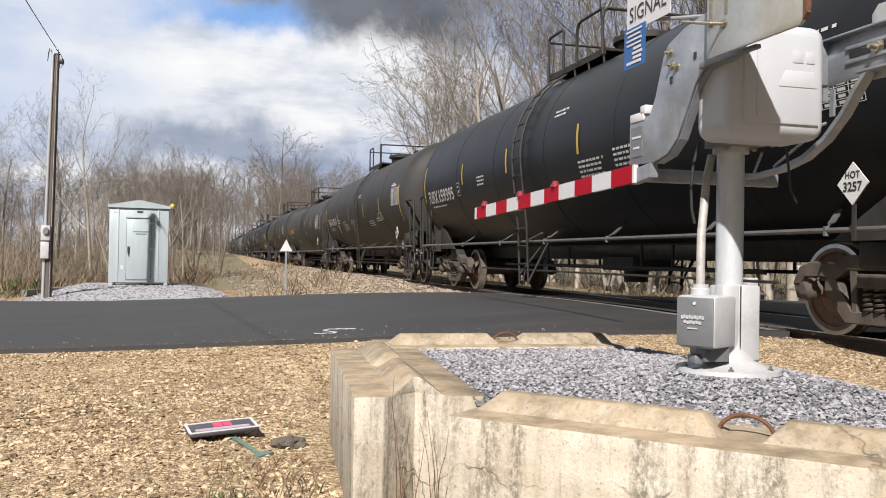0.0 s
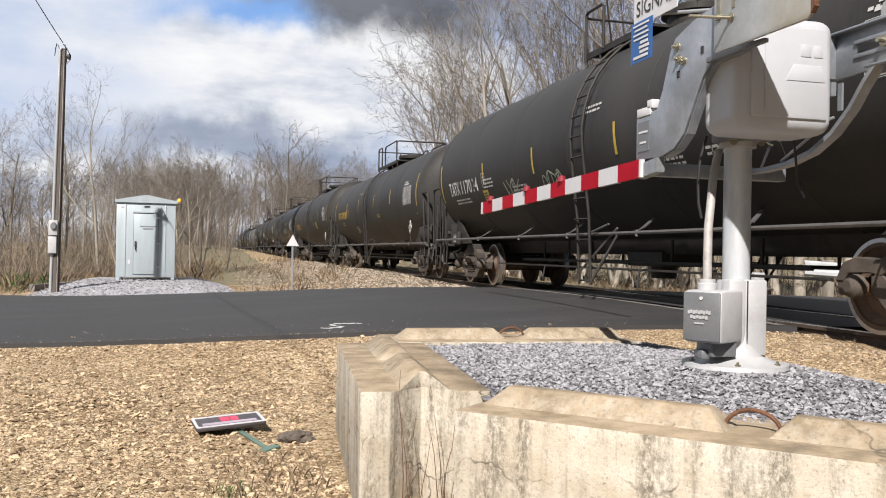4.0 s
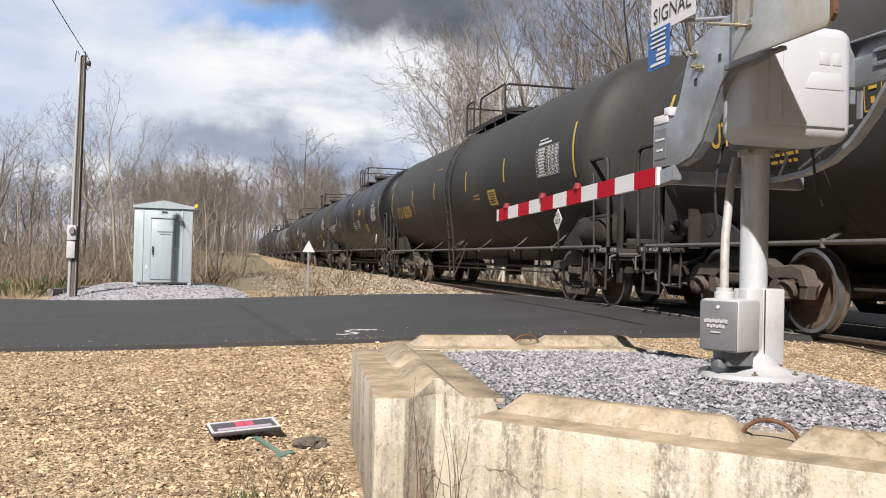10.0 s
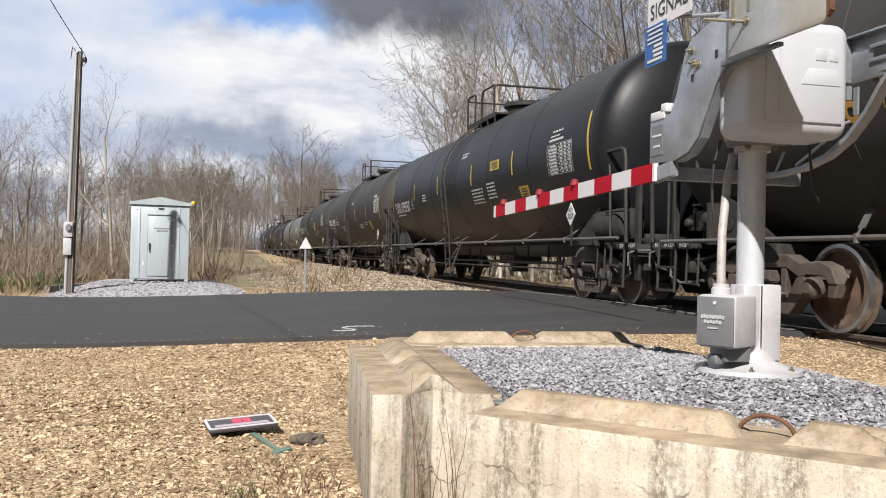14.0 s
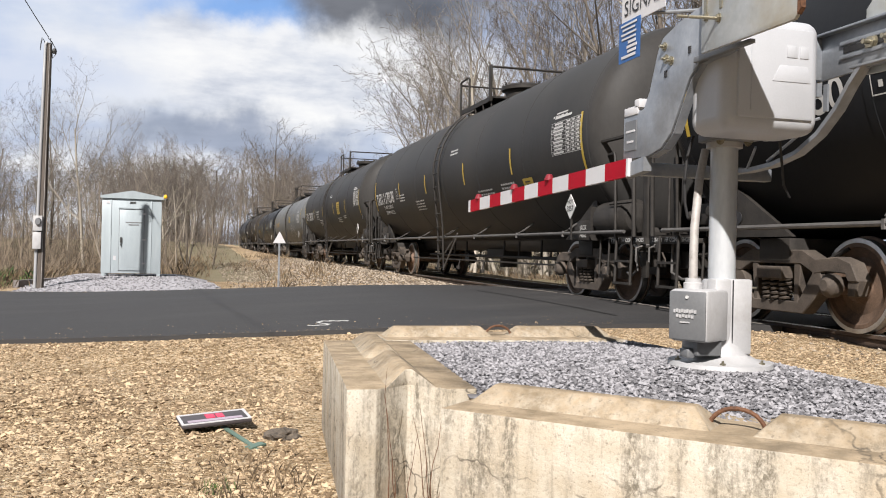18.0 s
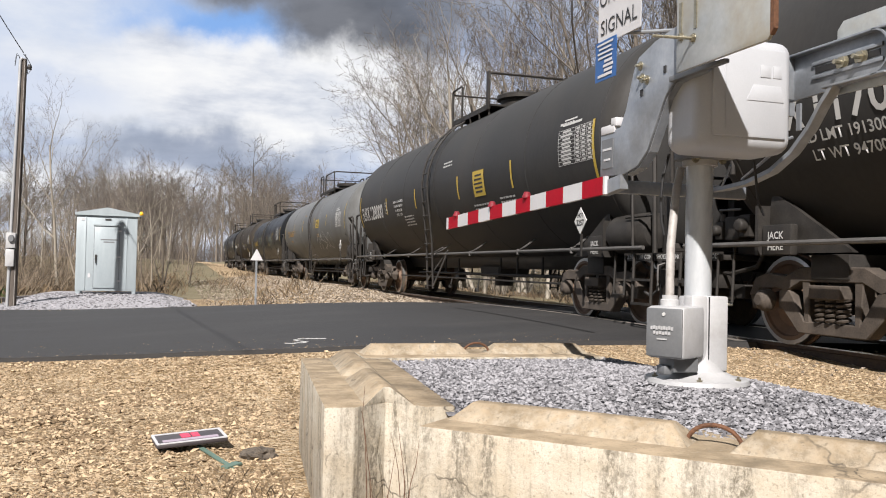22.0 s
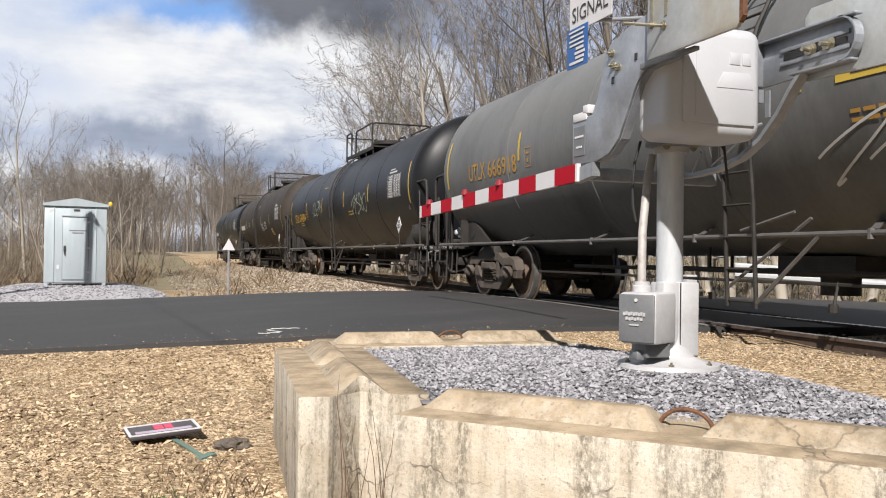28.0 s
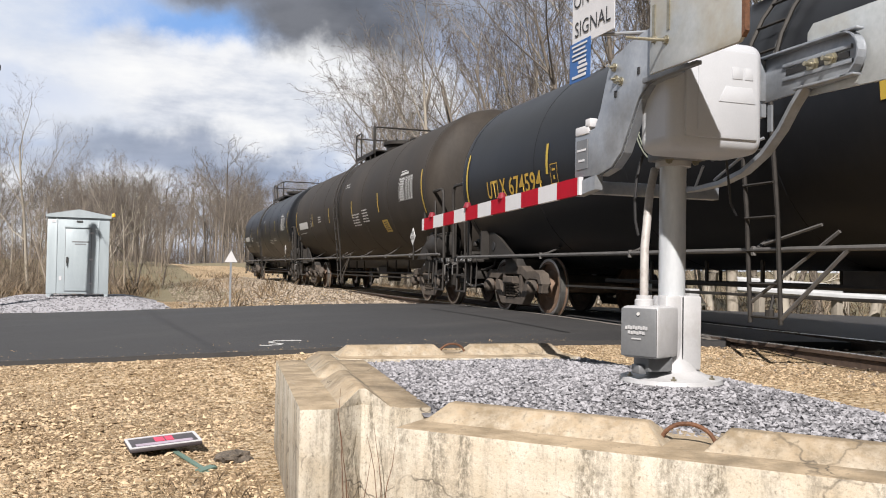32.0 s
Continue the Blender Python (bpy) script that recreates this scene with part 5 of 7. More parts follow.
STYLES = [
    dict(number="FURX 159395", ink="w", paint="black", build="tall", wheel=19.3, ladder=1.0, platform=0.2, hoop=-0.9, num_y=6.45, num_th=-0.22, panel=-0.11, notes=NOTES_A, label="glossy black tank car with white lettering"),
    dict(number="TATX 117014", ink="w", paint="charcoal", build="short", wheel=37.8, ladder=-0.3, platform=-0.15, hoop=-0.75, loop=0, num_y=6.12, num_th=-0.23, tape=-0.12, last=-7.27, notes=NOTES_B, label="faded black tank car with graffiti along its side", labels=((4.63, -0.44, 0.32, 0.36),), graffiti=((3.0, -0.40, 0.75, 0.5, "g"), (1.0, -0.41, 0.8, 0.5, "g"), (-4.2, -0.34, 0.9, 0.3, "g")), jack=1),
    dict(number="UTLX 675288", ink="y", paint="charcoal", build="low", wheel=56.1, ladder=0.0, platform=-0.1, num_y=5.74, num_th=-0.085, tape=0.08, panel=0.0, span=(2.17, 0.28), notes=NOTES_C, label="matt black tank car with yellow lettering", graffiti=((2.6, -0.52, 0.5, 0.3, "w"),)),
    dict(number="UTLX 683006", ink="o", paint="charcoal", build="tall", wheel=74.8, ladder=0.05, platform=-0.1, num_y=5.94, num_th=-0.24, span=(2.12, 0.36), panel=-0.05, notes=NOTES_C, label="matt black tank car with orange lettering and a yellow label", labels=((-3.3, -0.31, 0.55, 0.34),)),
    dict(number="FURX 159350", ink="w", paint="black", build="tall", wheel=93.3, ladder=0.85, platform=0.2, hoop=-0.9, num_y=6.43, num_th=-0.22, span=(2.15, 0.33), panel=-0.11, notes=NOTES_A, label="glossy black tank car with white lettering and small yellow labels", labels=((-3.15, 0.04, 0.6, 0.2), (-4.75, -0.40, 0.5, 0.32))),
    dict(number="TATX 117078", ink="w", paint="charcoal", build="short", wheel=111.5, ladder=0.45, platform=-0.1, hoop=-0.85, loop=0, num_y=6.52, num_th=-0.19, span=(2.35, 0.34), tape=-0.12, last=-7.24, notes=NOTES_B[1:], label="faded black tank car with white lettering", labels=((-4.9, -0.45, 0.45, 0.36),), words=(("LD LMT 191300 LB", 6.3, -0.36, 0.15), ("LT WT 94700 LB", 6.3, -0.47, 0.15)), jack=1),
    dict(number="FURX 128000", ink="w", paint="charcoal", build="short", wheel=129.6, ladder=0.65, platform=-0.1, hoop=-1.0, loop=0, num_y=6.35, num_th=-0.185, span=(2.55, 0.39), tape=-0.13, last=-7.24, notes=NOTES_B[2:], label="black tank car with large white lettering and a yellow sign", labels=((-2.63, -0.14, 0.6, 0.48),), words=HEAT, jack=1),
    dict(number="UTLX 666918", ink="o", paint="grey", build="low", wheel=147.9, ladder=-0.6, platform=-0.1, num_y=5.72, num_th=-0.085, span=(2.05, 0.29), tape=0.07, panel=0.0, notes=NOTES_C, label="weathered grey tank car with orange lettering and graffiti", labels=((-2.2, 0.03, 0.75, 0.33),), graffiti=((-3.1, -0.42, 2.9, 0.75, "w"),), valve=M_CAST),
    dict(number="UTLX 674594", ink="y", paint="black", build="low", wheel=166.2, ladder=0.0, platform=-0.1, num_y=5.86, num_th=-0.17, span=(2.1, 0.29), tape=0.01, panel=0.0, notes=NOTES_C, label="black tank car with yellow lettering and green graffiti", graffiti=((2.6, -0.04, 1.3, 0.6, "g"), (-3.2, -0.12, 1.5, 0.6, "g"))),
    dict(number="", ink="w", paint="brown", build="tall", wheel=184.5, ladder=0.4, platform=-0.1, hoop=-0.9, loop=0, num_y=6.4, num_th=-0.2, tape=-0.12, notes=NOTES_A, label="dusty brownish-black tank car with white lettering", labels=((-4.55, -0.50, 0.5, 0.33),)),
    dict(number="", ink="w", paint="black", build="tall", wheel=202.6, ladder=0.4, platform=0.0, num_y=6.4, num_th=-0.2, notes=NOTES_B, label="black tank car at the end of the train"),
]
CARS = [(build_car(s), s["wheel"] - 5.96) for s in STYLES]

# ---- crossing gate ----
MAST = Vector((2.74, 4.08))
YZ = Matrix(((0, 0, 1, 0), (1, 0, 0, 0), (0, 1, 0, 0), (0, 0, 0, 1)))  # outline (y, z), pulled along x
M_BRASS = surf("zinc_plated_bolt", (0.2219, 0.1997, 0.1387), (0.3440, 0.3218, 0.2552), 30.0, 0.4, 0.8, 0.05)
M_PLATE = surf("mottled_galvanised_plate", (0.2736, 0.2964, 0.3040), (0.4408, 0.4636, 0.4712), 3.0, 0.45, 0.25, 0.06, 30.0, stains=((0.3040, 0.2584, 0.1672), 2.2, 0.6))
M_MECH = surf("satin_aluminium_casting", (0.3608, 0.3720, 0.3906), (0.4210, 0.4340, 0.4557), 4.0, 0.45, 0.05, 0.06, 120.0)
M_BLUE = plain("blue_sign_sheeting", (0.0128, 0.0832, 0.2688), 0.4)
M_SIGNWHITE = plain("white_sign_sheeting", (0.5120, 0.5120, 0.5248), 0.4)
M_LAMP = surf("red_lamp_lens", (0.12, 0.012, 0.018), (0.22, 0.022, 0.032), 40.0, 0.55, 0.0, 0.3, gloss=0.2)
M_CONDUIT = surf("weathered_conduit", (0.2622, 0.2451, 0.2280), (0.3762, 0.3591, 0.3420), 14.0, 0.6, 0.1, 0.2, stains=((0.1140, 0.0969, 0.0798), 16.0, 0.5))
M_MAST = surf("bright_galvanised_mast", (0.4104, 0.4332, 0.4560), (0.5472, 0.5700, 0.5852), 5.0, 0.34, 0.3, 0.05, 40.0, stretch=(1, 1, 0.3))
M_COVER = surf("grey_cover_plate", (0.1442, 0.1498, 0.1553), (0.1997, 0.2053, 0.2108), 6.0, 0.5, 0.4, 0.06)
FACE_LEFT = Matrix(((0, 0, -1, 0), (-1, 0, 0, 0), (0, 1, 0, 0), (0, 0, 0, 1)))  # drawing that faces -x, right towards -y


def bolt(parent, at, way, long=0.05, r=0.011):
    a = Vector(at)
    w = Vector(way).normalized()
    f = Form().tube([a, a + w * long], r * 0.62, 8)
    turn = w.to_track_quat("Z", "Y").to_matrix().to_4x4()
    f.lathe([(r * 1.5, 0), (r * 1.5, 0.012)], 6, Matrix.Translation(a) @ turn).lathe([(r * 2.1, -0.003), (r * 2.1, 0.0015)], 12, Matrix.Translation(a) @ turn)
    part("bolt", f, M_BRASS, parent, smooth=30)


def build_gate():
    g = thing("crossing_gate", pose(0, 0, 0), "galvanised railway crossing gate with its striped arm lowered", "crossing gate")
    x, y = MAST
    part("mast", Form().tube([(x, y, 0.70), (x, y, 3.6)], 0.072, 32), M_MAST, g, "shiny galvanised steel mast")
    # split foot casting on the stone
    foot = Form()
    foot.lathe([(0.272, 0.0), (0.278, 0.012), (0.272, 0.034), (0.20, 0.046), (0.145, 0.075), (0.118, 0.14), (0.105, 0.23), (0.102, 0.46), (0.095, 0.475)], 36, Matrix.Translation((x, y, 0.655)))
    base = part("foot_casting", foot, M_CAST, g)
    part("foot_clamp", Form().box((x + 0.055, y - 0.075, 0.935), (0.115, 0.09, 0.40)).box((x - 0.06, y - 0.07, 0.935), (0.10, 0.085, 0.40)), M_CAST, base, bevel=0.012)
    part("clamp_gap", Form().box((x - 0.005, y - 0.116, 0.93), (0.005, 0.003, 0.40)), M_BLACKINK, base)
    bolt(base, (x + 0.112, y - 0.075, 1.09), (1, -0.2, 0), 0.05)
    for a in (-120, -60, 15, 170):
        bolt(base, (x + 0.235 * math.cos(radians(a)), y + 0.235 * math.sin(radians(a)), 0.69), (0, 0, 1), 0.025, 0.011)
    jb = part("junction_box", Form().box((2.545, 3.985, 0.945), (0.24, 0.22, 0.27), rz=30), M_CAST, g, bevel=0.022)
    m = Matrix.Translation((2.545, 3.985, 0.945)) @ Matrix.Rotation(radians(30), 4, "Z")
    part("cover", Form().box((-0.123, 0, 0), (0.012, 0.205, 0.25), m=None), M_COVER, jb, "grey cover with raised illegible lettering", m=m, bevel=0.008)
    letters = Form()
    for dz, w, n, hgt in ((0.022, 0.13, 9, 0.018), (-0.004, 0.10, 6, 0.016), (-0.034, 0.07, 1, 0.007)):
        for k in range(n):
            letters.box((-0.1315, 0.01 + w * ((k + 0.5) / n - 0.5), dz + 0.003 * (k % 2)), (0.006, w / n * 0.78, hgt))
    part("raised_lettering", letters, M_CAST, jb, m=m)
    part("cover_screw", Form().lathe([(0.009, 0), (0.009, 0.006)], 10, Matrix.Translation((-0.129, 0.0, 0.095)) @ Matrix.Rotation(radians(-90), 4, "Y")), M_WHITE, jb, m=m)
    part("box_bracket", Form().box((2.575, 4.0, 0.775), (0.15, 0.15, 0.08)).box((2.49, 4.0, 0.745), (0.05, 0.08, 0.05)), M_COVER, jb, bevel=0.01)
    c = part("conduit", Form().tube([(2.535, 4.03, 1.07), (2.54, 4.04, 1.22), (2.56, 4.07, 1.40), (2.60, 4.11, 1.56), (2.65, 4.17, 1.70), (2.70, 4.20, 1.84)], 0.023, 14), M_CONDUIT, g, "scuffed grey flexible conduit")
    part("conduit_fitting", Form().lathe([(0.05, 0), (0.05, 0.035), (0.042, 0.04), (0.042, 0.06)], 14, Matrix.Translation((2.535, 4.03, 1.075))), M_CAST, c)
    # mechanism housing in front of the mast
    box = Form().box((2.715, 3.80, 2.155), (0.555, 0.34, 0.575))
    h = part("mechanism_housing", box, M_MECH, g, "white-lit cast aluminium mechanism housing", bevel=0.0)
    bv = h.modifiers.new("round", "BEVEL")
    bv.width, bv.segments = 0.075, 6
    part("housing_lid", Form().box((2.715, 3.632, 2.16), (0.43, 0.03, 0.45)), M_MECH, h, bevel=0.012)
    emb = Form().box((2.80, 3.616, 2.27), (0.06, 0.005, 0.06)).box((2.87, 3.616, 2.27), (0.05, 0.005, 0.06)).prism([(-0.11, -0.05), (0.11, -0.05), (0.09, 0.03), (-0.07, 0.03)], 0.004, Matrix.Translation((2.80, 3.6175, 2.17)) @ Matrix.Rotation(radians(90), 4, "X"))
    part("embossed_panel", emb, M_MECH, h, "raised plain maker's panel", bevel=0.0015)
    part("seam", Form().box((2.57, 3.6155, 2.13), (0.004, 0.004, 0.32)), M_MECH, h)
    under = Form().box((x, 4.02, 1.895), (0.24, 0.26, 0.05))
    for dx in (-0.09, 0.02, 0.16):
        under.box((x + dx, 3.85, 1.90), (0.018, 0.22, 0.06))
    part("mounting_bracket", under, M_COVER, g, bevel=0.006)
    part("mast_clamp", Form().lathe([(0.095, 0), (0.095, 0.06)], 24, Matrix.Translation((x, y, 1.84))), M_CAST, g)
    for dx in (-0.08, 0.09):
        bolt(g, (x + dx, 4.0, 1.87), (0, -1, 0), 0.04)
    part("cable", Form().tube([(2.56, 4.1, 1.90), (2.53, 4.11, 1.78), (2.525, 4.12, 1.65), (2.53, 4.12, 1.54), (2.55, 4.12, 1.46)], 0.008, 8), M_BLACKINK, g)
    part("cable", Form().tube([(2.95, 3.9, 1.9), (2.97, 3.9, 1.75), (3.0, 3.92, 1.64), (3.06, 3.95, 1.58)], 0.007, 8), M_BLACKINK, g)
    # main shaft and the two support arms
    part("main_shaft", Form().tube([(2.41, 3.86, 2.26), (3.10, 3.86, 2.26)], 0.045, 18), M_CAST, g)
    left = [(4.56, 1.81), (4.28, 1.80), (4.14, 1.83), (4.04, 1.90), (3.95, 2.04), (3.87, 2.16), (3.79, 2.22), (3.56, 2.24), (3.56, 2.44), (3.76, 2.50), (3.97, 2.47), (4.14, 2.42), (4.19, 2.36), (4.27, 2.16), (4.33, 2.07), (4.56, 2.05)]
    a = part("support_arm", Form().prism(left, 0.014, Matrix.Translation((2.386, 0, 0)) @ YZ), M_GALV, g, "scuffed galvanised support arm", bevel=0.003)
    edge = Form()
    rim = left[1:8]
    for (y0, z0), (y1, z1) in zip(rim, rim[1:]):
        d = Vector((0, y1 - y0, z1 - z0))
        nrm = Vector((0, -d.z, d.y)).normalized() * 0.007
        vs = [Vector((2.40, y0, z0)), Vector((2.40, y1, z1)), Vector((2.452, y1, z1)), Vector((2.452, y0, z0))]
        edge.add(vs + [v + nrm for v in vs], [(0, 1, 2, 3), (7, 6, 5, 4), (0, 4, 5, 1), (1, 5, 6, 2), (2, 6, 7, 3), (3, 7, 4, 0)])
    part("flange", edge, M_GALV, a)
    part("arm_cap", Form().box((2.405, 4.47, 2.075), (0.05, 0.16, 0.05)).box((2.405, 4.40, 2.11), (0.05, 0.06, 0.05)), M_SIGNWHITE, a, bevel=0.005)
    part("maker_plate", Form().box((2.384, 4.47, 1.935), (0.006, 0.13, 0.17)), M_COVER, a, "small dark maker's plate")
    mk = Form().box((2.380, 4.47, 1.96), (0.004, 0.10, 0.012)).box((2.380, 4.47, 1.90), (0.004, 0.07, 0.012))
    part("plate_marks", mk, M_SIGNWHITE, a)
    for yy, zz in ((4.10, 2.30), (4.12, 2.37), (4.05, 2.28)):
        bolt(a, (2.384, yy, zz), (-1, 0, 0), 0.03, 0.0125)
    for yy, zz in ((3.87, 2.30), (3.70, 2.30), (4.10, 2.22)):
        part("slot", Form().box((2.383, yy, zz), (0.006, 0.02, 0.035)), M_BLACKINK, a)
    # counterweight plates
    w = part("counterweight_plate", Form().prism([(3.557, 2.20), (2.90, 2.197), (2.866, 2.23), (2.866, 2.725), (3.557, 2.725)], 0.018, Matrix.Translation((2.25, 0, 0)) @ YZ), M_PLATE, g, "mottled galvanised counterweight plate", bevel=0.003)
    part("rusty_edge", Form().prism([(2.88, 2.212), (2.858, 2.236), (2.858, 2.722), (2.88, 2.722)], 0.022, Matrix.Translation((2.248, 0, 0)) @ YZ), M_RUST, w, "rust along the plate edge")
    part("lower_weight", Form().prism([(3.80, 2.215), (3.34, 2.215), (3.34, 2.235), (3.80, 2.245)], 0.03, Matrix.Translation((2.362, 0, 0)) @ YZ), M_COVER, w, bevel=0.004)
    for yy, zz in ((3.52, 2.362), (3.42, 2.333)):
        bolt(w, (2.25, yy, zz), (-1, 0.18, 0), 0.14, 0.012)
        part("spacer", Form().tube([(2.268, yy, zz), (2.39, yy + 0.1, zz - 0.02)], 0.022, 12), M_GALV, w)
    for yy in (3.52, 3.40):
        part("slot", Form().box((2.248, yy, 2.45), (0.006, 0.02, 0.15)), M_BRASS, w)
    bolt(w, (2.25, 3.01, 2.45), (-1, 0, 0), 0.02, 0.014)
    cap = [(3.21 - 0.11 * math.sin(a), 2.30 - 0.11 * math.cos(a)) for a in [math.pi * i / 10 for i in range(11)]]
    right = [(3.86, 2.17), (3.44, 2.185)] + cap + [(3.60, 2.41), (3.84, 2.41)]
    b = part("support_arm", Form().prism(right, 0.014, Matrix.Translation((3.10, 0, 0)) @ YZ), M_GALV, g, "galvanised support arm with slotted end", bevel=0.003)
    curve = [(3.46, 2.20), (3.54, 2.12), (3.63, 2.01), (3.76, 1.90), (3.92, 1.82), (4.12, 1.775), (4.34, 1.76), (4.56, 1.76)]
    sw = Form()
    for i, (cy, cz) in enumerate(curve):
        t = Vector((0, curve[min(i + 1, 7)][0] - curve[max(i - 1, 0)][0], curve[min(i + 1, 7)][1] - curve[max(i - 1, 0)][1])).normalized()
        nrm = Vector((0, -t.z, t.y)) * 0.012
        c = Vector((0, cy, cz))
        sw.v += [tuple(c + nrm + Vector((3.065, 0, 0))), tuple(c + nrm + Vector((3.125, 0, 0))), tuple(c - nrm + Vector((3.125, 0, 0))), tuple(c - nrm + Vector((3.065, 0, 0)))]
        if i:
            k = 4 * i
            sw.f += [(k - 4 + j, k - 4 + (j + 1) % 4, k + (j + 1) % 4, k + j) for j in range(4)]
    part("swept_arm", sw, M_GALV, b)
    part("web", Form().box((3.09, 3.82, 2.13), (0.03, 0.10, 0.07)).box((3.09, 3.72, 2.08), (0.012, 0.03, 0.14)), M_GALV, b)
    rimf = Form().box((3.085, 3.47, 2.405), (0.05, 0.72, 0.012)).box((3.085, 3.33, 2.195), (0.05, 0.40, 0.012)).box((3.085, 3.78, 2.29), (0.06, 0.02, 0.22))
    part("flange", rimf, M_GALV, b, bevel=0.003)
    rim2 = Form()
    for (y0, z0), (y1, z1) in zip(cap, cap[1:]):
        vs = [Vector((xx, yy, zz)) for yy, zz in ((y0, z0), (y1, z1)) for xx in (3.06, 3.10)]
        off = [Vector((0, (3.21 - v.y) * 0.08, (2.30 - v.z) * 0.08)) for v in vs]
        rim2.add(vs + [v + o for v, o in zip(vs, off)], [(0, 1, 3, 2), (4, 6, 7, 5), (0, 2, 6, 4), (1, 5, 7, 3), (0, 4, 5, 1), (2, 3, 7, 6)])
    part("end_rim", rim2, M_GALV, b, smooth=60)
    part("slot", Form().box((3.098, 3.40, 2.30), (0.006, 0.42, 0.03)), M_BLACKINK, b)
    part("slot_rail", Form().box((3.094, 3.40, 2.335), (0.012, 0.46, 0.02)).box((3.094, 3.40, 2.265), (0.012, 0.46, 0.02)), M_GALV, b, bevel=0.002)
    for yy in (3.42, 3.30):
        bolt(b, (3.09, yy, 2.30), (-1, 0, 0), 0.05, 0.02)
    part("counterweight_plate", Form().prism([(3.50, 2.16), (2.70, 2.14), (2.70, 2.52), (3.46, 2.52), (3.50, 2.48)], 0.018, Matrix.Translation((3.13, 0, 0)) @ YZ), M_PLATE, g, "mottled galvanised counterweight plate", bevel=0.003)
    part("crossbar", Form().box((2.87, 4.54, 1.755), (0.98, 0.07, 0.075)), M_GALV, g, bevel=0.004)
    br = Form()
    for p, q in (((2.95, 4.1, 1.86), (3.10, 4.4, 1.75)), ((3.0, 3.8, 1.90), (3.10, 4.2, 1.80)), ((2.86, 4.0, 1.88), (3.08, 3.75, 1.98))):
        br.tube([p, q], 0.008, 6)
    part("brace_rod", br, M_GALV, g)
    # striped arm along +y
    arm = Vector((2.37, 4.45, 1.7516))
    tip = Vector((2.37, 7.58, 1.652))
    way = tip - arm
    core = part("gate_arm", Form().prism([(4.30, 1.72), (4.52, 1.695), (4.66, 1.745), (4.66, 1.76), (4.30, 1.80)], 0.05, Matrix.Translation((2.375, 0, 0)) @ YZ), M_GALV, g, "red and white striped gate arm with red lamps")
    at, lens = 0.0, [0.02] + [0.265] * 11 + [0.06]
    for k, d in enumerate(lens):
        p, q = arm + way * (at / way.length), arm + way * ((at + d) / way.length)
        at += d
        f = Form()
        hgt = 0.052
        f.add([p + Vector((s, 0, z)) for s in (-0.013, 0.013) for z in (-hgt, hgt)] + [q + Vector((s, 0, z)) for s in (-0.013, 0.013) for z in (-hgt, hgt)], [(0, 1, 3, 2), (4, 6, 7, 5), (0, 4, 5, 1), (2, 3, 7, 6), (1, 5, 7, 3), (0, 2, 6, 4)])
        part("stripe", f, M_RED if k % 2 else M_SIGNWHITE, core, smooth=0)
    for yy in (5.62, 6.31, 7.19):
        p = arm + way * ((yy - arm.y) / (tip.y - arm.y)) + Vector((0, 0, 0.052))
        part("lamp", Form().lathe([(0.036, -0.005), (0.034, 0.008), (0.028, 0.016), (0.024, 0.032), (0.017, 0.038), (0.004, 0.040)], 16, Matrix.Translation(p)), M_LAMP, core, "red lamp on the arm")
    # sign plates on a rod
    sg = part("sign", Form().prism([(4.22, 2.62), (4.22, 3.35), (4.72, 3.35), (4.72, 2.62)], 0.005, Matrix.Translation((2.44, 0, 0)) @ YZ), M_SIGNWHITE, g, "white sign plate with black words")
    for words, z, s in (("STOP", 3.10, 0.15), ("ON RED", 2.89, 0.125), ("SIGNAL", 2.715, 0.128)):
        part("sign_text", text_mesh(words, s, 0.0), M_BLACKINK, sg, m=Matrix.Translation((2.436, 4.47, z)) @ FACE_LEFT)
    bs = part("blue_sign", Form().prism([(4.48, 2.40), (4.48, 2.64), (4.735, 2.64), (4.735, 2.40)], 0.004, Matrix.Translation((2.432, 0, 0)) @ YZ), M_BLUE, g, "small blue notice plate with white bars")
    for k in range(8):
        wdt = (0.19, 0.15, 0.18, 0.17, 0.09, 0.12, 0.10, 0.17)[k]
        part("notice_bar", Form().box((2.429, 4.61 - (0.04 if 3 < k < 7 else 0), 2.618 - 0.027 * k), (0.003, wdt, 0.011 if k < 4 else 0.016)), M_SIGNWHITE, bs)
    part("sign_rod", Form().tube([(2.45, 4.47, 2.645), (2.74, 4.08, 2.60)], 0.011, 8), M_GALV, g)


build_gate()


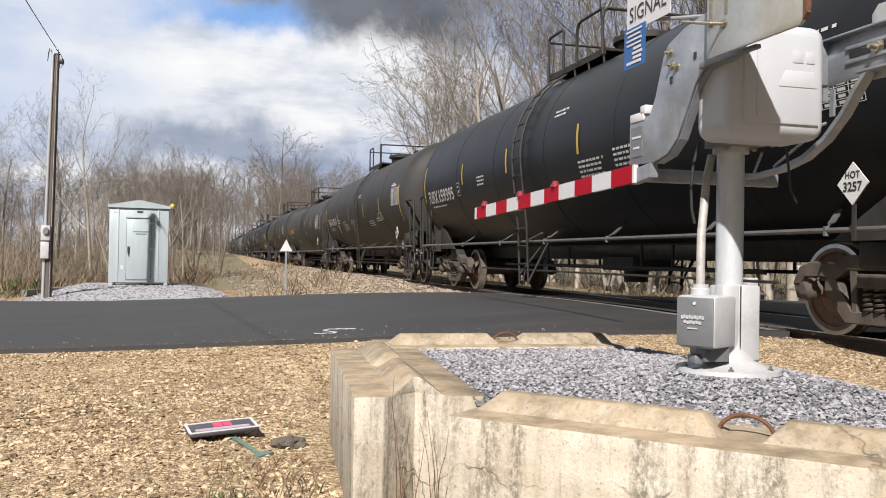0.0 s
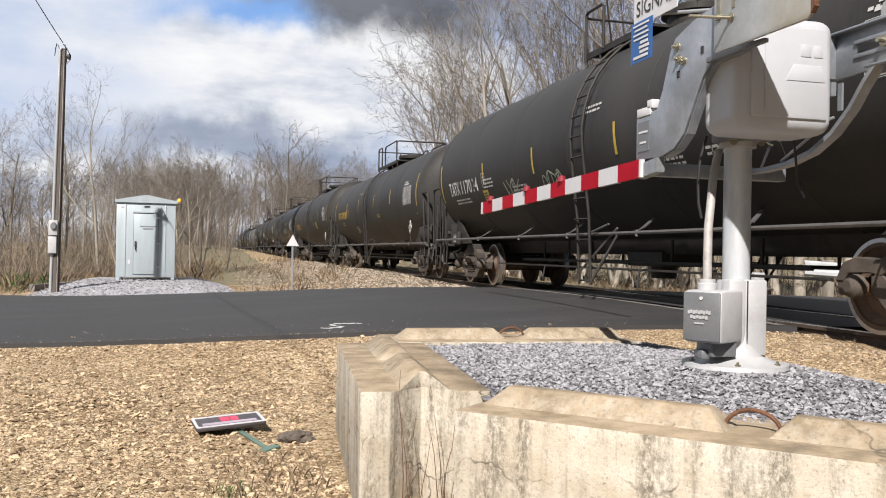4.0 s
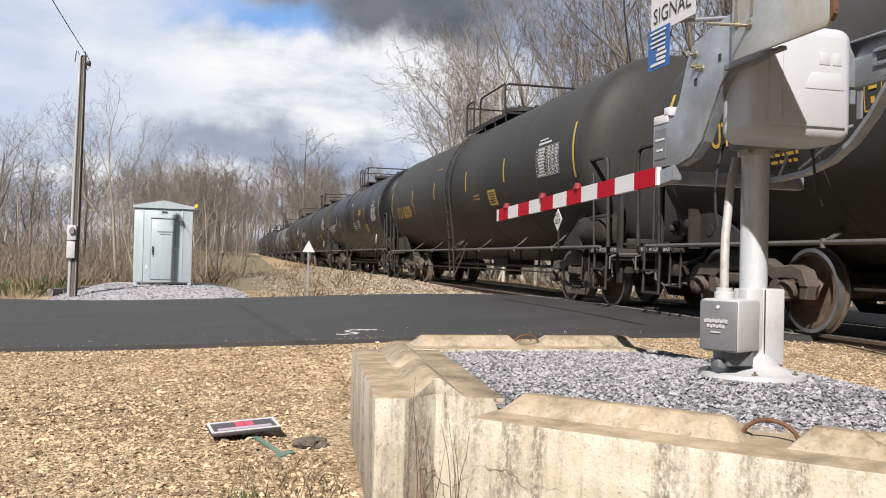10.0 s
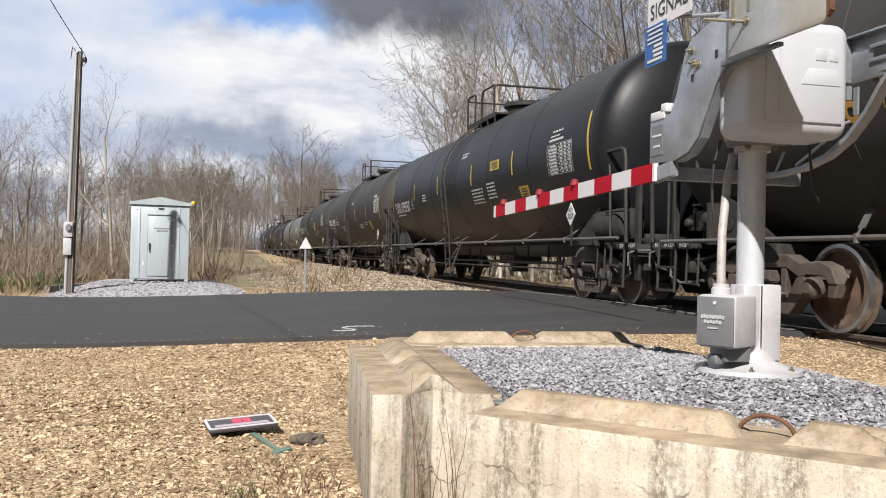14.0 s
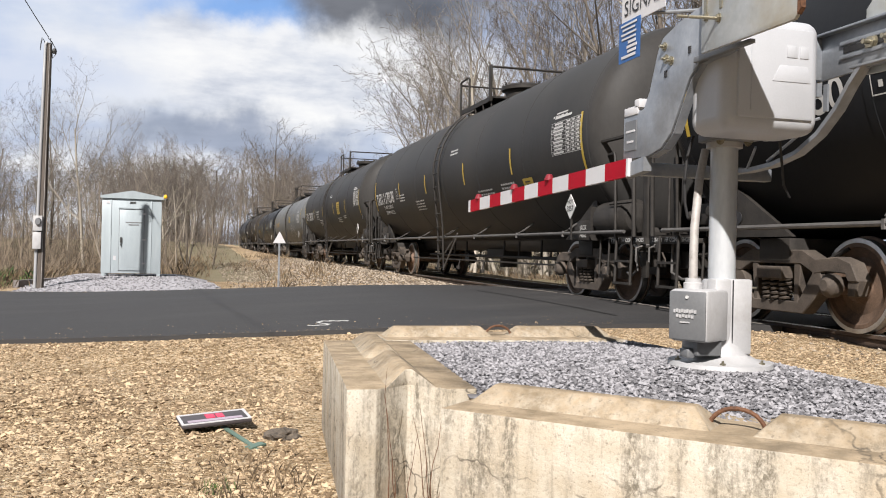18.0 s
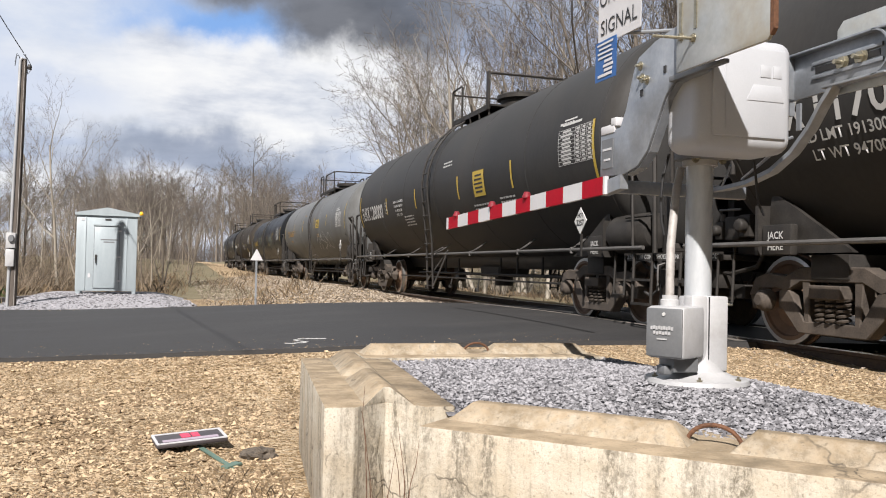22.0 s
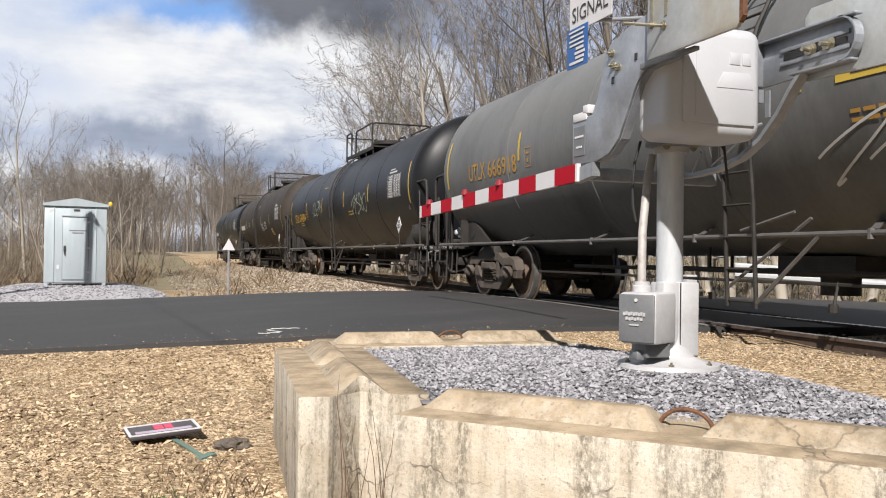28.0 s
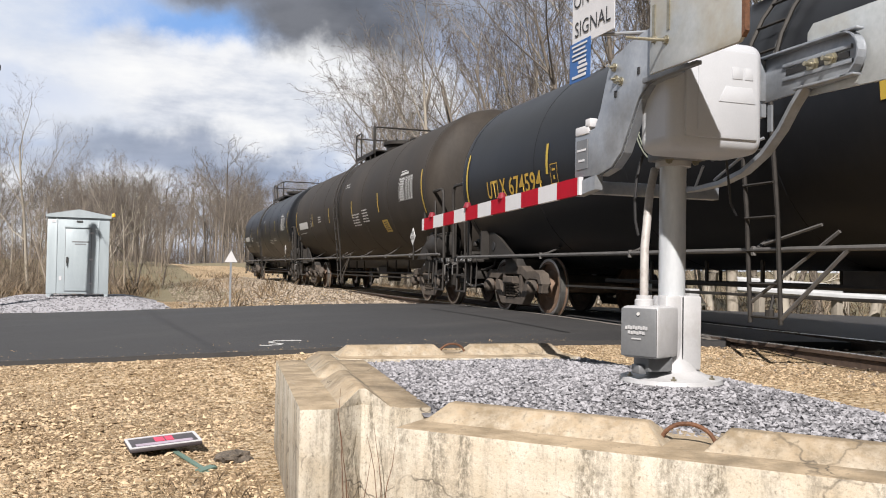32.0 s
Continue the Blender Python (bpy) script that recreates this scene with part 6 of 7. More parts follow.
# ---- things on the ground ----
def build_small():
    s = thing("yard_sign", pose(0.14, 6.05, ground_z(0.14, 6.05) + 0.07, 3, -3, 9), "fallen dark sign with a white border lying on gravel", "sign")
    part("panel", Form().box((0, 0, 0), (0.46, 0.27, 0.028)), plain("dark_sign_panel", (0.05, 0.042, 0.045), 0.5), s, bevel=0.01)
    rim = Form().box((0, 0.123, 0.016), (0.455, 0.018, 0.006)).box((0, -0.123, 0.016), (0.455, 0.018, 0.006)).box((0.22, 0, 0.016), (0.018, 0.23, 0.006)).box((-0.22, 0, 0.016), (0.018, 0.23, 0.006))
    part("border", rim, M_SIGNWHITE, s)
    mk = Form().box((-0.02, 0.035, 0.0155), (0.06, 0.10, 0.005)).box((0.045, 0.035, 0.0155), (0.05, 0.10, 0.005))
    part("red_mark", mk, plain("pinkish_red_paint", (0.62, 0.05, 0.11), 0.5), s)
    part("stripe", Form().box((0.0, -0.06, 0.0152), (0.36, 0.05, 0.004)), plain("pale_purple_stripe", (0.36, 0.30, 0.36), 0.5), s)
    green = plain("green_stake_paint", (0.10, 0.16, 0.13), 0.7)
    st = part("stake", Form().box((0.10, -0.36, -0.045), (0.03, 0.64, 0.01), rz=9), green, s, "green metal stake")
    part("stake_wing", Form().box((0.145, -0.61, -0.036), (0.12, 0.06, 0.012), rz=30), green, st)
    part("stake_tip", Form().box((0.18, -0.80, -0.048), (0.028, 0.24, 0.008), rz=12), M_RUST, st)
    rk = bpy.data.meshes.new("rock")
    bm = bmesh.new()
    bmesh.ops.create_icosphere(bm, subdivisions=3, radius=0.12)
    for v in bm.verts:
        k = 1 + 0.45 * noise.noise(v.co * 11) + 0.25 * noise.noise(v.co * 34)
        v.co = Vector((v.co.x * 1.05 * k, v.co.y * 0.8 * k, max(v.co.z * 0.45 * k, -0.02)))
    bm.to_mesh(rk)
    bm.free()
    rk.materials.append(surf("dark_rock", (0.03, 0.026, 0.022), (0.15, 0.12, 0.09), 14.0, 0.95, bump=1.0, fine=60.0, spread=0.5, depth=0.02))
    ob = new("rock", rk)
    ob.matrix_basis = pose(0.585, 5.72, ground_z(0.585, 5.72) + 0.01, 0, 0, 20)
    tagged(ob, "dark rough chunk of old asphalt on the gravel", "rock")
    # paint mark on the road
    mark = Form()
    loop = [(1.26, 9.93), (1.36, 9.90), (1.47, 9.90), (1.50, 9.97), (1.42, 10.10), (1.40, 10.22), (1.46, 10.30), (1.56, 10.28), (1.66, 10.22), (1.75, 10.20)]
    for (xa, ya), (xb, yb) in zip(loop, loop[1:]):
        xm, ym = (xa + xb) / 2, (ya + yb) / 2
        q = (ym - ROAD_NEAR - ROAD_SLOPE * xm) / (ROAD_FAR - ROAD_NEAR + (FAR_SLOPE - ROAD_SLOPE) * xm)
        zm = road_z(xm) + 0.05 * (1 - (2 * q - 1) ** 2) + 0.004
        mark.box((xm, ym, zm), (math.hypot(xb - xa, yb - ya) + 0.03, 0.035, 0.004), rz=math.degrees(math.atan2(yb - ya, xb - xa)))
    tagged(part("paint_mark", mark, M_LETTER_W, smooth=0), "thin white survey paint mark on the asphalt", "paint mark")
    # small triangular marker by the track
    d = 24.0
    tx, ty = d * math.sin(radians(5.2)), d * math.cos(radians(5.2))
    tz = ground_z(tx, ty)
    t = thing("track_marker", pose(tx, ty, tz), "small white triangular marker on a thin steel post", "marker")
    part("post", Form().box((0, 0, 0.72), (0.05, 0.03, 1.5)), M_GALV, t)
    part("plate", Form().prism([(-0.17, 1.30), (0.17, 1.30), (0, 1.62)], 0.006, Matrix(((1, 0, 0, 0), (0, 0, -1, -0.02), (0, 1, 0, 0), (0, 0, 0, 1)))), M_SIGNWHITE, t, "white triangular plate")


build_small()


# ---- signal cabinet, pole, guard rail ----
def build_cabinet():
    z0 = ground_z(CAB.x, CAB.y)
    w, h, dp = 1.66, 2.20, 1.6
    c = thing("signal_cabinet", pose(CAB.x, CAB.y, z0, 0, 0, 2), "walk-in signal cabinet of dull aluminium sheet with a gabled lid", "cabinet")
    part("body", Form().box((0, dp / 2, 0.10 + h / 2), (w, dp, h)), M_ALU, c, bevel=0.01)
    roof = [(-w / 2 - 0.05, h + 0.10), (w / 2 + 0.05, h + 0.10), (w / 2 + 0.05, h + 0.17), (0, h + 0.34), (-w / 2 - 0.05, h + 0.17)]
    part("roof", Form().prism(roof, dp + 0.12, Matrix(((1, 0, 0, 0), (0, 0, 1, -0.06), (0, 1, 0, 0), (0, 0, 0, 1)))), M_ALU, c)
    for x in (-w / 2 - 0.03, w / 2 + 0.03):
        part("lifting_eye", Form().box((x, 0.0, h + 0.20), (0.03, 0.03, 0.12)), M_GALV, c)
    for x in (-0.58, 0.54):
        part("panel_seam", Form().box((x, -0.008, 0.10 + h / 2), (0.035, 0.018, h - 0.02)), M_ALU, c, bevel=0.004)
    door = part("door", Form().box((0.0, -0.018, 1.09), (0.68, 0.034, 1.80)), M_ALU, c, bevel=0.006)
    part("door_head", Form().box((0.0, -0.03, 2.02), (0.74, 0.07, 0.035)), M_ALU, door)
    part("door_gap", Form().box((0.345, -0.012, 1.09), (0.015, 0.03, 1.82)).box((-0.345, -0.012, 1.09), (0.015, 0.03, 1.82)), M_COVER, door)
    for z in (0.40, 1.10, 1.86):
        part("hinge", Form().box((0.35, -0.045, z), (0.10, 0.03, 0.05)), M_SIGNWHITE, door, bevel=0.004)
    part("door_handle", Form().box((-0.29, -0.05, 1.08), (0.05, 0.04, 0.16)).tube([(-0.29, -0.07, 1.02), (-0.29, -0.075, 0.90)], 0.014, 6), M_DARKSTEEL, door)
    sgn = Form()
    for k, wd in enumerate((0.46, 0.30)):
        sgn.box((0.06, -0.037, 1.60 - 0.07 * k), (wd, 0.004, 0.035))
    part("door_sign", sgn, M_COVER, door, "two lines of illegible dark lettering")
    part("vent", Form().box((0.02, -0.006, 2.19), (0.16, 0.02, 0.05)), M_DARKSTEEL, c)
    part("small_plate", Form().box((-0.66, -0.006, 2.18), (0.10, 0.008, 0.07)), M_SIGNWHITE, c)
    part("small_plate", Form().box((-0.46, -0.006, 0.55), (0.07, 0.008, 0.12)), M_SIGNWHITE, c)
    for x in (-w / 2 + 0.06, w / 2 - 0.06):
        for yy in (0.06, dp - 0.06):
            part("leg", Form().box((x, yy, 0.0), (0.10, 0.10, 0.26)), M_ALU, c)
    part("warning_lamp", Form().lathe([(0.05, 0), (0.06, 0.05), (0.03, 0.11)], 12, Matrix.Translation((w / 2 + 0.10, 0.2, h + 0.16))), plain("amber_lens", (0.75, 0.42, 0.02), 0.3), c, "amber lamp on a short stem")
    part("lamp_stem", Form().box((w / 2 + 0.07, 0.2, h + 0.13), (0.12, 0.03, 0.03)), M_GALV, c)
    # long timber edging of the pad
    e = Form().box((CAB.x - 2.25, CAB.y - 0.6, z0 - 0.17), (0.16, 3.0, 0.22), rz=-18)
    tagged(part("pad_timber", e, surf("weathered_pad_timber", (0.10, 0.09, 0.085), (0.22, 0.20, 0.19), 4.0, 0.9, bump=0.4, stretch=(6, 1, 1))), "weathered timber along the edge of the stone pad", "timber")


def build_pole():
    d = 23.6
    px, py = d * math.sin(radians(-9.05)), d * math.cos(radians(-9.05))
    pz = ground_z(px, py)
    lean = Matrix.Rotation(radians(0.9), 4, "Y") @ Matrix.Rotation(radians(0.5), 4, "X")
    p = thing("utility_pole", Matrix.Translation((px, py, pz)) @ lean @ Matrix.Diagonal((0.8, 0.8, 1.04, 1)), "dark wooden utility pole with a meter box and pale conduit", "utility pole")
    part("shaft", Form().tube([(0, 0, -0.3), (0, 0, 3.5), (0, 0, 5.85)], [0.112, 0.098, 0.08], 18), surf("dark_pole_wood", (0.035, 0.028, 0.022), (0.12, 0.10, 0.085), 5.0, 0.85, bump=0.5, stretch=(7, 7, 0.6)), p)
    part("conduit", Form().tube([(-0.14, -0.06, 0.0), (-0.12, -0.08, 3.2), (-0.10, -0.07, 5.8), (-0.05, -0.07, 5.86)], 0.048, 12), surf("bright_conduit", (0.27, 0.28, 0.29), (0.40, 0.41, 0.42), 3.0, 0.4, 0.2, 0.05), p, "pale metal conduit")
    part("meter_box", Form().box((-0.10, -0.17, 1.55), (0.26, 0.16, 0.36)), M_CAST, p, "grey electricity meter box", bevel=0.012)
    part("meter", Form().lathe([(0.09, 0), (0.09, 0.05), (0.07, 0.08)], 18, Matrix.Translation((-0.08, -0.25, 1.59)) @ Matrix.Rotation(radians(90), 4, "X")), M_COVER, p)
    part("switch_box", Form().box((-0.11, -0.16, 1.14), (0.24, 0.14, 0.40)), M_CAST, p, "grey switch box", bevel=0.012)
    part("ground_line", Form().tube([(0.05, -0.14, 0), (0.03, -0.125, 5.8)], 0.009, 5), M_CONDUIT, p)
    part("insulator", Form().lathe([(0.05, 0), (0.07, 0.06), (0.05, 0.12)], 12, Matrix.Translation((0.16, -0.06, 5.6))), M_DARKSTEEL, p)
    part("drop_loop", Form().tube([(-0.02, -0.1, 5.95), (0.10, -0.12, 5.85), (0.20, -0.1, 5.7), (0.22, -0.1, 5.6), (0.12, -0.1, 5.48), (0.04, -0.1, 5.95)], 0.012, 6), M_BLACKINK, p)
    part("weatherhead", Form().tube([(-0.10, -0.07, 5.8), (-0.16, -0.1, 5.92), (-0.22, -0.12, 5.86), (-0.24, -0.12, 5.65), (-0.2, -0.1, 5.95)], 0.012, 6), M_BLACKINK, p)
    top = Matrix.Translation((px, py, pz)) @ lean @ Vector((-0.02, -0.05, 6.22))
    end = Vector((-4.3, -6.0, 10.5))
    pts = []
    for i in range(31):
        t = i / 30
        q = top.lerp(end, t)
        q.z -= 2.6 * t * (1 - t)
        pts.append(q)
    back = p.matrix_basis.inverted()
    part("service_wire", Form().tube([back @ q for q in pts], 0.012, 6), M_BLACKINK, p, "black wire sagging overhead")


def build_guardrail():
    m_rail = surf("weathered_guardrail_steel", (0.40, 0.41, 0.42), (0.54, 0.55, 0.55), 3.0, 0.5, 0.35, 0.08)
    m_post = surf("pale_wood_post", (0.16, 0.14, 0.115), (0.28, 0.255, 0.21), 4.0, 0.85, bump=0.3, stretch=(5, 5, 0.7))
    a, b = Vector((11.8, 15.2, 0)), Vector((26.0, 12.6, 0))
    g = thing("guardrail", pose(0, 0, 0), "pale steel guard rail on posts beyond the track", "guard rail")
    prof = [(0, -0.16), (0.05, -0.12), (0.05, -0.06), (0, -0.02), (0, 0.02), (0.05, 0.06), (0.05, 0.12), (0, 0.16)]
    d = (b - a).normalized()
    side = Vector((d.y, -d.x, 0))
    for k in range(4):
        p, q = a.lerp(b, k / 4), a.lerp(b, (k + 1) / 4)
        f = Form()
        vs = []
        for e in (p, q):
            zz = ground_z(e.x, e.y) + 0.62
            vs += [e + side * o + Vector((0, 0, zz + z)) for o, z in prof] + [e + side * (o - 0.006) + Vector((0, 0, zz + z)) for o, z in prof]
        n = len(prof)
        fs = [(i, i + 1, 2 * n + i + 1, 2 * n + i) for i in range(n - 1)] + [(n + i, 3 * n + i, 3 * n + i + 1, n + i + 1) for i in range(n - 1)]
        f.add(vs, fs)
        part("beam", f, m_rail, g)
    for k in range(8):
        e = a.lerp(b, (k + 0.3) / 8)
        part("post", Form().box((e.x + 0.1, e.y + 0.15, ground_z(e.x, e.y) + 0.3), (0.16, 0.18, 1.0)), m_post, g, bevel=0.01)
    # foot of the gate on the other side
    f = thing("far_gate_mast", pose(10.9, 15.9, ground_z(10.9, 15.9)), "foot and mast of the gate beyond the track", "crossing gate")
    part("mast", Form().tube([(0, 0, 0), (0, 0, 4.6)], 0.07, 16), M_GALV, f)
    part("foot_casting", Form().lathe([(0.28, 0), (0.28, 0.05), (0.13, 0.12), (0.11, 0.45)], 20, None), M_CAST, f)
    part("junction_box", Form().box((0.24, -0.05, 0.35), (0.26, 0.24, 0.30)), M_CAST, f, bevel=0.02)


build_cabinet()
build_pole()
build_guardrail()

# ---- bare winter woods ----
M_BARK = surf("grey_brown_bark", (0.0768, 0.0640, 0.0512), (0.2176, 0.1856, 0.1504), 3.0, 0.9, bump=0.5, fine=30.0, stretch=(3, 3, 0.6), per_object=0.25)
M_TWIG = surf("brown_twigs", (0.0688, 0.0580, 0.0500), (0.1939, 0.1682, 0.1464), 2.0, 0.9, bump=0.0, island=0.4, per_object=0.3)
M_PALEBARK = surf("pale_mottled_bark", (0.1870, 0.1615, 0.1275), (0.3910, 0.3570, 0.2975), 2.2, 0.85, bump=0.3, fine=14.0, stretch=(3, 3, 0.8), per_object=0.2)
M_BRUSH = surf("dry_brush", (0.0640, 0.0486, 0.0339), (0.2176, 0.1728, 0.1248), 1.5, 0.95, bump=0.0, island=0.8)
M_DRYGRASS = surf("dry_grass_blades", (0.065, 0.045, 0.026), (0.17, 0.122, 0.072), 2.0, 0.95, bump=0.0, island=0.8)
M_GREEN = surf("green_blades", (0.0288, 0.0544, 0.0128), (0.0768, 0.1280, 0.0288), 2.0, 0.8, bump=0.0, island=0.8)


def grow(seed, spread=0.9, droop=0.0, forks=1, last=4):
    """A tree one unit high: its wood (trunk and limbs) and its twigs."""
    rg = random.Random(seed)
    wood, twigs = Form(), Form()

    def turn(d, angle):
        a = d.orthogonal().normalized()
        a.rotate(Matrix.Rotation(rg.uniform(0, 6.283), 3, d))
        v = d.copy()
        v.rotate(Matrix.Rotation(angle, 3, a))
        return v

    def branch(p, d, length, r, level):
        n = (7, 5, 4, 2, 1)[level]
        pts, rs = [p.copy()], [r]
        bend = (0.035, 0.10, 0.15, 0.21, 0.26)[level]
        for i in range(n):
            d = (d + Vector((rg.gauss(0, bend), rg.gauss(0, bend), rg.gauss(0, bend) + (0.10 if level else 0.04) - droop * level * 0.05))).normalized()
            p = p + d * length / n
            pts.append(p.copy())
            rs.append(r * (1 - (i + 1) / n * (0.62 if level == 0 else 0.8)))
        (wood if level < 3 else twigs).tube(pts, rs, (7, 5, 3, 3, 3)[level], False)
        if level == last:
            return
        count = (rg.randint(7, 9), rg.randint(5, 7), rg.randint(5, 6) + (1 if last < 4 else 0), rg.randint(2, 3))[level]
        lo = (0.30, 0.25, 0.15, 0.1)[level]
        for k in range(count):
            f = lo + (1 - lo) * (k + rg.random()) / count
            i = min(int(f * n), n - 1)
            q = pts[i].lerp(pts[i + 1], f * n - i)
            dd = (pts[i + 1] - pts[i]).normalized()
            ang = radians(rg.uniform(26, 62)) * spread
            ll = length * ((0.62, 0.58, 0.52, 0.5)[level]) * (1.15 - 0.55 * f) * rg.uniform(0.75, 1.2)
            branch(q, turn(dd, ang), ll, max(rs[i] * rg.uniform(0.42, 0.6), 0.0005 if last == 4 else 0.0011), level + 1)

    for k in range(forks):
        d = Vector((rg.uniform(-0.12, 0.12), rg.uniform(-0.12, 0.12), 1)) if forks == 1 else Vector((0.35 * math.cos(k * 2.4), 0.35 * math.sin(k * 2.4), 1))
        branch(Vector((0.01 * k, 0, -0.01)), d.normalized(), 0.72 if forks == 1 else 0.6, 0.0088 if forks == 1 else 0.007, 0)
    top = max(v[2] for v in twigs.v)
    for f in (wood, twigs):
        f.v = [(x / top, y / top, z / top) for x, y, z in f.v]
    out = []
    for f, nm in ((wood, "trunk"), (twigs, "crown")):
        me = bpy.data.meshes.new(nm)
        me.from_pydata(f.v, [], f.f)
        me.shade_smooth()
        out.append(me)
    return out


KINDS = [grow(1, 0.85), grow(2, 1.0), grow(3, 0.75, 0.3, 2), grow(4, 1.1, 0.2), grow(5, 0.7, 0.0, 3), grow(6, 0.9, 0.5)]
FAR_KINDS = [grow(11, 0.85, 0, 1, 3), grow(12, 1.0, 0, 1, 3), grow(13, 0.8, 0.2, 2, 3), grow(14, 1.05, 0, 1, 3)]
for wood_me, twig_me in KINDS + FAR_KINDS:
    wood_me.materials.append(M_BARK)
    twig_me.materials.append(M_TWIG)
PALE = []
for wood_me, twig_me in (KINDS[0], KINDS[3]):
    c = wood_me.copy()
    c.materials.clear()
    c.materials.append(M_PALEBARK)
    PALE.append((c, twig_me))


def plant(x, y, height, kind, turn, pale=False, lean=(0, 0), wide=1.0):
    far = math.hypot(x, y) > 62
    wood_me, twig_me = (PALE[kind % 2] if pale else FAR_KINDS[kind % 4] if far else KINDS[kind % len(KINDS)])
    z = ground_z(x, y) - 0.1
    label = "tall bare tree with pale mottled bark" if pale else "bare leafless tree with grey-brown branches"
    t = thing("tree", pose(x, y, z, lean[0], lean[1], turn), label, "tree", "bare trees of the woods")
    t.scale = (height * wide, height * wide, height)
    part("trunk", wood_me, None, t)
    part("crown", twig_me, None, t)


def polar(heading, d):
    return d * math.sin(radians(heading)), d * math.cos(radians(heading))


def build_woods():
    rg = random.Random(21)
    # to the left, behind the cabinet
    for hd, d, h, k in ((-6.6, 40, 9.0, 0), (-8.6, 44, 8.6, 1), (-11.6, 40, 7.3, 3), (-15, 42, 7.0, 2), (-3.2, 46, 7.6, 4), (-0.6, 45, 6.0, 4), (1.0, 52, 5.6, 2), (-20, 36, 6.0, 0)):
        x, y = polar(hd, d)
        plant(x, y, h, k, rg.uniform(0, 360), k in (0, 3) and hd > -8)
    for i in range(16):
        x, y = polar(-25 + 24.5 * (i + rg.random()) / 16, rg.uniform(36, 50))
        plant(x, y, rg.uniform(4.5, 7.5), rg.choice((2, 4, 5, 1)), rg.uniform(0, 360), rg.random() < 0.3)
    for i in range(52):
        hd, d = -26 + 25.5 * (i + rg.random()) / 52, rg.uniform(44, 88)
        x, y = polar(hd, d)
        plant(x, y, (0.076 + 0.026 * rg.random()) * d + 0.8, rg.randint(0, 5), rg.uniform(0, 360), rg.random() < 0.18, (0, 0), 1.25)
    # far along the track
    for hd, d, h, k in ((2.6, 105, 13, 1), (4.6, 150, 22.0, 3), (0.6, 85, 10.5, 0), (6.8, 165, 19.0, 1), (8.2, 150, 17.0, 5), (3.2, 130, 14.0, 2), (9.5, 140, 17, 0), (5.8, 170, 17, 2)):
        x, y = polar(hd, d)
        if abs(x - TRACK_X) < 3.5:
            x += 6 if x > TRACK_X else -6
        plant(x, y, h, k, rg.uniform(0, 360), False)
    for i in range(46):
        hd, d = -4 + 15 * (i + rg.random()) / 46, rg.uniform(100, 230)
        x, y = polar(hd, d)
        if abs(x - TRACK_X) < 7:
            continue
        plant(x, y, (0.072 + 0.03 * rg.random()) * d, rg.randint(0, 5), rg.uniform(0, 360), False, (0, 0), 1.2)
    # closing the view past the end of the train
    for i in range(26):
        hd, d = -3 + 8.5 * (i + rg.random()) / 26, rg.uniform(330, 390)
        x, y = polar(hd, d)
        plant(x, y, 24 + 8 * rg.random(), rg.randint(0, 5), rg.uniform(0, 360), False, (0, 0), 1.3)
    for i in range(34):
        x, y = rg.uniform(12, 32), rg.uniform(140, 300)
        plant(x, y, (0.085 + 0.03 * rg.random()) * y, rg.randint(0, 5), rg.uniform(0, 360), False, (0, 0), 1.2)
    for i in range(44):
        x, y = rg.uniform(-12, 2.4), rg.uniform(58, 160)
        plant(x, y, (0.075 + 0.03 * rg.random()) * y + 0.8, rg.randint(0, 5), rg.uniform(0, 360), rg.random() < 0.2)
    for hd, d, h, k in ((13.3, 74, 17.0, 3), (14.6, 60, 15.5, 1), (15.6, 52, 14.5, 3), (16.8, 47, 14.0, 0)):
        x, y = polar(hd, d)
        plant(x, y, h, k, rg.uniform(0, 360), k == 0, (0, -6), 1.05)
    # pale slender stems at the edge of the woods beyond the track
    for i in range(64):
        x, y = rg.uniform(11.2, 15.5), 12 + 38 * (i + rg.random()) / 64
        if in_road(x, y) < -0.6:
            plant(x, y, rg.uniform(3.4, 5.2), 2 * i, rg.uniform(0, 360), True, (rg.uniform(-9, 9), rg.uniform(-9, 9)), 2.8)
    # beyond the track
    for i in range(27):
        hd = 14.0 + 33 * (i + rg.random()) / 27
        near = 13.5 / math.sin(radians(hd))
        d = near * rg.uniform(1.0, 1.5)
        x, y = polar(hd, d)
        plant(x, y, rg.uniform(12.5, 17.0) + 0.03 * d, rg.randint(0, 5), rg.uniform(0, 360), rg.random() < 0.45, (rg.uniform(-5, 5), rg.uniform(-13, 0) if hd < 30 else rg.uniform(-7, 3)))


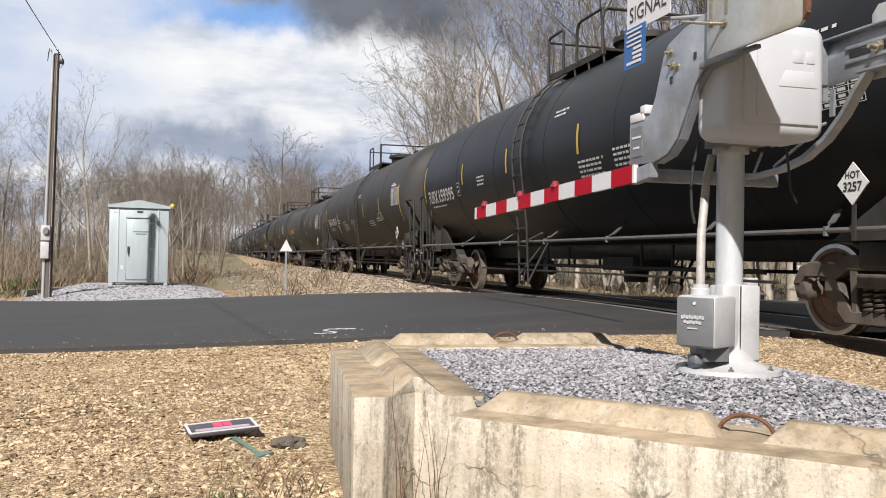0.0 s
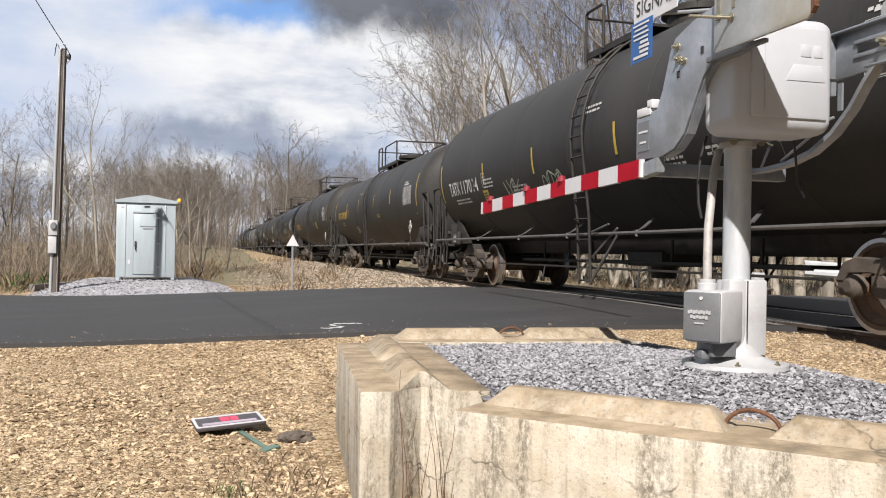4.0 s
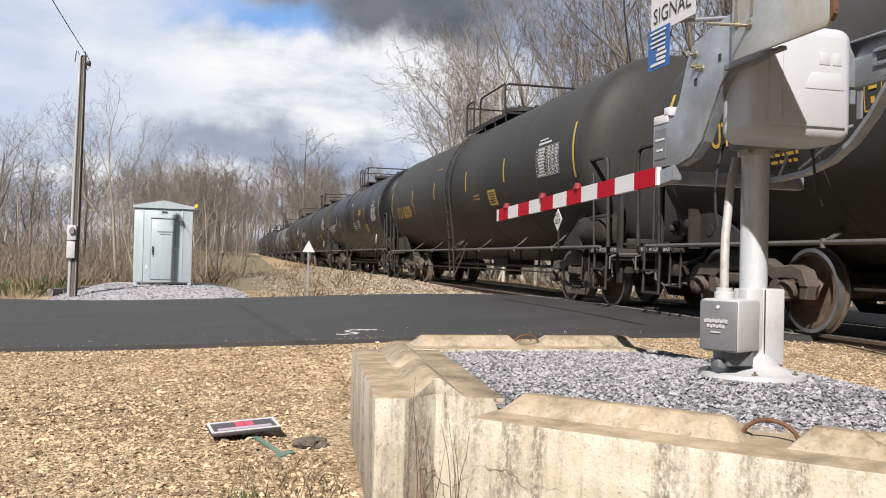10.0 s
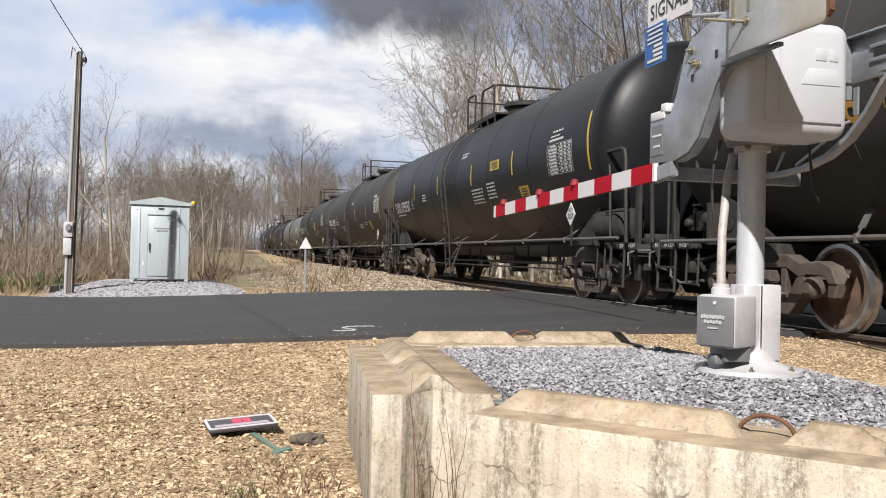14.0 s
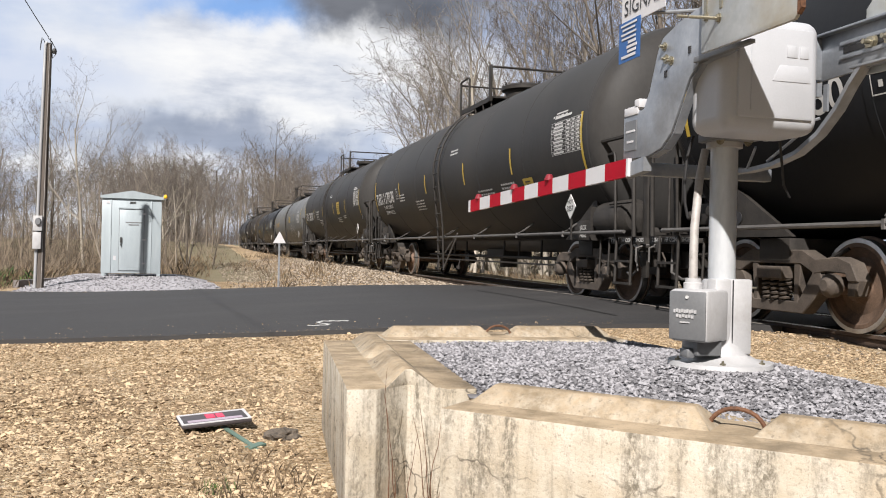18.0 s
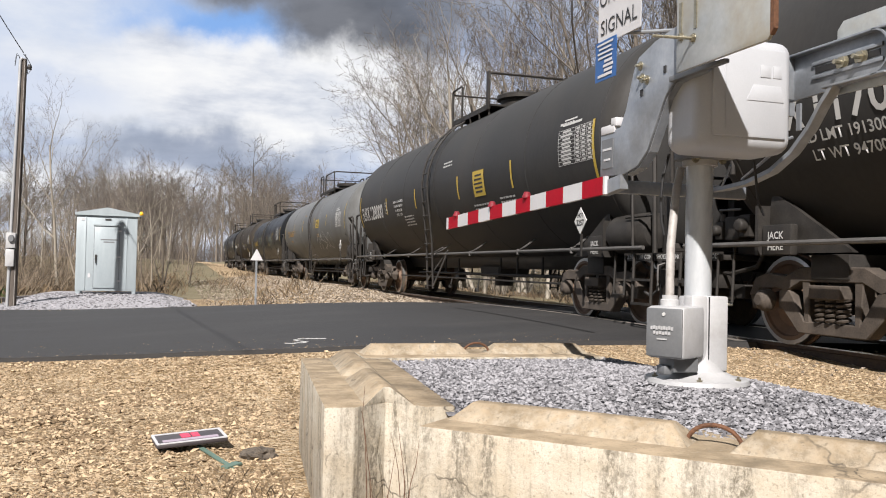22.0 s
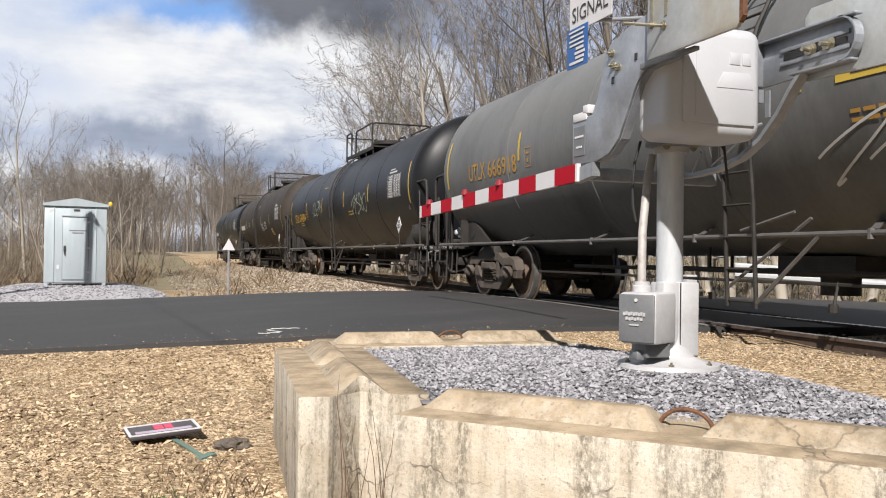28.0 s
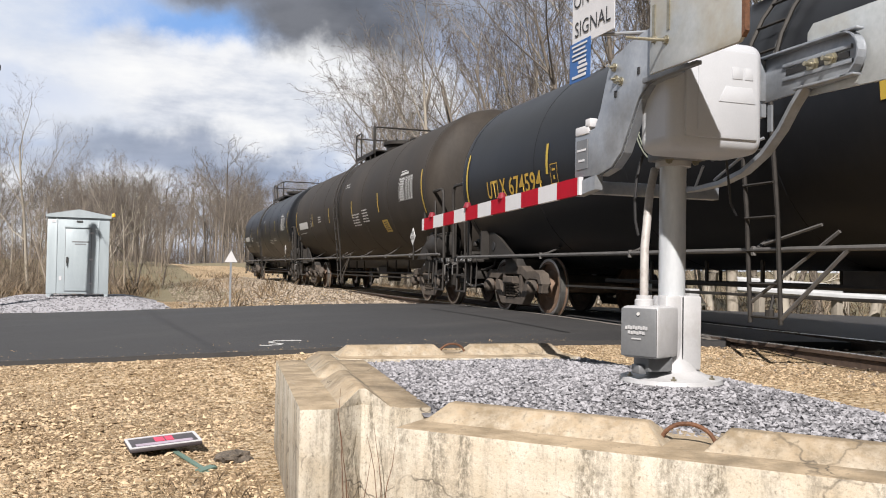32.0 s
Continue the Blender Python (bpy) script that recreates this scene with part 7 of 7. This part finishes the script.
def thicket(name, spots, label, material, stems=4, seed=1):
    """Dry brush: thin bent stems with side twigs, in one mesh; spots yields x, y, height."""
    rg = random.Random(seed)
    f = Form()
    for x, y, h in spots:
        z = ground_z(x, y) - 0.05
        for s in range(stems):
            p = Vector((x + rg.gauss(0, 0.25), y + rg.gauss(0, 0.25), z))
            d = Vector((rg.gauss(0, 0.5), rg.gauss(0, 0.5), 1)).normalized()
            hh = h * rg.uniform(0.55, 1.1)
            q = p + d * hh * 0.5
            e = q + (d + Vector((rg.gauss(0, 0.25), rg.gauss(0, 0.25), 0))).normalized() * hh * 0.5
            r = 0.006 + 0.0035 * hh
            f.tube([p, q, e], [r, r * 0.7, r * 0.2], 3, False)
            for _ in range(4):
                a = q.lerp(e, rg.random()) if rg.random() < 0.7 else p.lerp(q, rg.uniform(0.4, 1))
                b = a + Vector((rg.gauss(0, 0.5), rg.gauss(0, 0.5), rg.uniform(0.2, 0.9))) * hh * 0.22
                f.tube([a, b], [r * 0.45, r * 0.15], 3, False)
    me = bpy.data.meshes.new(name)
    me.from_pydata(f.v, [], f.f)
    me.materials.append(material)
    tagged(new(name, me), label, "brush", kind="stuff")


def build_brush():
    rg = random.Random(5)
    left, right, low = [], [], []
    while len(left) < 1500:
        hd, d = rg.uniform(-26, 2.2), 31 + 40 * rg.random() ** 1.5
        x, y = polar(hd, d)
        if abs(x - CAB.x) < 2.4 and y < 33 or hd > -1.2 and d < 62:
            continue
        left.append((x, y, (0.4 + 1.5 * rg.random() ** 1.8) * (1 + 0.010 * d)))
    thicket("thicket", left, "dry leafless thicket behind the cabinet", M_BRUSH, 4, 2)
    while len(right) < 1300:
        x, y = rg.uniform(11.5, 40), rg.uniform(12, 120)
        if in_road(x, y) > -1.0:
            continue
        right.append((x, y, rg.uniform(0.8, 2.6)))
    thicket("thicket", right, "dry brush beyond the track", M_BRUSH, 4, 3)
    while len(low) < 900:
        hd, d = rg.uniform(-24, 12), rg.uniform(85, 240)
        x, y = polar(hd, d)
        if abs(x - TRACK_X) > 5:
            low.append((x, y, rg.uniform(0.02, 0.05) * d))
    while len(low) < 1300:
        x, y = rg.uniform(-12, 24), rg.uniform(325, 345)
        low.append((x, y, rg.uniform(6, 12)))
    thicket("far_wood", low, "distant grey-brown woods", M_TWIG, 5, 4)


def blades(name, spots, material, label, seed=1):
    rg = random.Random(seed)
    vs, fs = [], []
    for x, y, h, n, s in spots:
        z = ground_z(x, y)
        for _ in range(n):
            bx, by = x + rg.gauss(0, s), y + rg.gauss(0, s)
            a, w = rg.uniform(0, 6.28), (0.003 + 0.010 * h if y > 8 else 0.0022)
            l = rg.uniform(0.1, 0.7) * h
            hh = h * rg.uniform(0.5, 1.1)
            k = len(vs)
            c, d = math.cos(a), math.sin(a)
            vs += [(bx - d * w, by + c * w, z), (bx + d * w, by - c * w, z), (bx + c * l * 0.4 + d * w * 0.6, by + d * l * 0.4 - c * w * 0.6, z + hh * 0.65), (bx + c * l, by + d * l, z + hh)]
            fs += [(k, k + 1, k + 2), (k, k + 2, k + 3)]
    me = bpy.data.meshes.new(name)
    me.from_pydata(vs, [], fs)
    me.materials.append(material)
    tagged(new(name, me), label, "grass", kind="stuff")


def build_grass():
    rg = random.Random(9)
    dry = []
    for _ in range(2600):
        x, y = rg.uniform(-30, 5.0), rg.uniform(23, 60)
        if in_road(x, y) > -0.3 or abs(x - CAB.x) < 2.8 and y < 30 or (x > 0.2 and rg.random() < 0.75):
            continue
        dry.append((x, y, rg.uniform(0.15, 0.5), 11, 0.3))
    for _ in range(1100):
        x, y = 10.8 + 18 * rg.random() ** 1.5, rg.uniform(6, 50)
        if in_road(x, y) < -0.5:
            dry.append((x, y, rg.uniform(0.08, 0.26), 16, 0.35))
    for _ in range(110):
        dry.append((rg.uniform(0.0, 0.62), rg.uniform(3.3, 5.2), rg.uniform(0.04, 0.10), 4, 0.05))
    blades("dry_grass", dry, M_DRYGRASS, "straw-coloured winter grass", 4)
    green = [(0.12, 4.55, 0.05, 40, 0.05), (0.30, 3.62, 0.07, 90, 0.05), (-0.62, 3.75, 0.05, 50, 0.05), (0.02, 4.0, 0.04, 25, 0.04)]
    for _ in range(150):
        hd, d = rg.uniform(-26, -9.5), rg.uniform(25, 34)
        x, y = polar(hd, d)
        if in_road(x, y) < -0.1:
            green.append((x, y, rg.uniform(0.12, 0.5), 9, 0.35))
    blades("green_grass", green, M_GREEN, "fresh green weeds among dry grass", 5)


build_woods()
build_brush()
build_grass()


# ---- what moves: the cars roll by at a steady pace, their wheels turn ----
def motions():
    for car, y0 in CARS:
        walk(car, [(t, pose(TRACK_X, y0 - SPEED * t, RAIL_Z)) for t in (0, 8, 16, 24, 32)])
    step = 0.12
    count = int(32 / step)
    turn = math.degrees(SPEED * step / WHEEL_R)
    for car, y0 in CARS:
        for w in [o for o in car.children if o.name.startswith("wheelset")]:
            y = w.matrix_basis.translation.y
            rows = [(i * step, pose(0, y, WHEEL_R, turn * i)) for i in range(count + 1)] + [(32.0, pose(0, y, WHEEL_R, turn * 32.0 / step))]
            walk(w, rows)


motions()
